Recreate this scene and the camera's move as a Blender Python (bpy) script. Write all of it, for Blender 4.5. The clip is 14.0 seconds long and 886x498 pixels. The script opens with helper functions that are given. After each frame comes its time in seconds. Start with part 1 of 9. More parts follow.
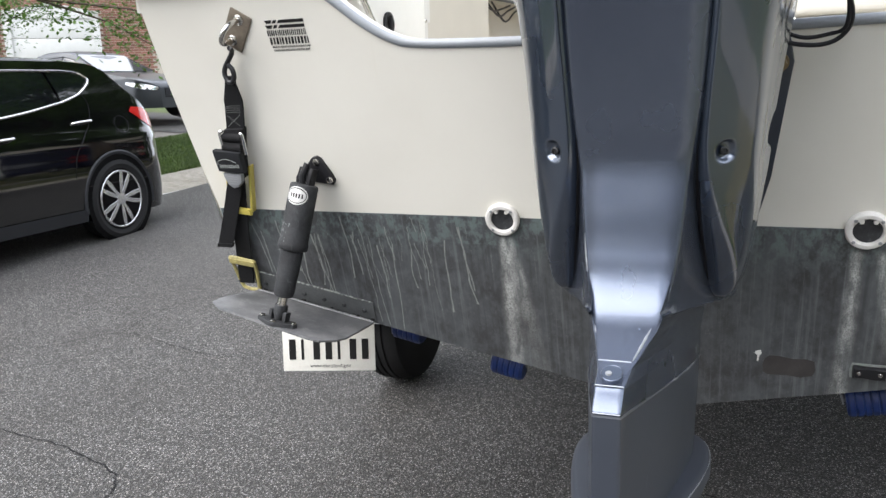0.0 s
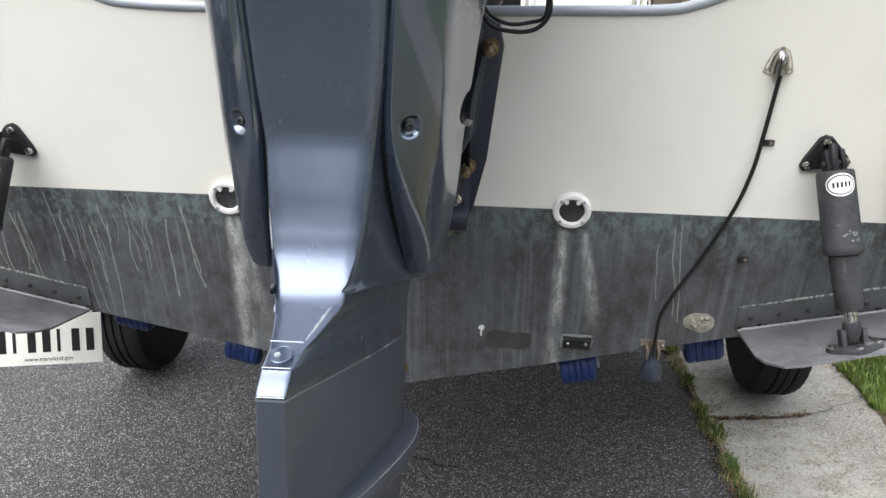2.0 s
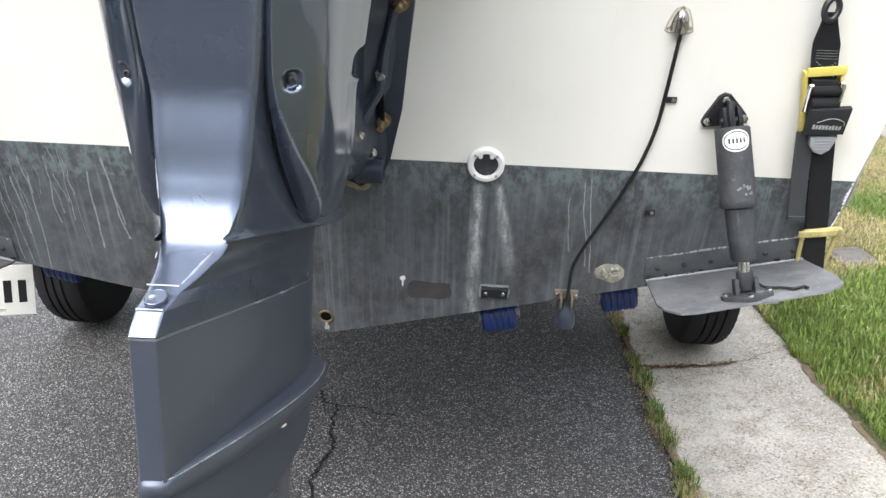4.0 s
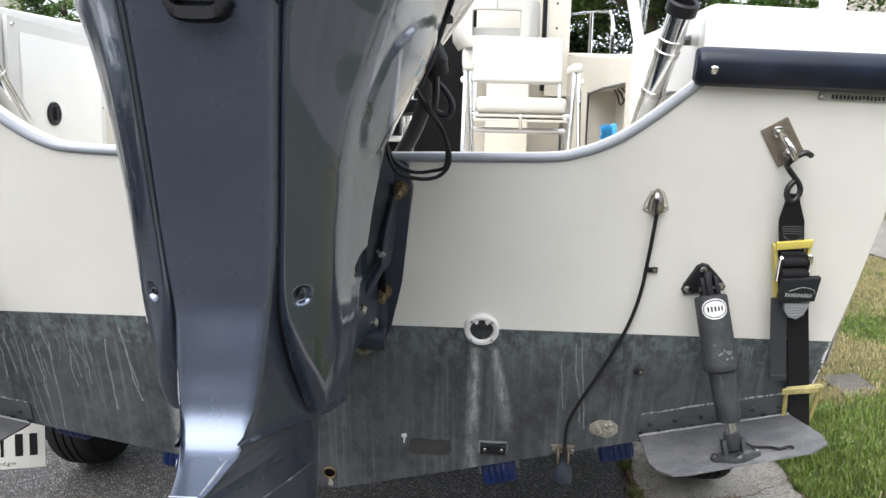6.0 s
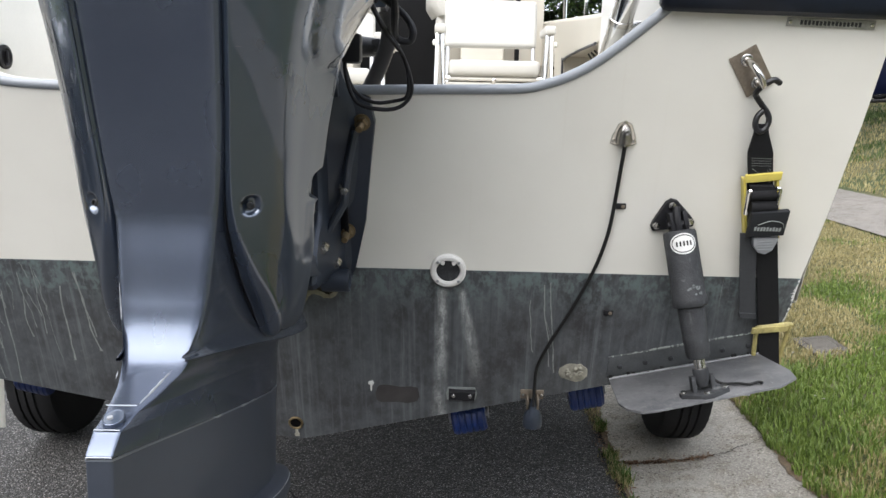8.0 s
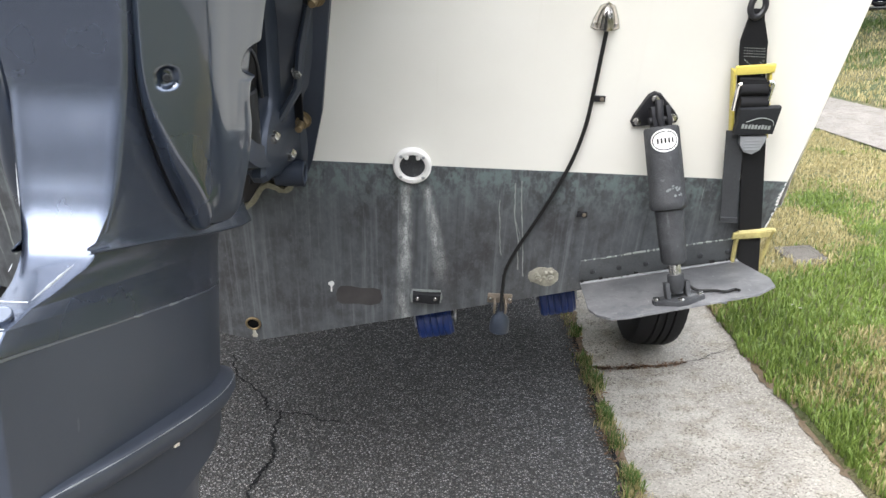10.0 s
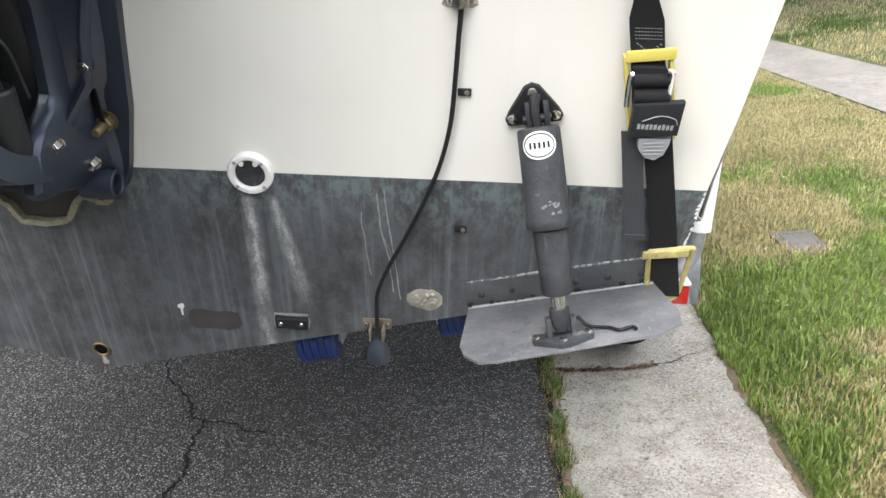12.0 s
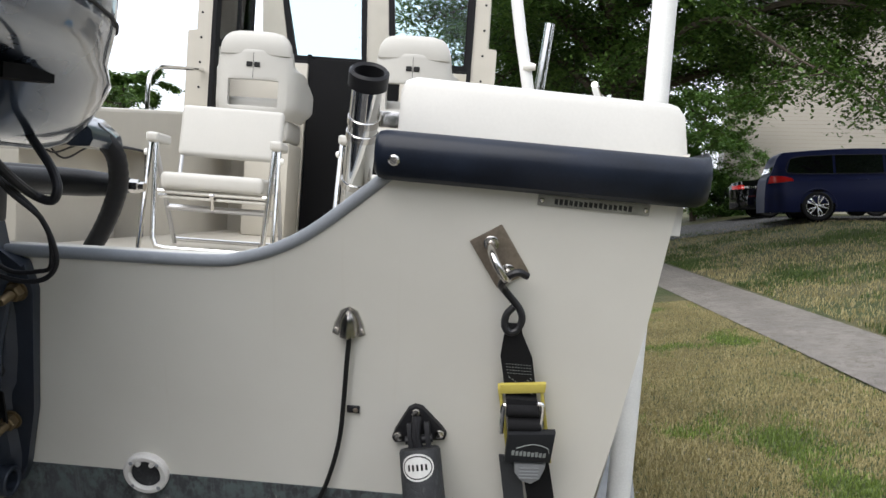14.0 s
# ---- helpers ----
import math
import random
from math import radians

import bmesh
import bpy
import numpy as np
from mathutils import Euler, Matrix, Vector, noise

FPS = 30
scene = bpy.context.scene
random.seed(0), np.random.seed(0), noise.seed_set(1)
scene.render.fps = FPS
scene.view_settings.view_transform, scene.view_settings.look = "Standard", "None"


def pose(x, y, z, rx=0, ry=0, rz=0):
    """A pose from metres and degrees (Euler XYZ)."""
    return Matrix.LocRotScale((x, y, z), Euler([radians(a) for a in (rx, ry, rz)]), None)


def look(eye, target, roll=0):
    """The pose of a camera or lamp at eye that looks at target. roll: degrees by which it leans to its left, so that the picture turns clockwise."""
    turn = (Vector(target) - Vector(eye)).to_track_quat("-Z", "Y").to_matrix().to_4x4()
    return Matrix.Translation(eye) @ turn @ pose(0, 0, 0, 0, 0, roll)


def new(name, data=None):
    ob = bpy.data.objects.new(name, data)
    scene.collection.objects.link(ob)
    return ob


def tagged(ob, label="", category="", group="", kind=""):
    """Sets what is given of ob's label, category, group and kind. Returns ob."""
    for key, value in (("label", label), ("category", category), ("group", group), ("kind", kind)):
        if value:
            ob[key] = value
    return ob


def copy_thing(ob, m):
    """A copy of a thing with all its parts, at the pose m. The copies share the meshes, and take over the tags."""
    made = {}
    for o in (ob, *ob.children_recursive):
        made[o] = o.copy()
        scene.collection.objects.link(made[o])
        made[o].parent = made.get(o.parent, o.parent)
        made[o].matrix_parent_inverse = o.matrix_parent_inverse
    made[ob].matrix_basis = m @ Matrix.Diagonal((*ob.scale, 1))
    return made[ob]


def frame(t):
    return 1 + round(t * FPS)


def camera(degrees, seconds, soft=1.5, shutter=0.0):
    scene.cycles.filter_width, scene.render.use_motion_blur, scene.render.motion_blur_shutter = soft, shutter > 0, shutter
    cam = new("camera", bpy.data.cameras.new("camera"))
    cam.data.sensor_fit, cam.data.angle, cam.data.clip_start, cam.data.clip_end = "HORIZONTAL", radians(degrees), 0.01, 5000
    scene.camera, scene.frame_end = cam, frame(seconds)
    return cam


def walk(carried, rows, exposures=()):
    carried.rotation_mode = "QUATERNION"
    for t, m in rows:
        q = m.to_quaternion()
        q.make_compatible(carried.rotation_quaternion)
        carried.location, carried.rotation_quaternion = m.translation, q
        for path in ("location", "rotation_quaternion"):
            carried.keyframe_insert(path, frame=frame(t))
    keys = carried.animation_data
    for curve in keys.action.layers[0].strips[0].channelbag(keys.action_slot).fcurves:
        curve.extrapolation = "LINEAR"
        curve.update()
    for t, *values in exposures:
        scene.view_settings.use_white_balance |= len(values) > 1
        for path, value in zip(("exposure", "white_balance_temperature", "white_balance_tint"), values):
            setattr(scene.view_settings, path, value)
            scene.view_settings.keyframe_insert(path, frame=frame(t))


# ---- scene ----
# camera ----------------------------------------------------------------
cam = camera(59.245, 14.0)
PATH = [
    (0.0, 0.1446, -1.6686, 1.4137, 78.086, 1.738, 21.174),
    (0.5, 0.1366, -1.5946, 1.4234, 77.324, 1.63, 20.234),
    (1.0, 0.13, -1.5499, 1.4189, 77.654, 1.747, 17.935),
    (1.5, 0.1755, -1.5647, 1.4099, 77.451, -0.679, 9.835),
    (2.0, 0.2409, -1.6071, 1.3983, 76.776, -1.541, 5.352),
    (2.5, 0.2992, -1.6394, 1.3984, 75.813, -1.48, 2.591),
    (2.7, 0.3121, -1.642, 1.3957, 75.507, -1.369, 1.602),
    (4.8, 0.3572, -1.6662, 1.4375, 73.144, -2.673, 3.594),
    (5.0, 0.3601, -1.6876, 1.4505, 73.533, -2.448, 3.621),
    (5.5, 0.3561, -1.7066, 1.4828, 76.025, -2.13, 3.417),
    (6.0, 0.357, -1.7197, 1.5463, 81.668, -1.438, 2.99),
    (6.5, 0.3572, -1.7236, 1.5538, 84.484, -1.344, 2.645),
    (7.0, 0.3762, -1.7143, 1.5468, 83.223, -0.79, 2.135),
    (7.5, 0.3934, -1.7052, 1.5439, 81.912, -0.363, 1.57),
    (8.0, 0.3896, -1.6944, 1.442, 80.616, -1.188, 1.432),
    (8.2, 0.3873, -1.6808, 1.4066, 77.847, -1.74, 1.604),
    (10.3, 0.4647, -1.5373, 1.4037, 73.294, -2.859, 0.224),
    (10.5, 0.504, -1.4537, 1.4127, 72.981, -3.094, -1.473),
    (11.0, 0.5755, -1.3419, 1.4272, 72.132, -2.989, -2.172),
    (11.5, 0.6844, -1.3012, 1.4389, 71.431, -1.984, 0.582),
    (12.0, 0.7525, -1.2883, 1.4364, 70.959, -1.705, 2.973),
    (12.5, 0.8198, -1.3109, 1.5178, 73.547, -1.919, 4.916),
    (13.0, 0.8638, -1.3353, 1.5898, 80.8, -3.11, 3.869),
    (13.5, 0.8926, -1.3387, 1.6077, 84.987, -3.652, 2.577),
    (14.0, 0.9025, -1.3258, 1.6165, 86.952, -4.281, 2.319),
]
EXPOSURES = [(0.0, 1.19), (1.0, 1.19), (1.5, 1.23), (2.5, 1.54), (5.0, 1.78), (5.5, 1.6), (6.0, 1.21), (6.5, 0.88), (7.0, 0.87), (7.5, 0.9), (8.0, 1.04), (8.4, 1.22), (10.5, 1.78), (11.0, 1.74), (12.0, 1.68), (12.5, 1.59), (13.0, 1.35), (13.5, 0.76), (14.0, 0.45)]
KELVIN = [(0.0, 6440), (2.5, 6310), (5.5, 6290), (7.0, 6370), (8.4, 6380), (14.0, 6400)]
walk(cam, [(t, pose(x, y, z, rx, ry, rz)) for t, x, y, z, rx, ry, rz in PATH], [(t, e, round(float(np.interp(t, *zip(*KELVIN)))), 11) for t, e in EXPOSURES])

# light: a bright overcast sky --------------------------------------------
world = bpy.data.worlds.new("world")
scene.world = world
world.use_nodes = True
wn, wl = world.node_tree.nodes, world.node_tree.links
wn.clear()
sky = wn.new("ShaderNodeTexSky")
sky.sky_type = "NISHITA"
sky.sun_disc = False
sky.sun_elevation, sky.sun_rotation = radians(51), radians(215)
sky.air_density, sky.dust_density, sky.ozone_density = 1.0, 4.0, 1.0
cloud = wn.new("ShaderNodeMix")
cloud.data_type = "RGBA"
cloud.inputs["Factor"].default_value = 0.8
wl.new(sky.outputs["Color"], cloud.inputs["A"])
cloud.inputs["B"].default_value = (12.6, 13.2, 14.3, 1)
bg = wn.new("ShaderNodeBackground")
bg.inputs["Strength"].default_value = 0.106
wl.new(cloud.outputs["Result"], bg.inputs["Color"])
wout = wn.new("ShaderNodeOutputWorld")
wl.new(bg.outputs["Background"], wout.inputs["Surface"])
sun = new("sun", bpy.data.lights.new("sun", "SUN"))
sun.data.energy, sun.data.angle, sun.data.color = 2.25, radians(64), (1.0, 0.97, 0.92)
sun.matrix_world = look((-3.4, -4.9, 7.2), (0, 0, 0))


# materials ---------------------------------------------------------------
def material(name, colour, rough=0.5, metal=0.0, coat=0.0, var=0.08, scale=6.0, grain=0.06, grain_scale=220.0, bump=0.05, bump_scale=200.0, rough_var=0.08, island=0.0):
    """A paint, plastic or metal with patchy variation, fine grain and fine relief."""
    mat = bpy.data.materials.new(name)
    mat.use_nodes = True
    nt = mat.node_tree
    N, L = nt.nodes, nt.links
    bsdf = N["Principled BSDF"]
    co = N.new("ShaderNodeTexCoord")
    big = N.new("ShaderNodeTexNoise")
    big.inputs["Scale"].default_value = scale
    big.inputs["Detail"].default_value = 5
    fine = N.new("ShaderNodeTexNoise")
    fine.inputs["Scale"].default_value = grain_scale
    fine.inputs["Detail"].default_value = 3
    for n in (big, fine):
        L.new(co.outputs["Object"], n.inputs["Vector"])
    hsv = N.new("ShaderNodeHueSaturation")
    hsv.inputs["Color"].default_value = (*colour, 1)
    val = N.new("ShaderNodeMath")
    val.operation = "MULTIPLY_ADD"
    L.new(big.outputs["Fac"], val.inputs[0])
    val.inputs[1].default_value, val.inputs[2].default_value = var * 4, 1 - var * 2
    val2 = N.new("ShaderNodeMath")
    val2.operation = "MULTIPLY_ADD"
    L.new(fine.outputs["Fac"], val2.inputs[0])
    val2.inputs[1].default_value = grain * 4
    sub = N.new("ShaderNodeMath")
    sub.operation = "SUBTRACT"
    L.new(val.outputs[0], sub.inputs[0])
    sub.inputs[1].default_value = grain * 2
    L.new(sub.outputs[0], val2.inputs[2])
    last = val2
    if island:
        geo = N.new("ShaderNodeNewGeometry")
        isl = N.new("ShaderNodeMath")
        isl.operation = "MULTIPLY_ADD"
        L.new(geo.outputs["Random Per Island"], isl.inputs[0])
        isl.inputs[1].default_value, isl.inputs[2].default_value = island * 2, 1 - island
        mul = N.new("ShaderNodeMath")
        mul.operation = "MULTIPLY"
        L.new(last.outputs[0], mul.inputs[0])
        L.new(isl.outputs[0], mul.inputs[1])
        last = mul
    L.new(last.outputs[0], hsv.inputs["Value"])
    L.new(hsv.outputs["Color"], bsdf.inputs["Base Color"])
    rm = N.new("ShaderNodeMath")
    rm.operation = "MULTIPLY_ADD"
    L.new(big.outputs["Fac"], rm.inputs[0])
    rm.inputs[1].default_value, rm.inputs[2].default_value = rough_var * 2, rough - rough_var
    L.new(rm.outputs[0], bsdf.inputs["Roughness"])
    bsdf.inputs["Metallic"].default_value = metal
    if max(colour) < 0.06 and rough > 0.3 and metal < 0.15:
        bsdf.inputs["Specular IOR Level"].default_value = 0.22
    bsdf.inputs["Coat Weight"].default_value = coat
    bsdf.inputs["Coat Roughness"].default_value = 0.04
    if bump:
        bn = N.new("ShaderNodeTexNoise")
        bn.inputs["Scale"].default_value = bump_scale
        bn.inputs["Detail"].default_value = 3
        L.new(co.outputs["Object"], bn.inputs["Vector"])
        bp = N.new("ShaderNodeBump")
        bp.inputs["Strength"].default_value = bump
        bp.inputs["Distance"].default_value = 0.002
        L.new(bn.outputs["Fac"], bp.inputs["Height"])
        L.new(bp.outputs["Normal"], bsdf.inputs["Normal"])
    return mat


class Graph:
    """Short forms for the larger node materials."""

    def __init__(self, name):
        self.mat = bpy.data.materials.new(name)
        self.mat.use_nodes = True
        self.N, self.L = self.mat.node_tree.nodes, self.mat.node_tree.links
        self.bsdf = self.N["Principled BSDF"]
        self.co = self.N.new("ShaderNodeTexCoord").outputs["Object"]

    def put(self, socket, value):
        if isinstance(value, (int, float)):
            socket.default_value = value
        elif isinstance(value, tuple):
            socket.default_value = (*value, 1) if len(value) == 3 and socket.type == "RGBA" else value
        else:
            self.L.new(value, socket)

    def math(self, op, a, b=0.0, c=0.0, clamp=False):
        n = self.N.new("ShaderNodeMath")
        n.operation, n.use_clamp = op, clamp
        for s, v in zip(n.inputs, (a, b, c)):
            self.put(s, v)
        return n.outputs[0]

    def noise(self, scale, detail=4.0, stretch=None, rough=0.5, vector=None):
        v = vector or self.co
        if stretch:
            m = self.N.new("ShaderNodeMapping")
            m.inputs["Scale"].default_value = stretch
            self.L.new(v, m.inputs["Vector"])
            v = m.outputs[0]
        n = self.N.new("ShaderNodeTexNoise")
        n.inputs["Scale"].default_value, n.inputs["Detail"].default_value, n.inputs["Roughness"].default_value = scale, detail, rough
        self.L.new(v, n.inputs["Vector"])
        return n.outputs["Fac"]

    def voronoi(self, scale, feature="F1", out="Distance", vector=None):
        n = self.N.new("ShaderNodeTexVoronoi")
        n.feature = feature
        n.inputs["Scale"].default_value = scale
        self.L.new(vector or self.co, n.inputs["Vector"])
        return n.outputs[out]

    def ramp(self, fac, lo, hi, a=0.0, b=1.0):
        n = self.N.new("ShaderNodeMapRange")
        n.interpolation_type = "SMOOTHSTEP"
        for s, v in zip(n.inputs, (fac, lo, hi, a, b)):
            self.put(s, v)
        return n.outputs[0]

    def mix(self, fac, a, b, kind="MIX"):
        n = self.N.new("ShaderNodeMix")
        n.data_type, n.blend_type = "RGBA", kind
        self.put(n.inputs["Factor"], fac)
        self.put(n.inputs["A"], a)
        self.put(n.inputs["B"], b)
        return n.outputs["Result"]

    def xyz(self):
        n = self.N.new("ShaderNodeSeparateXYZ")
        self.L.new(self.co, n.inputs[0])
        return n.outputs

    def bump(self, height, strength=0.5, distance=0.003):
        n = self.N.new("ShaderNodeBump")
        n.inputs["Strength"].default_value, n.inputs["Distance"].default_value = strength, distance
        self.L.new(height, n.inputs["Height"])
        self.L.new(n.outputs[0], self.bsdf.inputs["Normal"])

    def done(self, colour, rough=0.5, metal=0.0):
        self.put(self.bsdf.inputs["Base Color"], colour)
        self.put(self.bsdf.inputs["Roughness"], rough)
        self.put(self.bsdf.inputs["Metallic"], metal)
        return self.mat


def asphalt_material():
    g = Graph("asphalt")
    stones = g.voronoi(140, out="Color")
    sep = g.N.new("ShaderNodeSeparateColor")
    g.L.new(stones, sep.inputs[0])
    d = g.voronoi(140)
    big = g.noise(1.3, 5)
    mid = g.noise(14, 4)
    tone = g.math("MULTIPLY_ADD", g.math("POWER", sep.outputs[0], 2.5), 0.37, 0.084)
    col = g.mix(1.0, (1, 1, 1), tone, "MULTIPLY")
    col = g.mix(g.ramp(big, 0.35, 0.7), col, g.mix(0.35, col, (0.10, 0.095, 0.09)))
    col = g.mix(g.ramp(mid, 0.55, 0.75, 0, 0.3), col, (0.035, 0.035, 0.036))
    col = g.mix(g.math("MULTIPLY", sep.outputs[1], 0.45), col, g.mix(1.0, col, (1.12, 0.98, 0.82), "MULTIPLY"))
    gap = g.ramp(d, 0.20, 0.50)
    col = g.mix(g.math("MULTIPLY", gap, 0.82), col, (0.012, 0.012, 0.012))
    g.bump(g.math("SUBTRACT", g.math("MULTIPLY", mid, 0.4), d), 1.0, 0.005)
    g.bsdf.inputs["Specular IOR Level"].default_value = 0.25
    return g.done(col, 0.7)


def concrete_material(name, base):
    g = Graph(name)
    big, mid, fine = g.noise(1.7, 6, rough=0.6), g.noise(12, 5), g.noise(190, 3)
    col = g.mix(g.ramp(big, 0.3, 0.72), tuple(c * 0.68 for c in base), tuple(c * 1.15 for c in base))
    col = g.mix(g.ramp(mid, 0.46, 0.70, 0, 0.6), col, tuple(c * f for c, f in zip(base, (0.55, 0.51, 0.44))))
    grit = g.voronoi(210, out="Color")
    sep = g.N.new("ShaderNodeSeparateColor")
    g.L.new(grit, sep.inputs[0])
    col = g.mix(g.ramp(sep.outputs[0], 0.72, 0.95, 0, 0.5), col, tuple(min(1, c * 1.5) for c in base))
    col = g.mix(g.ramp(sep.outputs[1], 0.8, 0.97, 0, 0.55), col, tuple(c * 0.35 for c in base))
    pit = g.noise(1.0, 5, (34, 34, 34), 0.75)
    col = g.mix(g.ramp(pit, 0.56, 0.70, 0, 0.55), col, tuple(c * f for c, f in zip(base, (0.42, 0.40, 0.36))))
    col = g.mix(g.ramp(pit, 0.44, 0.32, 0, 0.45), col, tuple(min(1, c * f) for c, f in zip(base, (1.35, 1.33, 1.3))))
    open_grain = g.noise(1.0, 4, (100, 100, 100), 0.7)
    patchy = g.noise(6, 4, rough=0.6)
    col = g.mix(g.math("MULTIPLY", g.ramp(open_grain, 0.53, 0.62, 0, 0.95), g.ramp(patchy, 0.36, 0.56, 0.35, 1.0)), col, tuple(c * f for c, f in zip(base, (0.26, 0.25, 0.22))))
    g.bump(g.math("ADD", g.math("MULTIPLY", fine, 0.6), g.math("ADD", mid, g.math("SUBTRACT", g.math("MULTIPLY", pit, 0.6), open_grain))), 0.8, 0.006)
    return g.done(col, 0.9)


def bottom_paint_material():
    """Dark grey bottom paint, washed thin in upright streaks, chalky below the drains."""
    g = Graph("bottom_paint")
    x, y, z = g.xyz()
    streak = g.noise(1.0, 6, (78, 1.7, 78), 0.7)
    streak2 = g.noise(1.0, 5, (210, 3.2, 210), 0.65)
    blotch = g.noise(1.0, 6, (7, 4.5, 7), 0.66)
    fine = g.noise(160, 3)
    grit = g.noise(1.0, 5, (330, 330, 330), 0.8)
    mottle = g.noise(1.0, 6, (40, 26, 40), 0.75)
    col = g.mix(g.ramp(blotch, 0.34, 0.68), (0.030, 0.029, 0.031), (0.070, 0.076, 0.081))
    col = g.mix(g.ramp(mottle, 0.40, 0.66, 0, 0.45), col, (0.098, 0.108, 0.113))
    col = g.mix(g.ramp(streak, 0.50, 0.72, 0, 0.55), col, (0.150, 0.166, 0.172))
    col = g.mix(g.ramp(streak, 0.46, 0.30, 0, 0.5), col, (0.026, 0.027, 0.029))
    top = g.math("MAXIMUM", g.ramp(y, -0.13, 0.0), g.math("MULTIPLY", g.ramp(y, -0.075, -0.070), g.ramp(x, -0.25, -0.35, 0, 0.8)))
    col = g.mix(g.math("MULTIPLY", top, g.ramp(mottle, 0.42, 0.60, 0.0, 0.75)), col, (0.122, 0.160, 0.158))
    col = g.mix(g.math("MULTIPLY", g.ramp(streak2, 0.64, 0.76), g.ramp(y, -0.30, -0.02, 0.05, 0.55)), col, (0.32, 0.345, 0.335))
    col = g.mix(g.math("MULTIPLY", g.ramp(grit, 0.60, 0.74, 0, 0.8), g.ramp(mottle, 0.48, 0.62)), col, (0.27, 0.285, 0.28))
    speck = g.math("MULTIPLY", g.ramp(g.noise(1.0, 6, (430, 300, 430), 0.8), 0.40, 0.58, 0.25, 1.0), g.ramp(g.noise(1.0, 4, (60, 18, 60), 0.6), 0.32, 0.62, 0.25, 1.0))
    wob = g.math("MULTIPLY_ADD", g.noise(1.0, 5, (70, 16, 70), 0.7), 0.014, -0.007)
    for xc, drift, wide, gain, fan, end in ((-0.368, 0.0, 0.009, 0.95, -0.030, 0.55), (-0.362, 0.13, 0.006, 0.6, -0.045, 0.3), (0.3545, -0.012, 0.008, 0.85, -0.020, 0.6), (0.389, 0.17, 0.006, 0.8, -0.035, 0.0)):
        spread = g.math("MULTIPLY_ADD", y, fan, wide)
        mid = g.math("MULTIPLY_ADD", y, -drift, xc)
        far = g.math("DIVIDE", g.math("ABSOLUTE", g.math("SUBTRACT", g.math("ADD", x, wob), mid)), spread)
        m = g.math("MULTIPLY", g.ramp(far, 1.7, 0.1), g.ramp(y, -0.040, -0.06))
        m = g.math("MULTIPLY", m, g.ramp(y, -0.34, -0.14, end, 1))
        m = g.math("MULTIPLY", m, speck)
        col = g.mix(g.math("MULTIPLY", m, gain), col, (0.52, 0.53, 0.51))
    col = g.mix(g.ramp(fine, 0.6, 0.8, 0, 0.25), col, (0.19, 0.2, 0.2))
    g.bump(g.math("ADD", g.math("MULTIPLY", streak2, 0.4), fine), 0.25, 0.0015)
    return g.done(col, g.math("MULTIPLY_ADD", blotch, 0.25, 0.5))


def gelcoat_material():
    """Old cream gelcoat, faintly chalked, with thin rain runs."""
    g = Graph("gelcoat")
    runs = g.noise(1.0, 4, (45, 1.6, 45), 0.6)
    big = g.noise(2.2, 5)
    fine = g.noise(300, 2)
    col = g.mix(g.ramp(big, 0.3, 0.7), (0.635, 0.616, 0.555), (0.69, 0.673, 0.612))
    col = g.mix(g.ramp(runs, 0.62, 0.85, 0, 0.22), col, (0.52, 0.47, 0.37))
    g.bump(fine, 0.03, 0.001)
    g.bsdf.inputs["Coat Weight"].default_value = 0.15
    return g.done(col, g.math("MULTIPLY_ADD", big, 0.2, 0.32))


def lawn_material(name="lawn", green=(0.042, 0.062, 0.017), dry=0.75):
    g = Graph(name)
    big, mid, fine = g.noise(0.9, 5, rough=0.6), g.noise(7, 5), g.noise(110, 4, (1, 1, 0.2))
    col = g.mix(g.ramp(mid, 0.35, 0.7), green, (0.075, 0.098, 0.027))
    col = g.mix(g.ramp(big, 0.38, 0.60, 0, dry), col, (0.145, 0.120, 0.056))
    col = g.mix(g.ramp(g.noise(38, 4, rough=0.7), 0.40, 0.66, 0, 0.55), col, (0.045, 0.055, 0.018))
    col = g.mix(g.ramp(fine, 0.4, 0.7, 0, 0.6), col, (0.05, 0.055, 0.02))
    g.bump(fine, 1.0, 0.02)
    return g.done(col, 0.9)


def leaf_material(name, a, b):
    g = Graph(name)
    geo = g.N.new("ShaderNodeNewGeometry")
    col = g.mix(geo.outputs["Random Per Island"], a, b)
    col = g.mix(g.ramp(g.noise(2.0, 3), 0.35, 0.7, 0, 0.4), col, tuple(c * 0.6 for c in a))
    out = g.N["Material Output"]
    tr = g.N.new("ShaderNodeBsdfTranslucent")
    g.L.new(col, tr.inputs["Color"])
    mx = g.N.new("ShaderNodeMixShader")
    mx.inputs[0].default_value = 0.35
    g.done(col, 0.55)
    g.L.new(g.bsdf.outputs[0], mx.inputs[1])
    g.L.new(tr.outputs[0], mx.inputs[2])
    g.L.new(mx.outputs[0], out.inputs["Surface"])
    return g.mat


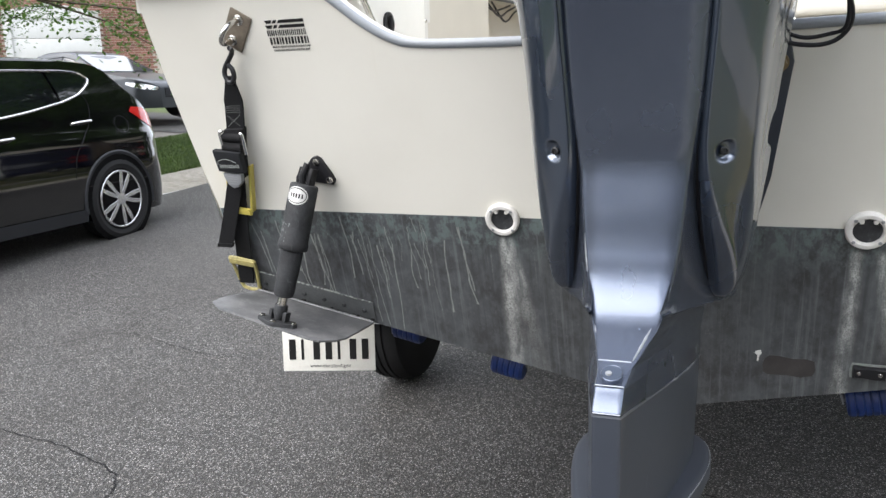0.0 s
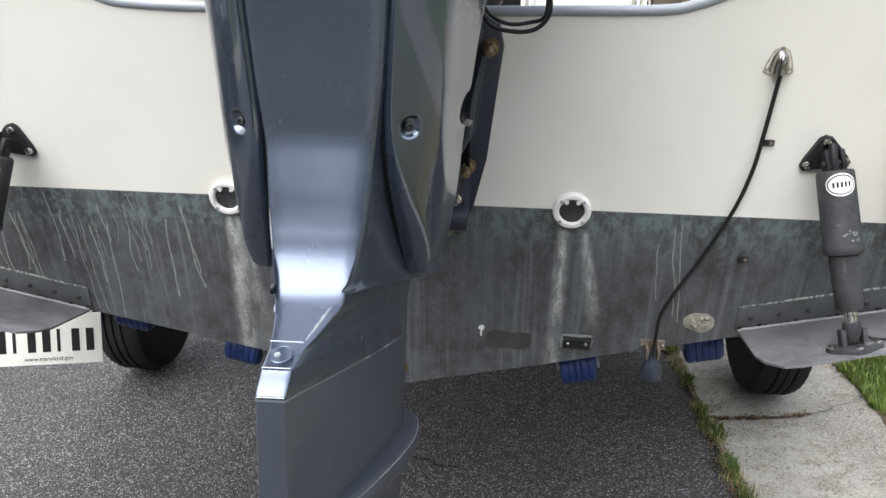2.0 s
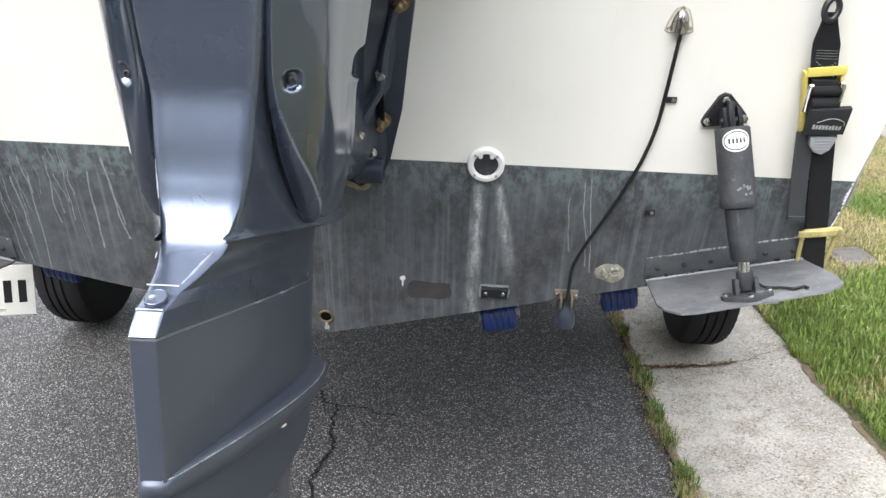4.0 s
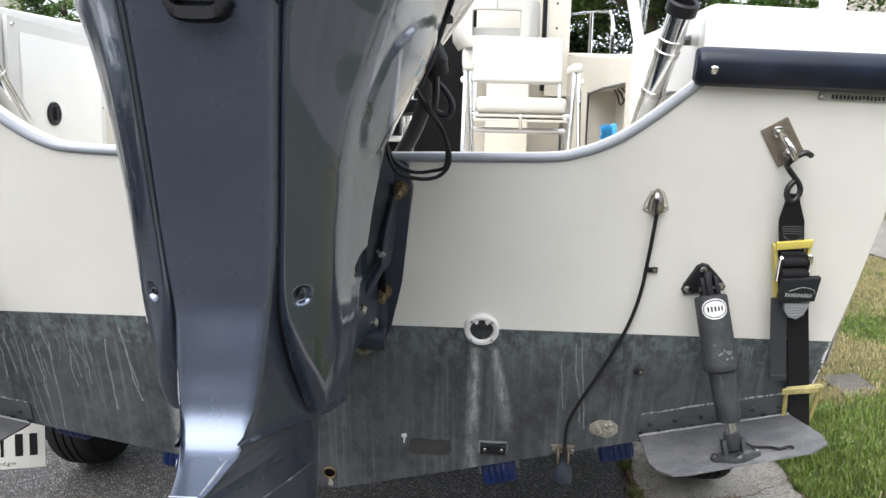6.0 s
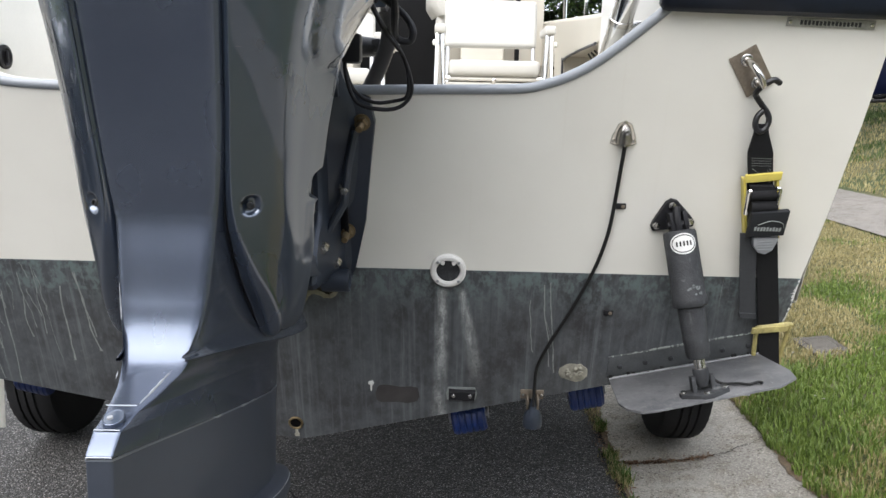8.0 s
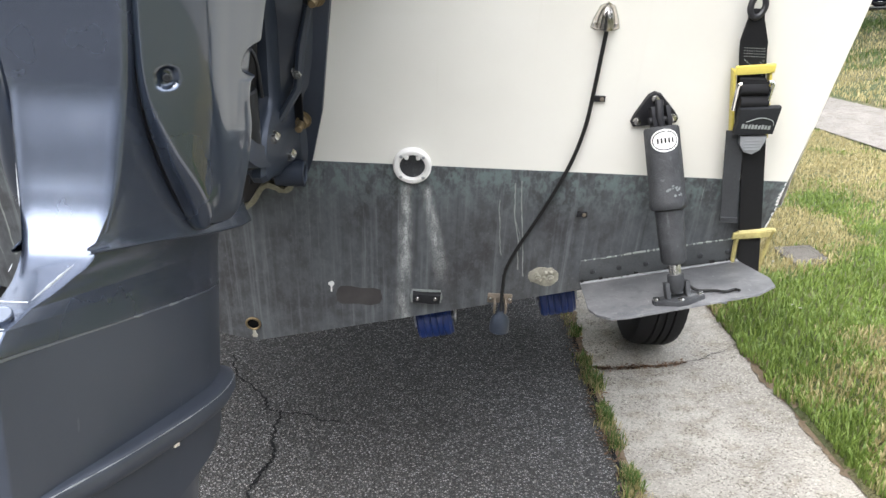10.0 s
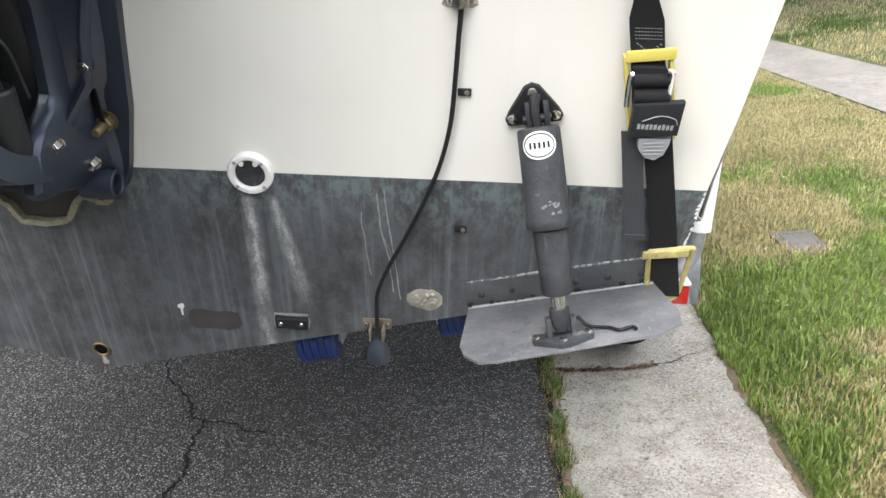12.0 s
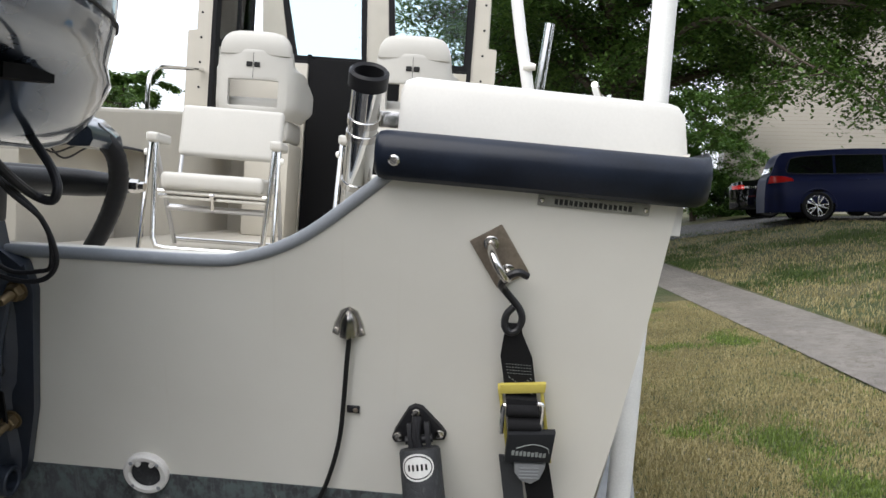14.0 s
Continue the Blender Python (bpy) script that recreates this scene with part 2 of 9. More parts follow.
def glass_material(name, tint, rough=0.02, alpha=0.35):
    g = Graph(name)
    out = g.N["Material Output"]
    tr = g.N.new("ShaderNodeBsdfTransparent")
    tr.inputs["Color"].default_value = (*tint, 1)
    gl = g.N.new("ShaderNodeBsdfGlossy")
    gl.inputs["Roughness"].default_value = rough
    fr = g.N.new("ShaderNodeFresnel")
    fr.inputs["IOR"].default_value = 1.3
    mx = g.N.new("ShaderNodeMixShader")
    g.L.new(fr.outputs[0], mx.inputs[0])
    g.L.new(tr.outputs[0], mx.inputs[1])
    g.L.new(gl.outputs[0], mx.inputs[2])
    g.L.new(mx.outputs[0], out.inputs["Surface"])
    return g.mat


def siding_material(name, base):
    g = Graph(name)
    z = g.xyz()[2]
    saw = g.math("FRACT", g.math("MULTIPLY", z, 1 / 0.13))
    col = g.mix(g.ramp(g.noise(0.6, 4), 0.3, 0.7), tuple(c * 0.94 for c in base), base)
    # the shadow line under each lap is put into the colour
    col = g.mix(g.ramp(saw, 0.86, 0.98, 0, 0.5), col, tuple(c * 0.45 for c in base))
    g.bump(saw, 1.0, 0.02)
    return g.done(col, 0.6)


def worn_metal_material():
    """Trim tab sheet: mottled oxide, long scratches and chalky smears."""
    g = Graph("weathered_tab_metal")
    big, mid, fine = g.noise(9, 6, rough=0.65), g.noise(38, 5, rough=0.7), g.noise(420, 3)
    scr = g.noise(1.0, 3, (240, 14, 60), 0.7)
    scr2 = g.noise(1.0, 3, (20, 260, 60), 0.7)
    col = g.mix(g.ramp(big, 0.3, 0.7), (0.085, 0.088, 0.094), (0.185, 0.185, 0.19))
    col = g.mix(g.ramp(mid, 0.52, 0.72, 0, 0.55), col, (0.24, 0.24, 0.235))
    col = g.mix(g.ramp(mid, 0.45, 0.28, 0, 0.5), col, (0.05, 0.052, 0.056))
    col = g.mix(g.ramp(scr, 0.64, 0.74, 0, 0.6), col, (0.36, 0.36, 0.35))
    col = g.mix(g.ramp(scr2, 0.66, 0.76, 0, 0.5), col, (0.33, 0.33, 0.32))
    col = g.mix(g.ramp(fine, 0.55, 0.75, 0, 0.35), col, (0.06, 0.06, 0.065))
    g.bump(g.math("ADD", mid, scr), 0.18, 0.002)
    return g.done(col, g.math("MULTIPLY_ADD", big, 0.3, 0.34), 0.25)


def faded_plastic_material():
    """Actuator sleeve: faded black plastic, crazed and scuffed."""
    g = Graph("weathered_actuator_plastic")
    big, mid, fine = g.noise(16, 5, rough=0.65), g.noise(1.0, 5, (70, 70, 22), 0.7), g.noise(380, 3)
    craze = g.voronoi(95, "DISTANCE_TO_EDGE")
    col = g.mix(g.ramp(big, 0.3, 0.7), (0.020, 0.021, 0.023), (0.042, 0.044, 0.047))
    col = g.mix(g.ramp(mid, 0.55, 0.75, 0, 0.6), col, (0.085, 0.088, 0.09))
    col = g.mix(g.ramp(big, 0.63, 0.70, 0, 0.7), col, (0.15, 0.155, 0.155))
    col = g.mix(g.ramp(fine, 0.6, 0.8, 0, 0.4), col, (0.10, 0.10, 0.10))
    g.bump(g.math("ADD", g.math("MULTIPLY", g.ramp(craze, 0.0, 0.12), 0.5), mid), 0.35, 0.002)
    g.bsdf.inputs["Specular IOR Level"].default_value = 0.3
    return g.done(col, 0.6)


def motor_material(name="motor_paint", dark=(0.025, 0.033, 0.050), pale=(0.033, 0.042, 0.061), coat=0.42, rough=0.22, metal=0.5):
    """Metallic slate-blue engine paint under clear coat, with dust and fine scratches."""
    g = Graph(name)
    big, fine = g.noise(5, 5), g.noise(900, 2)
    scr = g.noise(1.0, 2, (30, 30, 420), 0.6)
    scr2 = g.noise(1.0, 2, (330, 60, 22), 0.6)
    col = g.mix(g.ramp(big, 0.3, 0.7), dark, pale)
    col = g.mix(g.ramp(fine, 0.5, 0.8, 0, 0.25), col, (0.07, 0.085, 0.115))
    col = g.mix(g.ramp(scr, 0.72, 0.80, 0, 0.35), col, (0.14, 0.15, 0.17))
    col = g.mix(g.ramp(scr2, 0.73, 0.80, 0, 0.3), col, (0.14, 0.15, 0.17))
    g.bsdf.inputs["Coat Weight"].default_value = coat
    g.bsdf.inputs["Coat Roughness"].default_value = 0.05
    g.bsdf.inputs["Coat IOR"].default_value = 1.5 if coat < 0.8 else 1.8
    return g.done(col, g.math("MULTIPLY_ADD", big, 0.16, rough), metal)


M = {
    "asphalt": asphalt_material(),
    "concrete": concrete_material("concrete", (0.345, 0.318, 0.275)),
    "cover": concrete_material("cover_concrete", (0.12, 0.108, 0.092)),
    "sidewalk": concrete_material("sidewalk_concrete", (0.20, 0.184, 0.165)),
    "lawn": lawn_material(),
    "gelcoat": gelcoat_material(),
    "bottom": bottom_paint_material(),
    "deck": material("deck_gelcoat", (0.60, 0.588, 0.55), 0.35, coat=0.2, var=0.04, grain=0.02, bump=0.04),
    "liner": material("cockpit_liner", (0.47, 0.44, 0.375), 0.45, var=0.05, grain=0.03, bump=0.08),
    "white": material("white_plastic", (0.76, 0.75, 0.70), 0.35, var=0.05, grain=0.02),
    "vinyl": material("white_vinyl", (0.45, 0.437, 0.40), 0.45, var=0.03, grain=0.03, bump=0.12, bump_scale=400),
    "motor": motor_material("motor_paint", (0.042, 0.059, 0.092), (0.055, 0.074, 0.110), 0.9, 0.20, 0.75),
    "motor_panel": motor_material("motor_panel", (0.088, 0.104, 0.142), (0.104, 0.122, 0.161), 0.25, 0.18, 0.80),
    "motor_edge": motor_material("motor_edge", (0.22, 0.24, 0.27), (0.26, 0.28, 0.31), 0.2, 0.3, 0.8),
    "motor_lower": motor_material("lower_unit_paint", (0.048, 0.056, 0.074), (0.062, 0.071, 0.090), 0.25, 0.34, 0.5),
    "bracket": material("bracket_paint", (0.030, 0.038, 0.054), 0.40, metal=0.35, coat=0.1, var=0.25, grain=0.05, bump=0.06),
    "seam": material("black_rubber_seam", (0.006, 0.006, 0.007), 0.7, var=0.05),
    "black": material("black_plastic", (0.016, 0.016, 0.018), 0.45, var=0.12, grain=0.08, bump=0.08),
    "grease": material("greasy_black_metal", (0.012, 0.013, 0.015), 0.5, metal=0.2, var=0.25, grain=0.15, bump=0.2),
    "ram": faded_plastic_material(),
    "tab": worn_metal_material(),
    "steel": material("stainless_steel", (0.60, 0.58, 0.55), 0.18, metal=1.0, var=0.05, grain=0.03, bump=0.03),
    "chrome": material("polished_chrome", (0.75, 0.75, 0.74), 0.07, metal=1.0, var=0.03, grain=0.0, bump=0.0, rough_var=0.02),
    "rusty": material("rust_stained_steel", (0.225, 0.190, 0.150), 0.45, metal=0.6, var=0.25, scale=40, grain=0.12, bump=0.15),
    "alu": material("brushed_aluminium", (0.55, 0.55, 0.56), 0.33, metal=0.9, var=0.07, grain=0.05),
    "brass": material("weathered_brass", (0.20, 0.150, 0.085), 0.5, metal=0.85, var=0.2, scale=30, grain=0.1),
    "trim": material("grey_vinyl_trim", (0.26, 0.28, 0.305), 0.4, var=0.1, grain=0.04),
    "rub": material("dark_blue_rubber_rail", (0.008, 0.012, 0.022), 0.42, var=0.35, scale=14, grain=0.12, bump=0.08, coat=0.1),
    "web": material("black_webbing", (0.010, 0.010, 0.011), 0.8, var=0.1, grain=0.2, grain_scale=500, bump=0.4, bump_scale=600),
    "web_grey": material("faded_webbing", (0.040, 0.042, 0.045), 0.8, var=0.1, grain=0.2, grain_scale=500, bump=0.4, bump_scale=600),
    "yellow": material("yellow_coated_steel", (0.50, 0.415, 0.085), 0.45, var=0.12, grain=0.04, coat=0.1),
    "grey_plastic": material("grey_plastic", (0.25, 0.26, 0.27), 0.5, var=0.08),
    "label_black": material("woven_black_label", (0.014, 0.015, 0.017), 0.6, var=0.1),
    "yellow_worn": material("worn_yellow_coating", (0.33, 0.285, 0.11), 0.55, var=0.3, scale=60, grain=0.2),
    "grey_rubber": material("weathered_grey_rubber", (0.045, 0.047, 0.052), 0.5, var=0.2, scale=40, grain=0.1),
    "flange_white": material("aged_white_plastic", (0.66, 0.645, 0.62), 0.4, var=0.08, scale=30, grain=0.04),
    "label_white": material("printed_white", (0.62, 0.62, 0.60), 0.5, var=0.08, scale=60),
    "ink": material("black_ink", (0.012, 0.012, 0.012), 0.5, var=0.05),
    "hook": material("black_coated_steel", (0.014, 0.014, 0.016), 0.38, metal=0.2, var=0.1),
    "tyre": material("tyre_rubber", (0.016, 0.016, 0.017), 0.75, var=0.15, bump=0.2),
    "roller": material("blue_polyurethane", (0.005, 0.022, 0.115), 0.4, var=0.12, grain=0.05),
    "galv": material("galvanised_steel", (0.34, 0.35, 0.36), 0.5, metal=0.6, var=0.2, scale=25),
    "plate": material("plate_white", (0.70, 0.69, 0.64), 0.4, var=0.06),
    "red_lens": material("red_lens", (0.42, 0.014, 0.012), 0.15, coat=0.6, var=0.06),
    "caulk": material("old_sealant", (0.30, 0.29, 0.24), 0.75, var=0.25, scale=40, grain=0.15, bump=0.5, bump_scale=90),
    "olive": material("olive_sealant", (0.23, 0.215, 0.15), 0.8, var=0.25, scale=60, grain=0.2, bump=0.6, bump_scale=120),
    "drip": material("chalky_run", (0.20, 0.215, 0.205), 0.75, var=0.2, scale=60, grain=0.1),
    "tag": material("worn_nameplate", (0.30, 0.30, 0.27), 0.5, metal=0.4, var=0.3, scale=40),
    "strip": material("painted_hinge_strip", (0.058, 0.062, 0.064), 0.55, var=0.25, scale=25, grain=0.15, bump=0.2),
    "strip_pale": material("chipped_sleeve", (0.13, 0.14, 0.14), 0.7, var=0.25, scale=80, grain=0.15),
    # colour of the real scuffed patch, and the painted shade in the bracket pad
    "scuff": material("scuff_and_hollow_shade", (0.050, 0.046, 0.045), 0.6, var=0.2, scale=20),
    "barnacle": material("bare_corroded_patch", (0.22, 0.21, 0.17), 0.8, var=0.35, scale=45, grain=0.2, bump=0.8, bump_scale=80),
    "soil": material("brown_soil", (0.13, 0.095, 0.06), 0.95, var=0.25, scale=20, grain=0.25, grain_scale=120, bump=0.9, bump_scale=90),
    # near-black, the shade inside openings put into the colour
    "dark": material("painted_darkness", (0.004, 0.004, 0.0045), 0.9),
    "brush": material("blue_bristle", (0.06, 0.36, 0.62), 0.6, var=0.1),
    "pvc": material("white_pvc", (0.76, 0.76, 0.74), 0.35, var=0.05, scale=10),
    "car_black": material("black_car_paint", (0.0025, 0.0025, 0.003), 0.05, coat=1.0, var=0.05, bump=0.0, rough_var=0.02),
    "car_grey": material("grey_car_paint", (0.045, 0.05, 0.058), 0.3, metal=0.4, coat=0.3, var=0.03, bump=0.0, rough_var=0.02),
    "car_blue": material("blue_car_paint", (0.005, 0.009, 0.045), 0.40, metal=0.1, coat=0.05, var=0.03, bump=0.0, rough_var=0.02),
    "car_trim": material("car_cladding", (0.022, 0.023, 0.026), 0.5, var=0.08),
    "car_glass": material("tinted_car_glass", (0.004, 0.005, 0.006), 0.03, coat=1.0, var=0.02, bump=0.0, rough_var=0.01),
    "rim": material("alloy_rim", (0.62, 0.62, 0.63), 0.25, metal=0.8, var=0.04),
    "brick": material("red_brick", (0.21, 0.105, 0.08), 0.85, var=0.12, scale=3, grain=0.1, island=0.3),
    "mortar": material("mortar", (0.42, 0.38, 0.33), 0.9, var=0.1),
    "garage": material("white_garage_door", (0.58, 0.58, 0.57), 0.5, var=0.04),
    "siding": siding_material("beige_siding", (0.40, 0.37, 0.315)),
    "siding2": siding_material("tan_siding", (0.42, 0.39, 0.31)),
    "roof": material("grey_shingle", (0.12, 0.12, 0.125), 0.9, var=0.15, grain=0.2, bump=0.4),
    "window": material("house_glass", (0.06, 0.07, 0.08), 0.05, coat=0.8, var=0.1, bump=0.0),
    "bark": material("bark", (0.075, 0.058, 0.042), 0.9, var=0.25, scale=14, grain=0.2, bump=0.9, bump_scale=40),
    "leaf": leaf_material("tree_leaf", (0.034, 0.085, 0.014), (0.14, 0.24, 0.045)),
    "lawn_green": lawn_material("mown_lawn", (0.05, 0.10, 0.022), 0.25),
    "leaf_light": leaf_material("light_leaf", (0.05, 0.12, 0.02), (0.13, 0.24, 0.045)),
    "leaf_dark": leaf_material("dark_leaf", (0.012, 0.03, 0.008), (0.035, 0.072, 0.018)),
    "blade": leaf_material("grass_blade", (0.098, 0.158, 0.026), (0.238, 0.315, 0.070)),
    "blade_weed": leaf_material("weed_blade", (0.055, 0.105, 0.020), (0.150, 0.225, 0.050)),
    "dead_leaf": leaf_material("dead_leaf", (0.075, 0.045, 0.026), (0.21, 0.125, 0.070)),
    "blade_dry": leaf_material("dry_blade", (0.29, 0.245, 0.110), (0.47, 0.405, 0.205)),
    # darker grass blade copy, tree shade on the bank put into its colour
    "blade_darkened": leaf_material("darkened_blade", (0.040, 0.078, 0.014), (0.105, 0.155, 0.034)),
    "glass": glass_material("clear_glass", (0.80, 0.90, 0.90)),
}


# mesh helpers ----------------------------------------------------------------
def finish(bm, name, mat, smooth=35.0):
    bmesh.ops.recalc_face_normals(bm, faces=bm.faces)
    me = bpy.data.meshes.new(name)
    bm.to_mesh(me)
    bm.free()
    for m in mat if isinstance(mat, (list, tuple)) else [mat]:
        me.materials.append(M[m])
    if smooth:
        me.shade_smooth()
        me.set_sharp_from_angle(angle=radians(smooth))
    return me


def part(name, bm, mat, parent, label="", smooth=35.0):
    ob = new(name, finish(bm, name, mat, smooth))
    ob.parent = parent
    return tagged(ob, label)


def thing(name, label, category, at=None, group="", kind="", parent=None):
    ob = new(name)
    ob.empty_display_size = 0.1
    if at is not None:
        ob.matrix_world = at if isinstance(at, Matrix) else Matrix.Translation(at)
    return tagged(ob, label, category, group, kind)


def solo(name, bm, mat, label, category, at=None, group="", kind="", smooth=35.0):
    ob = new(name, finish(bm, name, mat, smooth))
    if at is not None:
        ob.matrix_world = at if isinstance(at, Matrix) else Matrix.Translation(at)
    return tagged(ob, label, category, group, kind)


I4 = Matrix.Identity(4)


def box(bm, lo, hi, bevel=0.0, m=I4, seg=2):
    v = [bm.verts.new(m @ Vector((x, y, z))) for z in (lo[2], hi[2]) for y in (lo[1], hi[1]) for x in (lo[0], hi[0])]
    fs = [bm.faces.new([v[i] for i in q]) for q in ((0, 2, 3, 1), (4, 5, 7, 6), (0, 1, 5, 4), (2, 6, 7, 3), (0, 4, 6, 2), (1, 3, 7, 5))]
    if bevel:
        es = list({e for f in fs for e in f.edges})
        bmesh.ops.bevel(bm, geom=es, offset=bevel, segments=seg, profile=0.6, affect="EDGES")
    return bm


def prism(bm, outline, lo, hi, m=I4, bevel=0.0):
    """A flat shape in x and y, with its thickness in z from lo to hi."""
    a = [bm.verts.new(m @ Vector((x, y, lo))) for x, y in outline]
    b = [bm.verts.new(m @ Vector((x, y, hi))) for x, y in outline]
    n = len(a)
    fs = [bm.faces.new(a[::-1]), bm.faces.new(b)]
    fs += [bm.faces.new((a[i], a[(i + 1) % n], b[(i + 1) % n], b[i])) for i in range(n)]
    if bevel:
        bmesh.ops.bevel(bm, geom=[e for e in fs[1].edges], offset=bevel, segments=2, profile=0.6, affect="EDGES")
    return bm


def rings(bm, loops, closed=True, caps=True):
    """A skin over loops of equally many points."""
    vs = [[bm.verts.new(Vector(p)) for p in loop] for loop in loops]
    n = len(vs[0])
    for a, b in zip(vs, vs[1:]):
        for i in range(n if closed else n - 1):
            j = (i + 1) % n
            bm.faces.new((a[i], a[j], b[j], b[i]))
    if caps and closed:
        bm.faces.new(vs[0][::-1])
        bm.faces.new(vs[-1])
    return vs


def lathe(bm, profile, m=I4, seg=24, caps=True):
    """Rings of (radius, height) round z."""
    rings(bm, [[m @ Vector((r * math.cos(math.tau * i / seg), r * math.sin(math.tau * i / seg), z)) for i in range(seg)] for r, z in profile], True, caps)
    return bm


def annulus(bm, ro, ri, lo, hi, m=I4, seg=28, edge=0.0):
    prof = [(ri, lo), (ro, lo), (ro, hi - edge), (ro - edge, hi), (ri + edge, hi), (ri, hi - edge)]
    vs = [[bm.verts.new(m @ Vector((r * math.cos(math.tau * i / seg), r * math.sin(math.tau * i / seg), z))) for r, z in prof] for i in range(seg)]
    k = len(prof)
    for i in range(seg):
        a, b = vs[i], vs[(i + 1) % seg]
        for j in range(k):
            if edge == 0 and j in (2, 4):
                continue
            bm.faces.new((a[j], b[j], b[(j + 1) % k], a[(j + 1) % k]))
    return bm


def spline(pts, steps=8):
    """A smooth line through the points."""
    P = [Vector(p) for p in pts]
    P = [2 * P[0] - P[1]] + P + [2 * P[-1] - P[-2]]
    out = []
    for a, b, c, d in zip(P, P[1:], P[2:], P[3:]):
        for i in range(steps):
            t = i / steps
            out.append(0.5 * (2 * b + (c - a) * t + (2 * a - 5 * b + 4 * c - d) * t * t + (3 * b - a - 3 * c + d) * t ** 3))
    return out + [P[-2]]


def tube(bm, pts, r, seg=10, m=I4, flat=1.0):
    """A round bar along the points; r may be a number or a function of 0..1."""
    P = [m @ Vector(p) for p in pts]
    up = Vector((0.21, 0.13, 0.97))
    loops = []
    for i, p in enumerate(P):
        d = (P[min(i + 1, len(P) - 1)] - P[max(i - 1, 0)]).normalized()
        s = d.cross(up)
        if s.length < 1e-3:
            s = d.cross(Vector((1, 0, 0)))
        s.normalize()
        u = s.cross(d).normalized()
        up = u
        rr = r(i / (len(P) - 1)) if callable(r) else r
        loops.append([p + s * rr * math.cos(math.tau * k / seg) + u * rr * flat * math.sin(math.tau * k / seg) for k in range(seg)])
    rings(bm, loops)
    return bm


def strap(bm, pts, wide, thick, m=I4):
    """A band along points (x, y, z) in a plane of constant x-normal: width across x."""
    P = [Vector(p) for p in pts]
    loops = []
    for i, p in enumerate(P):
        d = (P[min(i + 1, len(P) - 1)] - P[max(i - 1, 0)]).normalized()
        s = Vector((1, 0, 0))
        s = (s - d * s.dot(d)).normalized()
        n = d.cross(s)
        loops.append([m @ (p + s * a * wide / 2 + n * b * thick / 2) for a, b in ((-1, -1), (1, -1), (1, 1), (-1, 1))])
    rings(bm, loops)
    return bm


def new_bm():
    return bmesh.new()


# ground ------------------------------------------------------------------------
def road_z(x, y):
    return 0.02 + 0.03 * max(y - 1, 0) + 0.01 * min(y - 1, 0) + 0.012 * (min(x, 1.05) - 1) * (x > -1) - 0.024 * (x <= -1) + 0.02 * max(-x - 1, 0)


def gutter_z(x, y):
    k = min(max((x - 1.05) / 0.67, 0), 1)
    return road_z(1.05, y) + 0.11 * k ** 1.3


def lawn_z(x, y):
    far = min(max(y - 2, -4), 45)
    out = 0.33 + 0.14 * (min(x, 4.7) - 2.2) + 0.235 * min(max(x - 4.7, 0), 4.6) + 0.09 * min(max(x - 9.3, 0), 4) + 0.02 * min(far, 2) + 0.012 * max(far - 2, 0)
    lip = min(max((x - 1.70) / 0.22, 0), 1)
    return gutter_z(1.72, y) * (1 - lip) + out * lip if x < 1.92 else out


def left_z(x, y):
    k = min(max((-6.3 - x) / 0.7, 0), 1)
    base = road_z(-6.3, y) + 0.10 * k ** 1.5
    return base + 0.05 * max(min(-7.0 - x, 20), 0)


def sheet(name, xs, ys, f, mat, label, category, wobble=0.0):
    bm = new_bm()
    vs = [[bm.verts.new((x, y, f(x, y) + wobble * noise.noise(Vector((x * 1.3, y * 1.3, 0.3))))) for x in xs] for y in ys]
    for a, b in zip(vs, vs[1:]):
        for i in range(len(xs) - 1):
            bm.faces.new((a[i], a[i + 1], b[i + 1], b[i]))
    return solo(name, bm, mat, label, category, kind="structure", smooth=60)


def steps(a, b, n, power=1.0):
    return [a + (b - a) * (i / n) ** power for i in range(n + 1)]


YS = steps(-60, -3, 8) + steps(-2, 8, 60) + steps(10, 120, 16, 1.6)
sheet("road", steps(-6.3, 1.05, 50), YS, road_z, "asphalt", "grey worn asphalt street with coarse stones", "road", 0.004)
sheet("gutter", steps(1.05, 1.72, 8), YS, gutter_z, "concrete", "weathered concrete gutter pan along the asphalt street", "gutter", 0.004)
sheet("gutter_left", steps(-7.0, -6.3, 8), YS, lambda x, y: left_z(x, y), "concrete", "pale concrete gutter across the street", "gutter")
sheet("ground", [1.70] + steps(1.73, 6, 50) + steps(6.5, 16, 12) + steps(20, 150, 8), YS, lawn_z, "lawn", "patchy green and straw-coloured lawn by the street", "lawn", 0.012)
sheet("ground_left", steps(-150, -30, 6) + steps(-28, -7.0, 24), YS, left_z, "lawn_green", "mown green lawn across the street", "lawn", 0.01)
sheet("pavement", steps(3.76, 4.68, 3), steps(-60, -2, 20) + steps(-1, 20, 40) + steps(22, 120, 20), lambda x, y: lawn_z(x, y) + 0.012, "sidewalk", "pale concrete sidewalk across the lawn", "sidewalk")
sheet("pavement_left", steps(-11.0, -9.9, 3), YS, lambda x, y: left_z(x, y) + 0.012, "sidewalk", "pale concrete sidewalk across the street", "sidewalk")


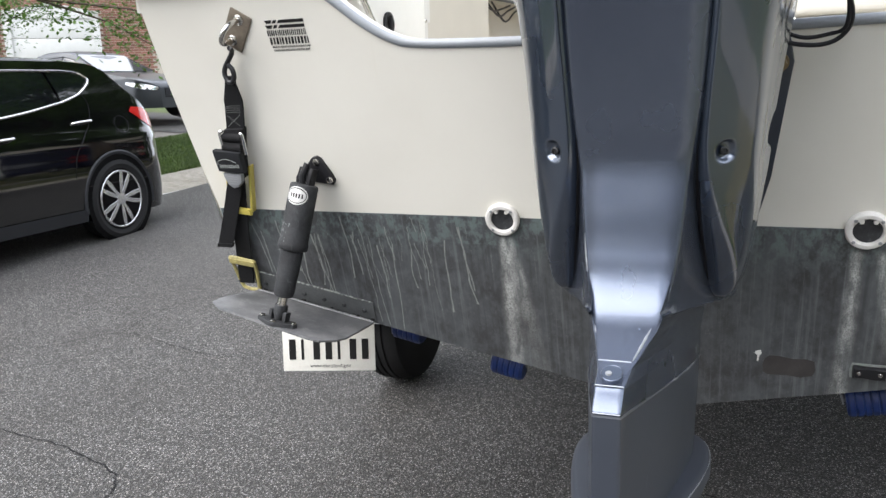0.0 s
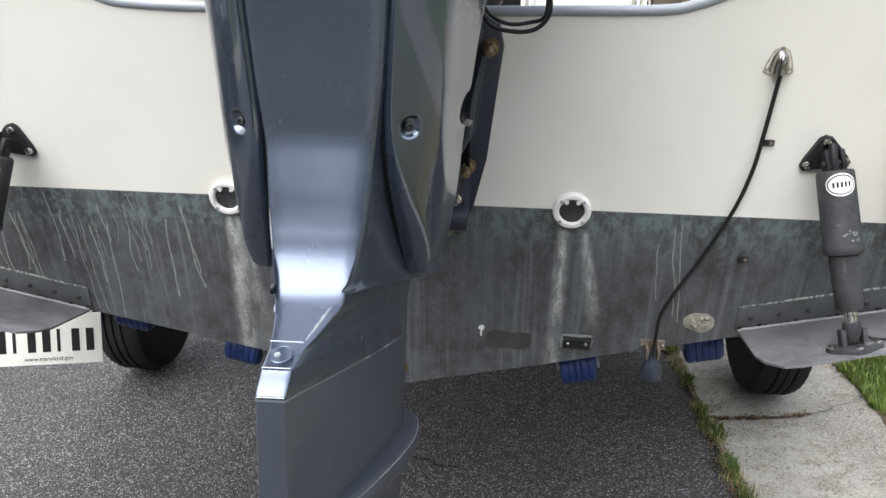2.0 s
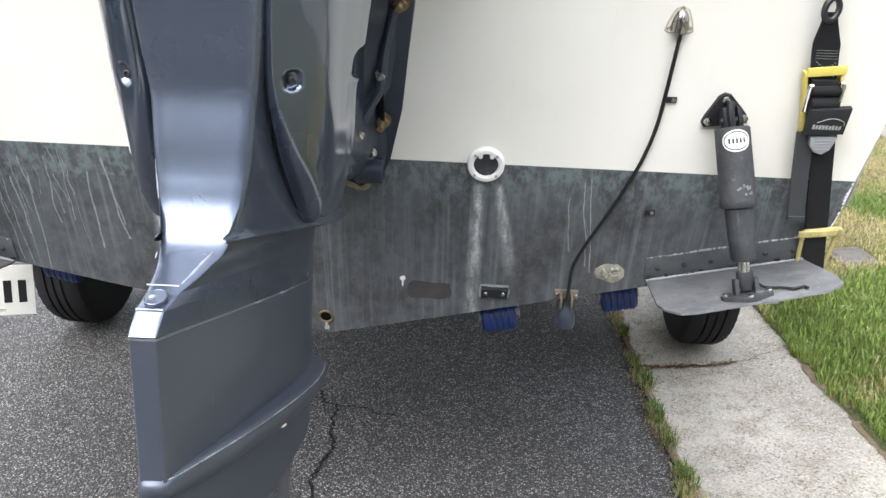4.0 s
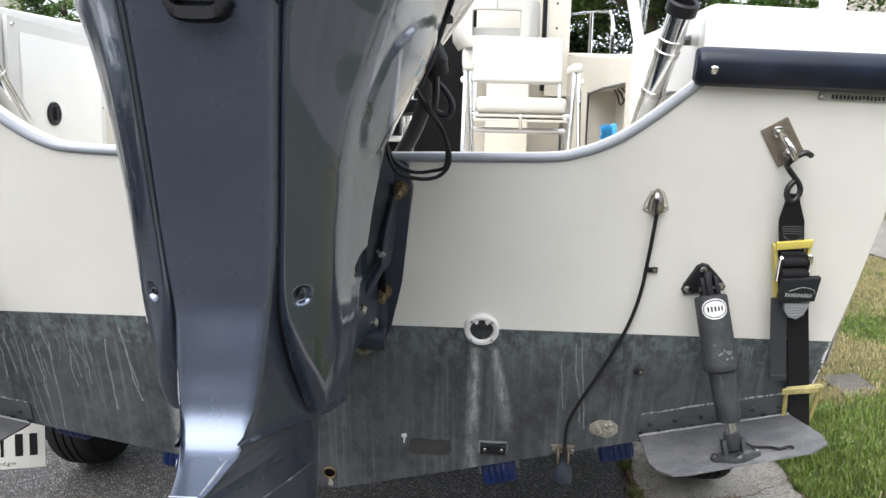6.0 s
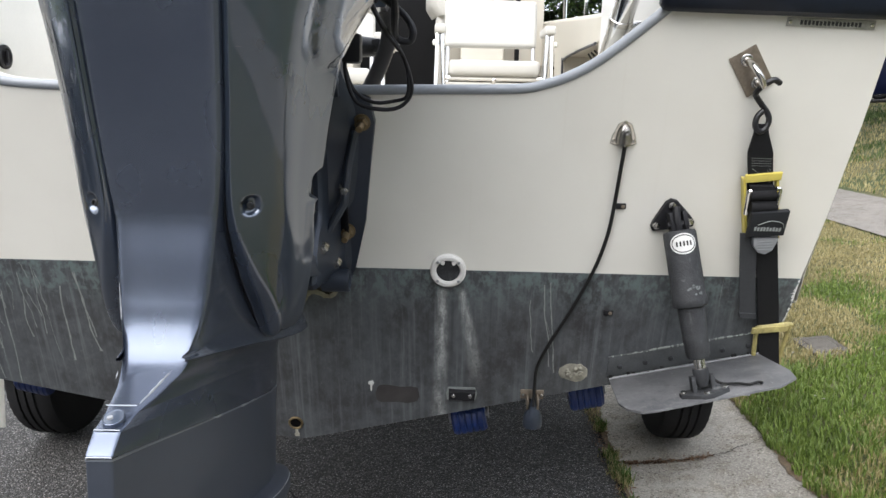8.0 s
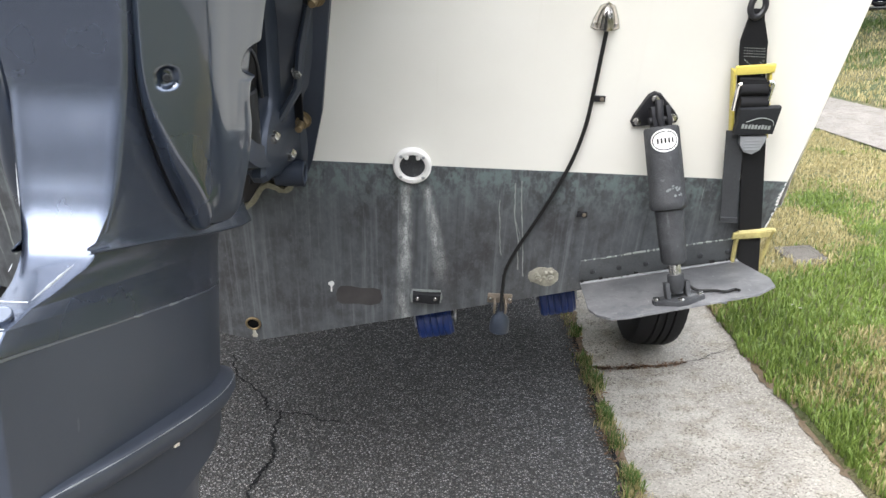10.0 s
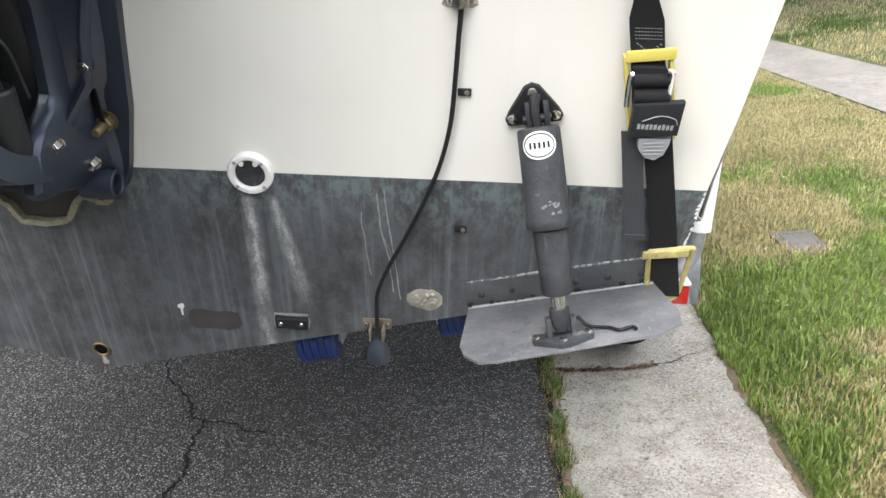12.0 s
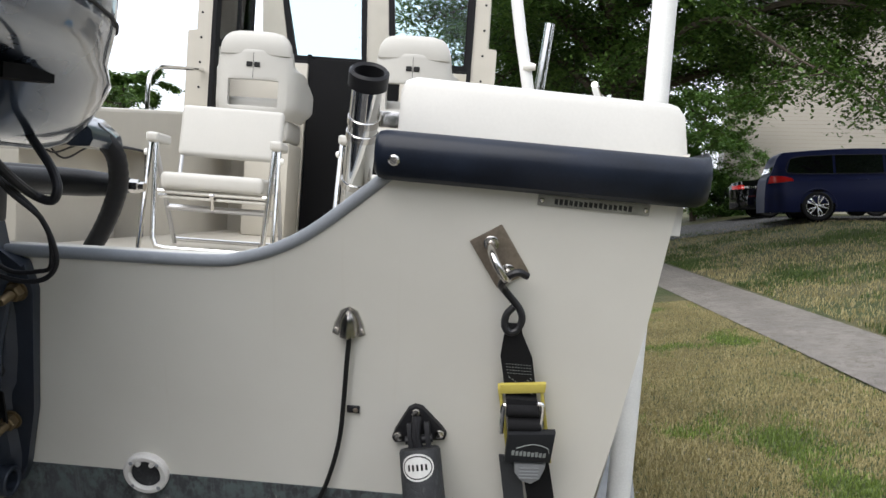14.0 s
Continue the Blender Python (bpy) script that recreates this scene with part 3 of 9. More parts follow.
def strip_between(name, p, q, wide, f, mat, label, category):
    """A paved strip from p to q that follows the ground."""
    bm = new_bm()
    d = Vector((q[0] - p[0], q[1] - p[1], 0))
    s = Vector((-d.y, d.x, 0)).normalized()
    rows = []
    for i in range(41):
        c = Vector((*p, 0)) + d * (i / 40)
        rows.append([bm.verts.new((v.x, v.y, f(v.x, v.y) + 0.03)) for v in (c + s * wide * k / 2 for k in (-1, -0.33, 0.33, 1))])
    for a, b in zip(rows, rows[1:]):
        for i in range(3):
            bm.faces.new((a[i], a[i + 1], b[i + 1], b[i]))
    return solo(name, bm, mat, label, category, kind="structure", smooth=60)


strip_between("driveway", (4.7, 21.8), (17, 17.2), 4.4, lawn_z, "asphalt", "dark asphalt driveway between the lawns", "driveway")
strip_between("driveway_left", (-7.0, 12.2), (-24, 12.6), 3.4, left_z, "asphalt", "asphalt driveway in front of the garage", "driveway")


# the boat ------------------------------------------------------------------------
RAKE, WL = radians(17.0), 1.1157
SN, CS = math.sin(RAKE), math.cos(RAKE)
TM = Matrix(((1, 0, 0, 0), (0, -SN, -CS, 0), (0, CS, -SN, WL), (0, 0, 0, 1)))


def tv(z):
    """The height z as a length up the sloping transom from the paint line."""
    return (z - WL) / CS


def on_transom(u, z, w=0.0):
    return TM @ Vector((u, tv(z), w))


def at_transom(u, z, w=0.0, turn=0.0):
    return TM @ Matrix.Translation((u, tv(z), w)) @ Matrix.Rotation(radians(turn), 4, "Z")


def interp_line(table, t):
    """A straight line from point to point."""
    for (a, u), (b, v) in zip(table, table[1:]):
        if a <= t <= b:
            return u + (v - u) * (t - a) / (b - a)
    return table[0][1] if t < table[0][0] else table[-1][1]


boat = thing("boat", "cream fibreglass cabin motorboat with dark grey bottom paint on a trailer", "boat")


def boat_part(name, bm, mat, label="", m=None, smooth=35.0, parent=None):
    ob = part(name, bm, mat, parent or boat, label, smooth)
    if m is not None:
        ob.matrix_basis = m
    return ob


NOTCH = [(-0.80, 1.682), (-0.765, 1.652), (-0.69, 1.592), (-0.63, 1.545), (-0.57, 1.511), (-0.50, 1.497), (-0.28, 1.492), (0.0, 1.492), (0.29, 1.499), (0.49, 1.504), (0.55, 1.514), (0.605, 1.534), (0.665, 1.570), (0.765, 1.652), (0.80, 1.682)]
notch_line = spline([(u, tv(z), 0) for u, z in NOTCH], 6)
SIDE = [(1.205, 1.70), (1.203, 1.66), (1.185, 1.45), (1.160, 1.25), (1.139, WL)]
LOW = [(1.139, WL), (1.132, 1.05), (1.112, 0.95), (1.085, 0.890), (0.745, 0.8305), (0.337, 0.729), (0.0, 0.648)]
LOW_PORT = LOW[:3] + [(1.085, 0.882), (0.745, 0.806), (0.337, 0.7215), (0.0, 0.648)]   # the hull lists a little to port

bm = new_bm()
outline = [(x, tv(z)) for x, z in SIDE[::-1]] + [(p.x, p.y) for p in notch_line[::-1]] + [(-x, tv(z)) for x, z in SIDE]
prism(bm, outline, -0.045, 0.0)
boat_part("transom", bm, "gelcoat", "cream gelcoat transom with faint rain runs", TM)
bm = new_bm()
outline = [(x, tv(z)) for x, z in LOW] + [(-x, tv(z)) for x, z in LOW_PORT[-2::-1]]
prism(bm, outline, -0.045, 0.0015)
boat_part("transom_bottom", bm, "bottom", "streaked dark grey bottom paint on the transom", TM)

# hull sides and bottom, lofted forward from the transom
STATIONS = [(0.0, 1.0, 0.0, 0.0), (0.5, 1.0, 0.0, 0.01), (1.5, 1.005, 0.0, 0.03), (3.0, 1.01, 0.0, 0.07), (4.5, 0.99, 0.02, 0.13), (5.8, 0.80, 0.10, 0.20), (6.8, 0.42, 0.30, 0.27), (7.3, 0.05, 0.55, 0.30)]


def station(y, k, keel, sheer, pts, side, up=True):
    out = []
    for x, z in pts:
        zz = z + sheer * max(0.0, (z - 0.9) / 0.8) + keel * max(0.0, (1.7 - z) / 1.05)
        yy = y + (-(z - WL) * math.tan(RAKE) if y < 0.01 else -(z - WL) * math.tan(RAKE) * 0.2)
        out.append((side * x * k, yy, zz))
    return out


for side in (1, -1):
    bm = new_bm()
    upper = [(1.206, 1.72), (1.2055, 1.71), (1.205, 1.70), (1.203, 1.66), (1.185, 1.45), (1.160, 1.25), (1.146, 1.13), (1.142, 1.06)]
    rings(bm, [station(*s, upper, side) for s in STATIONS], closed=False)
    boat_part("hull_side", bm, "gelcoat", "cream hull side")
    bm = new_bm()
    rings(bm, [station(*s, [(1.142, 1.058), (1.118, 1.052)] + LOW[2:], side) for s in STATIONS], closed=False)
    boat_part("hull_bottom", bm, "bottom", "dark painted hull bottom")

# grey bead along the cut-out
bm = new_bm()
pts = [TM @ Vector((p.x, p.y + 0.001, -0.004)) for p in notch_line]
tube(bm, pts, 0.0100, 16)
boat_part("cutout_trim", bm, "trim", "grey vinyl bead along the transom cut-out")
bm = new_bm()
a = [TM @ Vector((p.x, p.y + 0.006, -0.012)) for p in notch_line]
b = [TM @ Vector((p.x, p.y + 0.003, -0.028)) for p in notch_line]
c = [TM @ Vector((p.x, p.y - 0.05, -0.036)) for p in notch_line]
rings(bm, [a, b, c], closed=False)
boat_part("cutout_rim", bm, "deck", "white moulded rim inside the cut-out")

# dark rub rail with a turned end, both quarters
for side in (1, -1):
    bm = new_bm()
    sec = [(0.0, -0.034), (0.012, -0.036), (0.026, -0.026), (0.033, -0.006), (0.032, 0.012), (0.024, 0.028), (0.010, 0.036), (0.0, 0.036)]
    loops = []
    for u, k, dw in ((0.752, 0.75, 0.0), (0.757, 0.92, 0.0), (0.768, 1.0, 0.0), (1.0, 1.0, 0.0), (1.205, 1.0, 0.0), (1.225, 1.0, -0.006), (1.240, 0.98, -0.02), (1.246, 0.95, -0.05), (1.250, 0.95, -0.3)):
        zz = 1.690 - 0.010 * (u - 0.75) / 0.5
        ahead = Vector((0, 0.25, 0.004)) if dw < -0.1 else Vector()
        loops.append([TM @ Vector((side * u, tv(zz) + v * k, w * k + 0.001 + max(dw, -0.05))) + ahead for w, v in sec])
    rings(bm, loops)
    rail = boat_part("rub_rail", bm, "rub", "dark blue rubber rub rail with an end cap")
    bm = new_bm()
    lathe(bm, [(0.0085, 0), (0.0085, 0.002), (0.006, 0.0045), (0.001, 0.005)], TM @ Matrix.Translation((side * 0.782, tv(1.689), 0.034)), 14)
    lathe(bm, [(0.003, 0.005), (0.003, 0.0056)], TM @ Matrix.Translation((side * 0.782, tv(1.689), 0.034)), 6)
    part("screw", bm, "steel", rail, "bright screw head")
    # white moulded corner above the rail
    bm = new_bm()
    lo, hi = (0.778, 1.206)
    y0, y1 = -0.155, 0.62
    sec = lambda y, top, rise: [(side * lo, y, 1.60), (side * lo, y, top - 0.02), (side * (lo + 0.006), y, top - 0.006), (side * (lo + 0.022), y, top), (side * (hi - 0.022), y, top - 0.014), (side * (hi - 0.008), y, top - 0.018), (side * (hi + 0.001), y, top - 0.030), (side * (hi + 0.010), y, 1.70), (side * (hi + 0.006), y, 1.60)]
    rings(bm, [sec(y0 + 0.010, 1.70, 0), sec(y0 + 0.014, 1.795, 0), sec(y0 + 0.018, 1.806, 0), sec(y0 + 0.028, 1.812, 0), sec(0.2, 1.822, 0), sec(y1, 1.84, 0)])
    boat_part("corner_moulding", bm, "deck", "white moulded quarter box")
    bm = new_bm()
    box(bm, (side * 0.79 if side > 0 else -0.83, -0.05, 1.30), (side * 0.79 + 0.04 if side > 0 else -0.79, 0.62, 1.66), 0.006)
    boat_part("box_side", bm, "deck", "white inner side of the quarter box")
    # gunwale
    bm = new_bm()
    rings(bm, [[(side * 0.970, y, z - 0.02), (side * 0.975, y, z - 0.006), (side * 0.985, y, z), (side * 1.19 * k, y, z - 0.02), (side * 1.225 * k, y, z - 0.07), (side * 1.22 * k, y, 1.68)] for y, k, z in ((0.60, 0.985, 1.842), (1.5, 0.99, 1.885), (2.2, 0.995, 1.955), (3.0, 1.0, 2.04), (4.5, 0.98, 2.20))], closed=False)
    boat_part("gunwale", bm, "liner", "cream gunwale")
    # inner coaming with an open storage pocket
    top = lambda y: interp_line(((0.60, 1.822), (1.5, 1.865), (2.2, 1.935), (3.0, 2.02), (4.5, 2.18)), y)
    bm = new_bm()
    for y0, y1, low in ((0.60, 1.80, 1.24), (1.80, 2.40, 1.795), (2.40, 3.02, 1.815), (3.02, 4.55, 1.24)):
        rings(bm, [[(side * 0.970, y, low), (side * 0.970, y, top(y)), (side * 0.988, y, top(y)), (side * 0.988, y, low)] for y in (y0, (y0 + y1) / 2, y1)])
    boat_part("coaming", bm, "liner", "cream inner coaming")
    bm = new_bm()
    for lo, hi in (((1.13, 1.78, 1.24), (1.145, 3.04, 1.84)), ((0.985, 1.785, 1.24), (1.145, 1.80, 1.84)), ((0.985, 3.02, 1.24), (1.145, 3.035, 1.84)), ((0.985, 1.78, 1.822), (1.145, 3.04, 1.835))):
        box(bm, (min(side * lo[0], side * hi[0]), lo[1], lo[2]), (max(side * lo[0], side * hi[0]), hi[1], hi[2]))
    pocket = boat_part("side_pocket", bm, "liner", "open storage pocket in the coaming")
    bm = new_bm()
    tube(bm, spline([(side * 0.967, 3.02, 1.26), (side * 0.967, 3.02, 1.76), (side * 0.967, 2.98, 1.805), (side * 0.967, 2.4, 1.803), (side * 0.967, 1.86, 1.79)], 6), 0.007, 6)
    part("pocket_edge", bm, "grey_rubber", pocket, "dark rubber edging")
    bm = new_bm()
    for k in range(3):
        tube(bm, spline([(side * 1.05, 1.9 + 0.1 * k, 1.80), (side * 1.03, 2.05 + 0.1 * k, 1.755 - 0.02 * k), (side * 1.05, 2.25 + 0.12 * k, 1.775), (side * 1.06, 2.45 + 0.1 * k, 1.81)], 5), 0.005, 6)
    part("wiring", bm, "black", pocket, "loose dark wiring under the gunwale")

# port hatch on the quarter box
hatch = new_bm()
box(hatch, (-0.776, 0.10, 1.44), (-0.764, 0.57, 1.80), 0.006)
hatch = boat_part("hatch_frame", hatch, "deck", "white hatch frame with screws")
bm = new_bm()
box(bm, (-0.766, 0.145, 1.47), (-0.757, 0.53, 1.765), 0.005)
door = part("hatch_door", bm, "white", hatch, "flush white hatch door")
bm = new_bm()
lathe(bm, [(0.030, 0.0), (0.030, 0.006), (0.022, 0.008), (0.018, 0.003)], Matrix.Translation((-0.757, 0.27, 1.575)) @ Matrix.Rotation(radians(90), 4, "Y"), 20)
box(bm, (-0.752, 0.266, 1.56), (-0.744, 0.274, 1.59), 0.002)
part("latch", bm, "black", door, "round black flush latch")
for y, z in ((0.12, 1.78), (0.55, 1.78), (0.12, 1.6), (0.55, 1.6), (0.12, 1.46), (0.55, 1.46)):
    bm = new_bm()
    lathe(bm, [(0.006, 0), (0.005, 0.003), (0.001, 0.004)], Matrix.Translation((-0.764, y, z)) @ Matrix.Rotation(radians(90), 4, "Y"), 10)
    part("screw", bm, "steel", hatch)

# cockpit sole and forward bulkhead, cabin
SOLE = 1.24
DECK = 1.325
bm = new_bm()
box(bm, (-1.0, -0.02, SOLE - 0.04), (1.0, 4.6, SOLE))
boat_part("cockpit_sole", bm, "liner", "cream moulded cockpit floor")
bm = new_bm()
box(bm, (-1.0, 1.50, SOLE), (0.12, 4.6, DECK), 0.01)
boat_part("helm_deck", bm, "liner", "cream raised helm deck")
bm = new_bm()
box(bm, (0.122, 1.50, SOLE), (1.0, 4.6, DECK + 0.06), 0.01)
boat_part("side_deck", bm, "liner", "cream raised deck by the starboard seat")
for x0, x1 in ((-1.12, -0.43), (0.27, 0.95)):
    bm = new_bm()
    box(bm, (x0, 4.55, SOLE), (x1, 4.62, 2.62), 0.01)
    boat_part("bulkhead", bm, "liner", "cream cabin bulkhead")
# open companionway: its shade is painted as near-black lining on all sides
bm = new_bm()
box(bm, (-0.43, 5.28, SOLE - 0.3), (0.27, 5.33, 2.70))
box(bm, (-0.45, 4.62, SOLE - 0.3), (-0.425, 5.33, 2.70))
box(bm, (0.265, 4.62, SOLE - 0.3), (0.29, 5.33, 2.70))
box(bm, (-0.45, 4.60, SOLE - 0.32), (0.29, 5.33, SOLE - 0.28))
boat_part("companionway", bm, "dark", "open companionway into the cabin, its shade as near-black lining")
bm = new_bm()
# near-black sheet across the opening paints the shade behind it
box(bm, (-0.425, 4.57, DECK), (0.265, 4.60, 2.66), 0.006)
boat_part("companionway_dark", bm, "dark", "near-black sheet for the shade in the open companionway")
for x0, x1 in ((-1.05, -0.44), (0.28, 0.90)):
    bm = new_bm()
    box(bm, (x0, 4.63, 2.50), (x1, 5.40, 2.60), 0.02)
    boat_part("dashboard", bm, "liner", "cream dashboard below the windscreen")
for low, high in (((-0.76, -0.11), (-0.93, -0.16)), ((0.09, 0.76), (0.02, 0.76))):
    z0, z1 = 2.77, 3.62
    corners = [(low[0], z0), (low[1], z0), (high[1], z1), (high[0], z1)]
    inner = [(low[0] + 0.045, z0 + 0.05), (low[1] - 0.045, z0 + 0.05), (high[1] - 0.045, z1 - 0.05), (high[0] + 0.05, z1 - 0.05)]
    win = new_bm()
    rings(win, [[(x, 5.40, z) for x, z in corners], [(x, 5.35, z) for x, z in corners], [(x, 5.345, z) for x, z in inner], [(x, 5.40, z) for x, z in inner]], caps=False)
    win = boat_part("windscreen_frame", win, "seam", "black rubber windscreen frame")
    bm = new_bm()
    rings(bm, [[(x, 5.376, z) for x, z in inner], [(x, 5.382, z) for x, z in inner]])
    pane = part("pane", bm, "glass", win, "clear windscreen pane", 0)
    pane.visible_shadow = False
for (a0, a1), (b0, b1) in (((-0.11, 0.09), (-0.155, 0.015)), ((-1.0, -0.76), (-1.06, -0.93))):
    bm = new_bm()
    rings(bm, [[(x, y, z) for x, y in ((x0, 5.36), (x1, 5.36), (x1, 5.42), (x0, 5.42))] for x0, x1, z in ((a0, a1, 2.70), (b0, b1, 3.65))])
    boat_part("windscreen_post", bm, "liner")
bm = new_bm()
box(bm, (-1.05, 5.33, 2.58), (0.90, 5.44, 2.775), 0.012)
boat_part("windscreen_sill", bm, "seam", "black sill under the windscreen")
for side in (1, -1):
    bm = new_bm()
    wx = 0.80 if side > 0 else 1.10
    prism(bm, [(wx, 1.86), (wx + 0.175, 1.86), (wx + 0.175, 2.755), (wx + 0.168, 2.768), (wx + 0.11, 2.775), (wx + 0.105, 3.7), (wx, 3.7)], 4.34, 4.42, Matrix(((side, 0, 0, 0), (0, 0, 1, 0), (0, 1, 0, 0), (0, 0, 0, 1))), 0.008)
    post = boat_part("cabin_wing", bm, "liner", "cream cabin side wing with bolts")
    bm = new_bm()
    prism(bm, [(4.33, 1.9), (4.43, 1.9), (4.43, 3.7), (4.33, 3.7)], 0.0, 0.03, Matrix(((0, 0, side, side * (wx - 0.03)), (1, 0, 0, 0), (0, 1, 0, 0), (0, 0, 0, 1))))
    part("seal", bm, "seam", post, "black curtain track")
    for k in range(9):
        bm = new_bm()
        lathe(bm, [(0.009, 0), (0.008, 0.004), (0.001, 0.006)], Matrix.Translation((side * (wx + 0.075), 4.34, 2.0 + 0.18 * k)) @ Matrix.Rotation(radians(90), 4, "X"), 10)
        part("bolt", bm, "grease", post)
    bm = new_bm()
    cx = side * (wx + 0.02)
    box(bm, (cx - 0.02, 4.42, 1.86), (cx + 0.02, 5.5, 2.70), 0.01)
    boat_part("cabin_side", bm, "liner", "cream cabin side")
    bm = new_bm()
    for lo, hi in (((4.43, 2.70), (5.40, 2.76)), ((5.33, 2.70), (5.40, 3.6)), ((4.98, 2.70), (5.03, 3.6))):
        box(bm, (cx - 0.014, lo[0], lo[1]), (cx + 0.014, hi[0], hi[1]), 0.006)
    boat_part("side_window_frame", bm, "seam", "black side window frame")
    bm = new_bm()
    box(bm, (cx - 0.003, 4.43, 2.74), (cx + 0.003, 5.34, 3.6))
    pane = boat_part("side_window_pane", bm, "glass", "tinted side window pane", smooth=0)
    pane.visible_shadow = False
    # foredeck rail
    bm = new_bm()
    tube(bm, spline([(side * 1.15, 3.42, 1.98), (side * 1.15, 3.42, 2.20), (side * 1.15, 3.44, 2.29), (side * 1.15, 3.52, 2.345), (side * 1.15, 3.70, 2.39), (side * 1.14, 4.8, 2.55), (side * 1.02, 6.0, 2.70), (side * 0.3, 7.1, 2.80)], 8), 0.014, 10)
    tube(bm, [(side * 1.145, 4.45, 2.10), (side * 1.142, 4.45, 2.495)], 0.014, 8)
    tube(bm, [(side * 1.06, 5.6, 2.10), (side * 1.06, 5.6, 2.65)], 0.014, 8)
    boat_part("bow_rail", bm, "chrome", "stainless tube rail on the foredeck")
bm = new_bm()
rings(bm, [[(-1.03 * k, y, z), (-0.5 * k, y, z + 0.12), (0, y, z + 0.16), (0.5 * k, y, z + 0.12), (1.03 * k, y, z)] for y, k, z in ((5.45, 1.0, 2.03), (6.2, 0.66, 2.05), (6.9, 0.36, 2.03), (7.28, 0.06, 2.0))], closed=False)
boat_part("foredeck", bm, "deck", "cream foredeck")


# outboard motor ------------------------------------------------------------------
motor = thing("outboard_motor", "large dark blue-grey outboard motor on the boat's transom", "outboard motor")
MT = Matrix.Translation((0.0, -0.15, 0)) @ Matrix.Rotation(radians(2.0), 4, "Z") @ Matrix.Translation((0, 0.15, 0))


def motor_part(name, bm, mat, label="", smooth=40.0, parent=None):
    if parent is None:
        bmesh.ops.transform(bm, matrix=MT, verts=bm.verts)
        return part(name, bm, mat, motor, label, smooth)
    bmesh.ops.transform(bm, matrix=MT, verts=bm.verts)
    return part(name, bm, mat, parent, label, smooth)


def interp(table, z):
    for a, b in zip(table, table[1:]):
        if a[0] <= z <= b[0]:
            t = (z - a[0]) / (b[0] - a[0])
            t = t * t * (3 - 2 * t) if len(a) > 9 else t
            return [p + (q - p) * t for p, q in zip(a[1:], b[1:])]
    return list(table[0][1:] if z < table[0][0] else table[-1][1:])


# spine of the mid section: height, aft face y, half width of the aft face
SPINE = [
    (1.095, -0.9575, 0.0134), (1.100, -0.9550, 0.0134), (1.1165, -0.9365, 0.0136), (1.1180, -0.9335, 0.0140), (1.1275, -0.8990, 0.0164), (1.1290, -0.8940, 0.0170),
    (1.1345, -0.8680, 0.0220), (1.1395, -0.8460, 0.0260), (1.1445, -0.8270, 0.0300), (1.1500, -0.8080, 0.0350), (1.1570, -0.7930, 0.0385), (1.1680, -0.7790, 0.0425), (1.1820, -0.7690, 0.0465),
    (1.2000, -0.7610, 0.0500), (1.2250, -0.7540, 0.0532), (1.2600, -0.7470, 0.0560), (1.2950, -0.7400, 0.0585), (1.3120, -0.7375, 0.0605), (1.3250, -0.7372, 0.0622), (1.3400, -0.7385, 0.0640), (1.3600, -0.7410, 0.0665),
    (1.4200, -0.7480, 0.0720), (1.5600, -0.7720, 0.0800), (1.6980, -0.8000, 0.0890),
]
# height, widest half width, its y, front y
BODY = [(0.80, 0.072, -0.50, -0.30), (1.00, 0.077, -0.50, -0.30), (1.12, 0.079, -0.50, -0.30), (1.15, 0.086, -0.49, -0.30), (1.19, 0.102, -0.48, -0.30), (1.25, 0.112, -0.47, -0.30), (1.33, 0.122, -0.46, -0.30), (1.42, 0.130, -0.46, -0.30), (1.56, 0.140, -0.46, -0.30), (1.70, 0.150, -0.46, -0.30)]
TRIM = 0.20   # the leg is trimmed: joints and plates fall towards the transom


def leg_loop(row, grow=0.0, edge=0.0035, bow=1.3):
    """A half-rounded wedge section, mirrored."""
    z, ya, wa, wm, ym, yf = row
    half = [(0.0, ya), (wa * 0.35, ya), (wa * 0.7, ya)]
    for a in (15, 40, 65, 85):
        half.append((wa - edge * 0.6 + edge * math.sin(radians(a)), ya + edge * (1 - math.cos(radians(a)))))
    x0, y0 = half[-1]
    for k in (0.06, 0.14, 0.25, 0.38, 0.52, 0.68, 0.84, 1.0):
        half.append((x0 + (wm - x0) * (1 - (1 - k) ** bow), y0 + (ym - y0) * k))
    for a in (20, 40, 60, 78, 90):
        half.append((wm * math.cos(radians(a)), ym + (yf - ym) * math.sin(radians(a))))
    pts = [(x + (grow if x > 0.001 else 0), y - (grow if y < ym else 0), z) for x, y in half]
    return pts[:-1] + [(0, yf, z)] + [(-x, y, z) for x, y, z in pts[-2:0:-1]]


def dense(table, step=0.012):
    zs = sorted({r[0] for r in table} | {table[0][0] + step * i for i in range(int((table[-1][0] - table[0][0]) / step))})
    return [(z, *interp(table, z)) for z in zs]


def spine_rows():
    """Sections up the mid casting, close together where the spine turns into the scoop."""
    out = []
    for p in spline(SPINE, 4):
        out.append((p.x, p.y, p.z, *interp(BODY, p.x)))
    return out


def droop(loop, z0=1.095, up=0.11, down=0.25):
    """The joint between the castings falls towards the transom."""
    return [(x, y, z - TRIM * max(0.0, 1 - abs(z - z0) / (up if z > z0 else down)) * max(0.0, y + 0.95)) for x, y, z in loop]


def sloped(pts, y0=-0.47):
    return [(x, y, z - TRIM * (y - y0)) for x, y, z in pts]


bm = new_bm()
rings(bm, [droop(leg_loop(r, edge=0.0026 if r[0] < 1.16 else 0.0026 + 0.0065 * min(1.0, (r[0] - 1.16) / 0.06))) for r in spine_rows()])
motor_part("mid_section", bm, "motor_panel", "satin blue-grey mid section with a scooped spine", 48)
bm = new_bm()
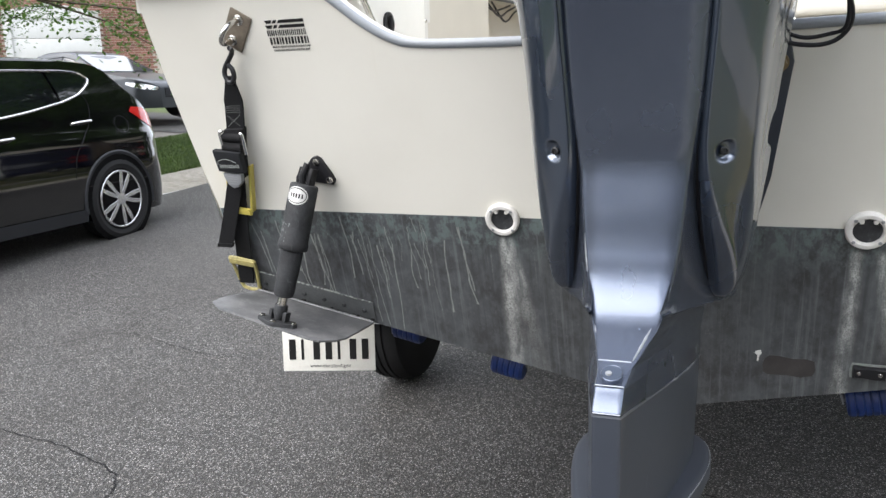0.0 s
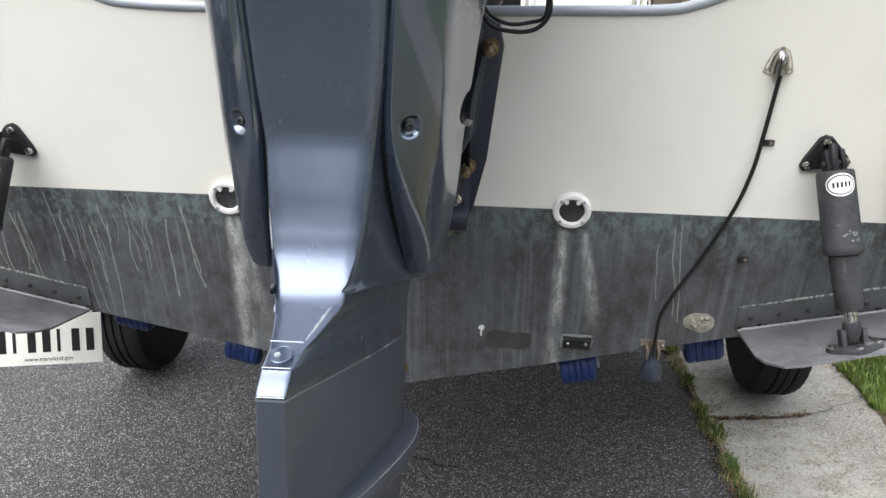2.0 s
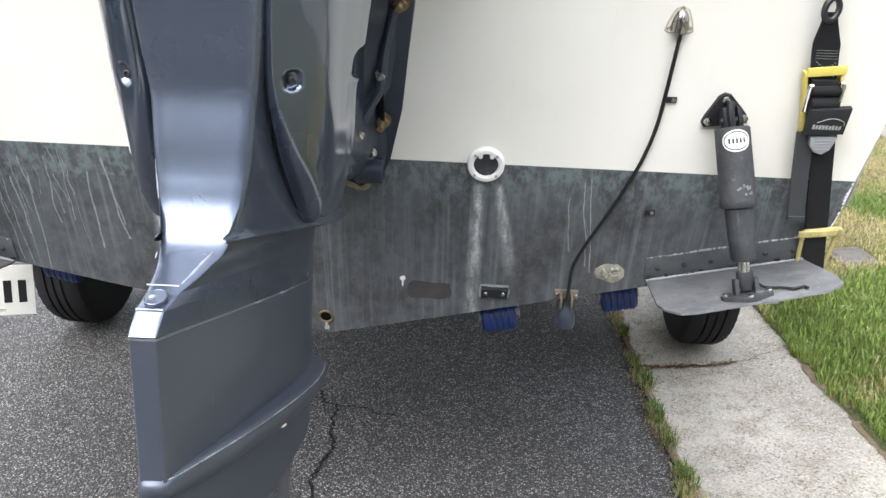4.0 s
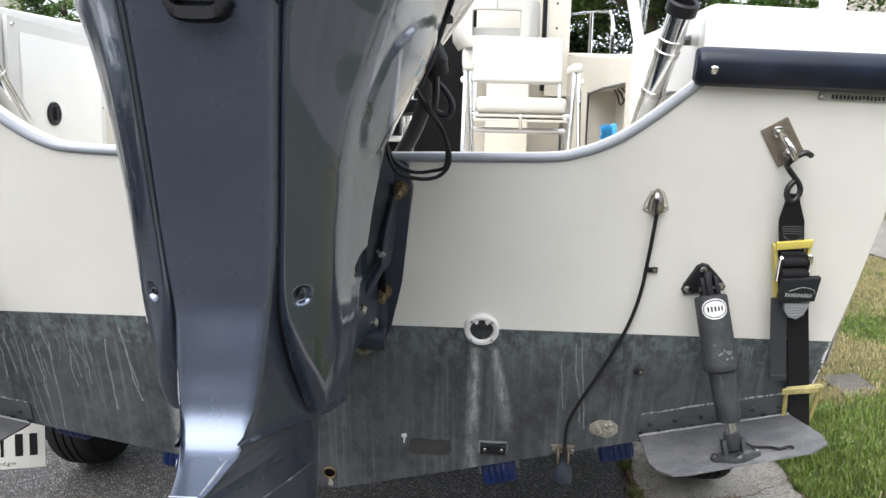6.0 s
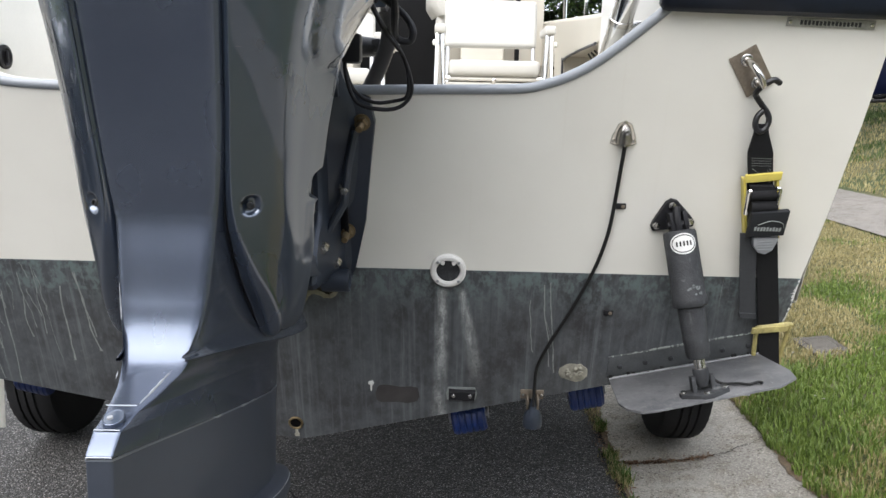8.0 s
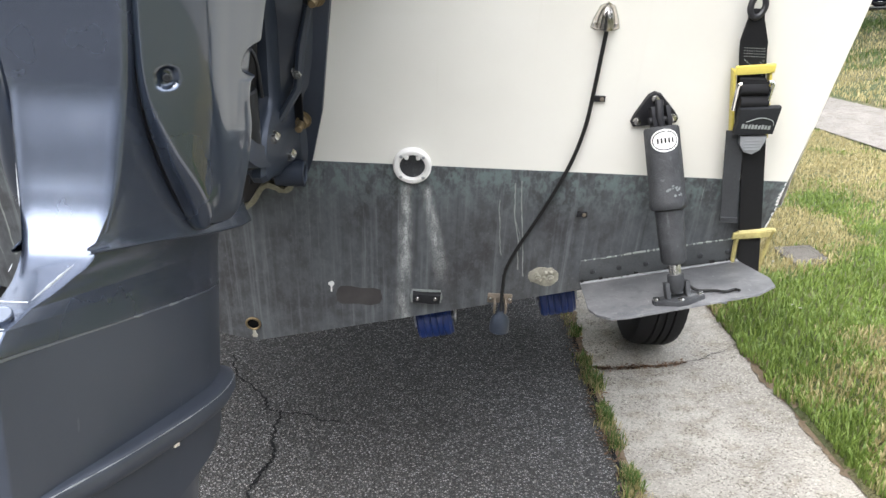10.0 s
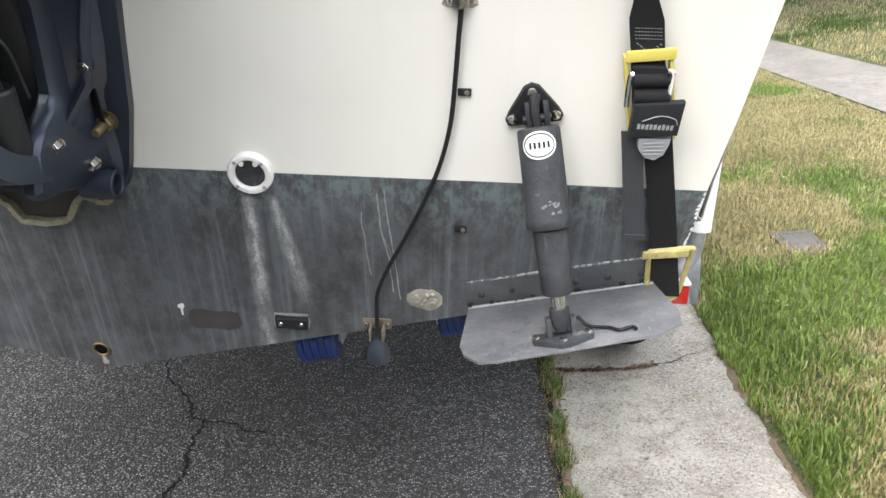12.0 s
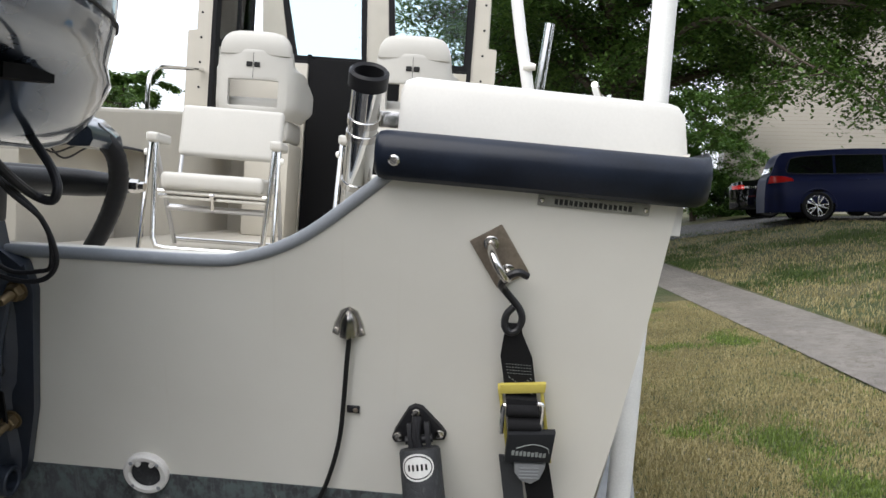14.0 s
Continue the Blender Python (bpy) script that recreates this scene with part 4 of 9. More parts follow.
rings(bm, [droop(leg_loop((z, -0.9570, 0.0133, *interp(BODY, z)), edge=0.0026), down=0.45) for z in (0.75, 0.84, 0.95, 1.03, 1.092)])
lower = motor_part("lower_unit", bm, "motor_lower", "dull blue-grey lower unit with scratches", 48)
bm = new_bm()
rings(bm, [droop(leg_loop((z, -0.9572, 0.0135, *interp(BODY, z)), 0.0004, 0.0026)) for z in (1.0922, 1.0945)])
motor_part("casting_seam", bm, "motor_edge", "worn pale joint between the castings", parent=lower)
# paint chipped to bare metal along the joint and the tongue
rnd = random.Random(19)
bm = new_bm()
for k in range(7):
    y = rnd.choice((-0.64, -0.63, -0.60, -0.55, -0.78, -0.72, -0.9)) + rnd.uniform(-0.01, 0.01)
    z = 1.0935 - TRIM * (y + 0.95)
    x0, y0 = 0.0143, -0.954
    wide = lambda q: x0 + (interp(BODY, z)[0] - x0) * (1 - (1 - (q - y0) / (-0.50 - y0)) ** 1.3) + 0.0007
    ln = rnd.uniform(0.006, 0.022)
    tube(bm, [(wide(y), y, z + 0.001), (wide(y + ln / 2), y + ln / 2, z - TRIM * ln / 2 + rnd.uniform(-0.001, 0.002)), (wide(y + ln), y + ln, z - TRIM * ln)], 0.0011, 5)
tagged(motor_part("paint_chip", bm, "galv", "bare metal chips along the joint", parent=lower), kind="stuff")
for s_, lo, hi, thick in ((1, 1.1292, 1.1455, 0.0016), (-1, 1.1400, 1.1450, 0.0007), (-1, 1.19, 1.235, 0.0008)):
    bm = new_bm()
    row = [p for p in spline(SPINE, 10) if lo <= p.x <= hi]
    tube(bm, [(s_ * (p.z + 0.0006), p.y + 0.0012, p.x - 0.0004) for p in row], lambda t: 0.0002 + thick * math.sin(math.pi * min(1.0, t * 1.05)) ** 0.7 * (0.8 + 0.2 * math.sin(t * 23)), 5)
    motor_part("worn_edge", bm, "galv", "bare worn paint edge")
for z, y, w in ((1.1287, -0.8955, 0.0168), (1.1170, -0.9360, 0.0137), (1.0965, -0.9580, 0.0132)):
    bm = new_bm()
    tube(bm, [(-w, y + 0.0005, z), (w, y + 0.0005, z)], 0.0007, 6)
    motor_part("worn_edge", bm, "motor_edge")

# sunk anode cap on the spine
bm = new_bm()
cap = Matrix.Translation((0.0, -0.9162, 1.1228)) @ Matrix.Rotation(radians(15), 4, "X")
oval_ = Matrix.Diagonal((1.0, 1.25, 1, 1))
annulus(bm, 0.0112, 0.0098, -0.004, 0.0014, cap @ oval_, 26, 0.0006)
anode = motor_part("anode_cap", bm, "motor_panel", "oval socket in the spine")
bm = new_bm()
lathe(bm, [(0.0099, 0.0010), (0.0060, 0.0006), (0.001, 0.0005)], cap @ oval_, 22)
motor_part("plug_hole", bm, "motor", parent=anode)
bm = new_bm()
lathe(bm, [(0.0036, 0.0006), (0.0030, 0.0028), (0.0005, 0.0030)], cap @ Matrix.Translation((-0.003, -0.002, 0)), 10)
motor_part("plug_screw", bm, "galv", parent=anode)


# flared skirt of the mid section, ending in a thin ledge
def leg_width(y, z):
    p = min(spline(SPINE, 6), key=lambda q: abs(q.x - z))
    ya, wa = p.y, p.z
    wm, ym, yf = interp(BODY, z)
    if y > ym:
        return wm * math.sqrt(max(0.0, 1 - ((y - ym) / (yf - ym)) ** 2))
    k = min(max((y - ya) / (ym - ya), 0), 1)
    return wa + (wm - wa) * (1 - (1 - k) ** 1.3)


LEDGE = [(-0.805, 0.0385), (-0.76, 0.0510), (-0.70, 0.0650), (-0.643, 0.0830), (-0.584, 0.1060), (-0.53, 0.118), (-0.472, 0.124), (-0.40, 0.120), (-0.34, 0.10)]
for side in (1, -1):
    bm = new_bm()
    loops = []
    for i in range(25):
        y = -0.805 + 0.46 * i / 24
        zb = 1.1535 - (y + 0.805) * 0.155
        zt = zb + 0.012 + 0.14 * min(1.0, i / 6)
        if y < -0.742:
            zt = min(zt, next(p.x for p in spline(SPINE, 6) if p.y > y and p.x > 1.15) - 0.004)
        zt = max(zt, zb + 0.003)
        top = leg_width(y, zt) - 0.0006
        low = interp(LEDGE, y)[0]
        line = [(side * (leg_width(y, 1.10) - 0.004), y, zb - 0.004), (side * (low + 0.002), y, zb - 0.004), (side * (low + 0.003), y, zb - 0.002), (side * (low + 0.0025), y, zb)]
        for k in range(1, 11):
            t = k / 10
            line.append((side * (top + (low - top) * (1 - t) ** 2.6), y, zb + (zt - zb) * t))
        loops.append(line)
    rings(bm, loops, closed=False)
    motor_part("skirt", bm, "motor_panel", "flared skirt with a thin ledge", 34)

# side covers: height, seam x, seam y, roll width, corner x, corner y, outer x, outer y
COVER = [
    (1.131, 0.0935, -0.612, 0.014, 0.104, -0.600, 0.110, -0.56),
    (1.136, 0.0915, -0.617, 0.020, 0.116, -0.596, 0.122, -0.535),
    (1.150, 0.0890, -0.628, 0.026, 0.125, -0.598, 0.133, -0.525),
    (1.175, 0.0860, -0.646, 0.028, 0.131, -0.606, 0.140, -0.520),
    (1.21, 0.0815, -0.669, 0.026, 0.134, -0.618, 0.147, -0.515),
    (1.25, 0.0770, -0.690, 0.020, 0.136, -0.632, 0.152, -0.515),
    (1.29, 0.0735, -0.707, 0.013, 0.137, -0.648, 0.156, -0.510),
    (1.33, 0.0720, -0.717, 0.009, 0.137, -0.662, 0.160, -0.505),
    (1.38, 0.0740, -0.726, 0.008, 0.139, -0.671, 0.166, -0.500),
    (1.46, 0.0790, -0.740, 0.008, 0.145, -0.682, 0.177, -0.490),
    (1.56, 0.0845, -0.759, 0.008, 0.160, -0.690, 0.198, -0.470),
    (1.64, 0.0890, -0.775, 0.009, 0.184, -0.680, 0.238, -0.435),
    (1.70, 0.0945, -0.788, 0.010, 0.206, -0.675, 0.264, -0.405),
    (1.75, 0.1040, -0.799, 0.012, 0.226, -0.672, 0.280, -0.395),
    (1.80, 0.1200, -0.808, 0.014, 0.250, -0.690, 0.300, -0.440),
]
BOLT = Vector((0.1035, -0.712, 1.328))


def cover_line(r):
    """One level section of a side cover, from the seam round the corner to the front edge."""
    z, xs, ys, cw, xc, yc, xo, yo = r
    pr = 0.009 + cw * 0.12
    ridge = (xs + cw + 0.004, ys - pr + cw * 0.45, z)
    path = [(xs - 0.002, ys + 0.014, z), (xs - 0.001, ys - 0.001, z), (xs + cw * 0.45 + 0.002, ys - pr * 0.75 + cw * 0.10, z), ridge,
            (ridge[0] + (xc - ridge[0]) * 0.55, ridge[1] + (yc - ridge[1]) * 0.42, z), (xc, yc, z),
            (xc + (xo - xc) * 0.42, yc + (yo - yc) * 0.33, z), (xc + (xo - xc) * 0.78, yc + (yo - yc) * 0.68, z), (xo, yo, z), (xo - 0.014, yo + 0.010, z), (xo - 0.03, yo + 0.012, z)]
    return [Vector(p) for p in spline(path, 9)]


def cover_rows():
    out = []
    tab = spline([r[:3] for r in COVER], 6)
    more = spline([r[3:6] for r in COVER], 6)
    last = spline([(r[6], r[7], 0) for r in COVER], 6)
    for a, b, c in zip(tab, more, last):
        out.append((a.x, a.y, a.z, b.x, b.y, b.z, c.x, c.y))
    # closer rows at the bolt, and a rounded foot
    lines = [cover_line(r) for r in out]
    fine = []
    for a, b in zip(lines, lines[1:]):
        n = max(1, round((b[0].z - a[0].z) / (0.0018 if 1.300 < a[0].z < 1.372 else 0.006)))
        for k in range(n):
            fine.append([p.lerp(q, k / n) for p, q in zip(a, b)])
    fine.append(lines[-1])
    return fine


def dent(p):
    """The dished bolt recess, the shallow hollow by the bracket and the raised pod under the cowl."""
    q = p.copy()
    r = (p - BOLT).length
    if r < 0.0150:
        k = min(1.0, (0.0150 - r) / 0.0045)
        q += Vector((-0.35, 0.93, 0.12)) * 0.0085 * k * k * (3 - 2 * k)
    u, v = (p.y + 0.500) / 0.075, (p.z - 1.335) / (0.034 if p.z > 1.335 else 0.016)
    e = u * u + v * v
    if p.x > 0.12 and e < 1:
        k = min(1.0, (1 - e) / 0.8)
        q += Vector((-0.014, 0.002, 0)) * k * k * (3 - 2 * k)
    if 1.245 < p.z < 1.322 and p.y > -0.58:
        k = min(1.0, (1.322 - p.z) / 0.006, (p.z - 1.245) / 0.055)
        q.y -= 0.036 * k * k * (3 - 2 * k) * min(1.0, (p.y + 0.58) / 0.07)
    pu, pv = (p.y + 0.525) / 0.118, (p.z - 1.618 - 0.25 * (p.y + 0.525)) / 0.098
    e = abs(pu) ** 2.6 + abs(pv) ** 2.6
    if e < 1 and p.x > 0.15:
        k = min(1.0, (1 - e) / 0.10)
        q += Vector((0.90, -0.42, 0)) * (0.0045 * k + 0.009 * max(0.0, 1 - e))
    foot = max(0.0, 1 - (p.z - 1.131) / 0.10)
    q.z -= 0.155 * foot * (p.y + 0.612)
    return q


for side in (1, -1):
    bm = new_bm()
    loops = [[dent(p) for p in line] for line in cover_rows()]
    mid = sum((p for p in loops[0]), Vector()) / len(loops[0])
    loops = [[mid.lerp(p, 0.35) + Vector((0, 0, -0.004)) for p in loops[0]], [mid.lerp(p, 0.8) + Vector((0, 0, -0.003)) for p in loops[0]]] + loops
    rings(bm, [[(side * p.x, p.y, p.z) for p in line] for line in loops], closed=False)
    cover = motor_part("side_cover", bm, "motor", "glossy dark blue-grey side cover", 75)
    bm = new_bm()
    tube(bm, [(side * (l[9].x - 0.0012), l[9].y + 0.003, l[9].z) for l in loops[2::3]], 0.0026, 6)
    motor_part("cover_seam", bm, "seam", "black seam beside the spine", parent=cover)
    bm = new_bm()
    tube(bm, [(side * (l[72].x + 0.0010), l[72].y + 0.003, l[72].z) for l in loops if 1.62 < l[0].z], lambda t: 0.003 + 0.003 * min(1.0, 3 * t), 8)
    motor_part("cowl_gasket", bm, "seam", "black rubber gasket along the cowl edge", parent=cover)
    bm = new_bm()
    m = Matrix.Translation((side * (BOLT.x - 0.004), BOLT.y + 0.0075, BOLT.z + 0.0005)) @ Matrix.Rotation(radians(side * 20), 4, "Z") @ Matrix.Rotation(radians(90), 4, "X")
    lathe(bm, [(0.0052, -0.004), (0.0052, 0.0014), (0.0040, 0.0022), (0.0030, 0.0022), (0.0028, 0.0004), (0.0005, 0.0004)], m, 8)
    motor_part("bolt", bm, "grease", "dull recessed bolt", parent=cover)

# cowl: height, aft y, aft half width, widest, its y, front y
COWL = [
    (1.704, -0.803, 0.0900, 0.150, -0.46, -0.28),
    (1.73, -0.8115, 0.0960, 0.170, -0.46, -0.25),
    (1.76, -0.822, 0.1030, 0.20, -0.45, -0.22),
    (1.80, -0.835, 0.1150, 0.26, -0.44, -0.15),
]
bm = new_bm()
rings(bm, [leg_loop(r) for r in dense(COWL, 0.02)])
motor_part("cowl_skirt", bm, "motor", "dark lower edge of the cowl")


def cowl_loop(z, ya, yf, w, e=2.3):
    cy, ry = (ya + yf) / 2, (yf - ya) / 2
    out = []
    for i in range(40):
        a = math.tau * i / 40
        c, s = math.cos(a), math.sin(a)
        out.append((w * math.copysign(abs(c) ** (2 / e), c), cy + ry * math.copysign(abs(s) ** (2 / e), s), z))
    return out


bm = new_bm()
rings(bm, [cowl_loop(*r) for r in ((1.664, -0.26, 0.070, 0.16), (1.668, -0.30, 0.085, 0.19), (1.680, -0.33, 0.095, 0.225), (1.706, -0.36, 0.105, 0.255), (1.745, -0.38, 0.105, 0.285), (1.775, -0.44, 0.102, 0.310), (1.790, -0.60, 0.10, 0.325), (1.800, -0.72, 0.10, 0.336), (1.812, -0.80, 0.10, 0.347), (1.85, -0.838, 0.102, 0.360), (1.93, -0.858, 0.102, 0.366), (2.05, -0.86, 0.09, 0.345), (2.18, -0.83, 0.06, 0.29), (2.27, -0.74, 0.0, 0.21), (2.30, -0.6, -0.15, 0.1))])
motor_part("cowl", bm, "motor", "glossy dark blue-grey engine cowl")
bm = new_bm()
pts = [(x, y, z) for x, y, z in cowl_loop(1.86, -0.8435, 0.1030, 0.3630)]
tube(bm, pts + pts[:1], 0.0028, 6)
motor_part("cowl_seam", bm, "seam", "black seam round the cowl")
CHIN = ((0.120, 1.700), (0.150, 1.690), (0.190, 1.676), (0.224, 1.678), (0.230, 1.690), (0.226, 1.706), (0.192, 1.735), (0.130, 1.750))
for s_ in (1, -1):
    bm = new_bm()
    rings(bm, [[(s_ * x, y, z) for x, z in CHIN] for y in (0.02, 0.10, 0.145)] + [[(s_ * (0.175 + (x - 0.175) * 0.85), 0.152, 1.708 + (z - 1.708) * 0.85) for x, z in CHIN]])
    motor_part("cowl_chin", bm, "motor", "dark pointed chin below the cowl", 40)
    bm = new_bm()
    rings(bm, [[(s_ * (x + dx), y, z) for dx, y, z in ((-0.03, -0.33, 1.742), (0.0, -0.33, 1.744), (0.0, -0.33, 1.764), (-0.03, -0.33, 1.766))] for x in (0.268,)] + [[(s_ * (x + dx), y, z) for dx, y, z in ((-0.03, -0.24, 1.749), (0.0, -0.24, 1.751), (0.0, -0.24, 1.773), (-0.03, -0.24, 1.775))] for x in (0.290,)])
    motor_part("air_inlet", bm, "dark", "black air inlet in the cowl's edge", 0)
bm = new_bm()
tube(bm, spline([(-0.090, -0.796, 1.693), (-0.080, -0.8005, 1.699), (0.0, -0.8025, 1.7015), (0.080, -0.8005, 1.699), (0.090, -0.796, 1.693)], 6), 0.0016, 6)
motor_part("panel_seam", bm, "seam")
# rubber hand grip with an open slot
bm = new_bm()
loops = []
ang = [math.tau * i / 32 for i in range(32)]
for dy, k in ((0.0, 1.0), (-0.012, 1.0), (-0.018, 0.95), (-0.020, 0.88)):
    loops.append([(0.040 * math.copysign(abs(math.cos(a)) ** 0.6, math.cos(a)) * k * (1 - 0.12 * (math.sin(a) < 0)), -0.799 + dy, 1.687 + 0.019 * k * math.copysign(abs(math.sin(a)) ** 0.7, math.sin(a))) for a in ang])
for dy, k in ((-0.0195, 1.0), (-0.017, 0.96), (0.012, 0.92)):
    loops.append([(-0.003 + 0.027 * k * math.copysign(abs(math.cos(a)) ** 0.5, math.cos(a)), -0.799 + dy, 1.693 + 0.0085 * k * math.copysign(abs(math.sin(a)) ** 0.5, math.sin(a))) for a in ang])
rings(bm, loops)
grip = motor_part("hand_grip", bm, "seam", "black rubber hand grip with an open slot", 50)

# plate over the propeller and the gear case
bm = new_bm()
half = spline([(0.0, -0.335, 0), (0.045, -0.345, 0), (0.078, -0.375, 0), (0.097, -0.440, 0), (0.101, -0.530, 0), (0.092, -0.620, 0), (0.079, -0.700, 0), (0.059, -0.800, 0), (0.036, -0.890, 0), (0.019, -0.950, 0), (0.010, -0.962, 0)], 5)
ol = [(p.x, p.y) for p in half] + [(-p.x, p.y) for p in half[:0:-1]]
rings(bm, [sloped([(x * k, -0.62 + (y + 0.62) * k, z) for x, y in ol]) for z, k in ((0.808, 0.90), (0.812, 0.97), (0.820, 1.0), (0.832, 1.0), (0.838, 0.985), (0.841, 0.955), (0.843, 0.90))])
motor_part("cavitation_plate", bm, "motor_lower", "dull rimmed plate above the gear case", 50, parent=lower)
bm = new_bm()
tube(bm, sloped([(p.x * 0.985, -0.62 + (p.y + 0.62) * 0.985, 0.8385) for p in half if p.y < -0.40]), lambda t: 0.0003 + 0.0008 * abs(math.sin(t * 37) * math.sin(t * 11)), 5)
motor_part("worn_rim", bm, "galv", "scraped rim of the plate", parent=lower)
bm = new_bm()
rings(bm, [sloped(leg_loop(r)) for r in ((0.42, -0.80, 0.012, 0.030, -0.58, -0.44), (0.55, -0.84, 0.012, 0.045, -0.56, -0.42), (0.70, -0.86, 0.012, 0.055, -0.55, -0.40), (0.815, -0.88, 0.013, 0.066, -0.52, -0.38))])
motor_part("gear_case", bm, "motor", "dark blue gear case below the plate", parent=lower)
bm = new_bm()
lathe(bm, [(0.002, -0.25), (0.03, -0.22), (0.055, -0.1), (0.06, 0.05), (0.055, 0.25), (0.04, 0.30)], Matrix.Translation((0, -0.62, 0.42)) @ Matrix.Rotation(radians(90 + 11), 4, "X"), 20)
motor_part("torpedo", bm, "motor_lower", parent=lower)
bm = new_bm()
lathe(bm, [(0.009, 0), (0.009, 0.010), (0.005, 0.012)], Matrix.Translation((0.066, -0.66, 0.838)), 6)
motor_part("plate_bolt", bm, "steel", "bright hex bolt", parent=lower)

# clamp brackets on the transom
for side in (1, -1):
    bm = new_bm()
    ol = [(0.058, tv(1.085)), (0.150, tv(1.090)), (0.163, tv(1.124)), (0.188, tv(1.229)), (0.200, tv(1.33)), (0.214, tv(1.44)), (0.205, tv(1.485)), (0.165, tv(1.50)), (0.140, tv(1.535)), (0.09, tv(1.56)), (0.06, tv(1.50))]
    prism(bm, [(side * u, v) for u, v in ol], 0.002, 0.022, TM, 0.006)
    br = part("clamp_bracket", bm, "bracket", motor, "dark blue cast clamp bracket on the transom")
    # tapering arm: height, reach from the transom, outer foot
    bm = new_bm()
    loops = []
    for z, reach, foot in ((1.098, 0.050, 0.145), (1.118, 0.080, 0.152), (1.142, 0.130, 0.156), (1.158, 0.185, 0.156), (1.175, 0.198, 0.156), (1.225, 0.175, 0.152), (1.248, 0.145, 0.152), (1.262, 0.105, 0.155), (1.28, 0.085, 0.165), (1.335, 0.075, 0.175), (1.40, 0.065, 0.180), (1.47, 0.075, 0.175), (1.54, 0.100, 0.150), (1.60, 0.110, 0.130), (1.64, 0.080, 0.118), (1.652, 0.050, 0.110)):
        back = 0.0 if z < 1.50 else -0.03
        sec = [(0.078, back), (0.078, reach - 0.012), (0.086, reach), (0.102, reach), (0.110, reach - 0.010), (0.118, reach * 0.62), (foot - 0.012, 0.034), (foot, 0.022), (foot, back)]
        loops.append([TM @ Vector((side * x, tv(z), w)) for x, w in sec])
    rings(bm, loops)
    part("bracket_arm", bm, "bracket", br, "cast bracket arm", 28)
    bm = new_bm()
    tube(bm, [on_transom(side * 0.176, 1.43, 0.036), on_transom(side * 0.160, 1.36, 0.05), on_transom(side * 0.150, 1.285, 0.055), on_transom(side * 0.118, 1.235, 0.085)], 0.009, 8)
    part("rib", bm, "bracket", br)
    bm = new_bm()
    box(bm, (-0.010, -0.03, 0.0), (0.010, 0.03, 0.004), 0.002, TM @ Matrix.Translation((side * 0.148, tv(1.245), 0.040)) @ Matrix.Rotation(radians(-side * 28), 4, "Y"))
    part("slot", bm, "seam", br, "dark adjusting slot")
    for u, z, w, r, ln, mat, lab in ((0.188, 1.441, 0.022, 0.014, 0.045, "brass", "weathered bronze mounting bolt"), (0.150, 1.213, 0.026, 0.014, 0.045, "brass", "weathered bronze mounting bolt"), (0.151, 1.313, 0.044, 0.010, 0.016, "steel", "bright hex bolt"), (0.116, 1.222, 0.125, 0.010, 0.016, "steel", "bright hex bolt"), (0.130, 1.160, 0.064, 0.010, 0.014, "steel", "bright hex bolt")):
        bm = new_bm()
        m = TM @ Matrix.Translation((side * u, tv(z), w))
        lathe(bm, [(r * 1.25, 0), (r * 1.25, 0.003)], m, 18)
        lathe(bm, [(r, 0.003), (r, 0.016), (r * 0.85, 0.018)], m, 6)
        lathe(bm, [(r * 0.55, 0.018), (r * 0.55, ln), (r * 0.45, ln + 0.003)], m, 12)
        part("bolt", bm, mat, br, lab)
    bm = new_bm()
    m = TM @ Matrix.Translation((side * 0.138, tv(1.105), 0.02)) @ Matrix.Rotation(radians(90), 4, "X")
    m = TM @ Matrix.Translation((side * 0.096, tv(1.112), 0.052)) @ Matrix.Rotation(radians(90 * side), 4, "Y")
    annulus(bm, 0.026, 0.017, 0.0, 0.058, m, 24, 0.002)
    part("pivot_tube", bm, "bracket", br, "open end of the tilt pivot tube")
    bm = new_bm()
    m = TM @ Matrix.Translation((side * 0.135, tv(1.51), 0.03)) @ Matrix.Rotation(radians(90 * side), 4, "Y")
    annulus(bm, 0.02, 0.010, -0.01, 0.012, m, 20, 0.002)
    part("adjuster_eye", bm, "bracket", br)
# swivel housing, trim cylinders and hoses between the brackets
bm = new_bm()
rings(bm, [[TM @ Vector((x, tv(z), w)) for x, w in ((-0.085, 0.01), (0.085, 0.01), (0.085, d), (0.05, d + 0.02), (-0.05, d + 0.02), (-0.085, d))] for z, d in ((1.13, 0.04), (1.18, 0.06), (1.35, 0.07), (1.45, 0.09), (1.55, 0.15), (1.62, 0.15))])
swivel = part("swivel_housing", bm, "grease", motor, "greasy black swivel housing")
for x, z0, z1, r in ((0.0, 1.17, 1.40, 0.03),):
    bm = new_bm()
    tube(bm, [on_transom(x, z0, 0.10), on_transom(x, z1 - 0.08, 0.14), on_transom(x, z1, 0.165)], r, 16)
    tube(bm, [on_transom(x, z1, 0.165), on_transom(x, z1 + 0.08, 0.19)], r * 0.6, 14)
    part("trim_cylinder", bm, "grease", swivel)
bm = new_bm()
tube(bm, spline([on_transom(0.07, 1.14, 0.15), on_transom(0.085, 1.25, 0.17), on_transom(0.082, 1.38, 0.175), on_transom(0.04, 1.42, 0.19), on_transom(0.0, 1.36, 0.2)], 6), 0.006, 8)
part("hydraulic_hose", bm, "black", swivel)
bm = new_bm()
tube(bm, [(0, -0.34, 1.30), (0, -0.27, 1.28), (0, -0.2, 1.27)], 0.07, 16)
part("motor_mount", bm, "grease", swivel)
bm = new_bm()
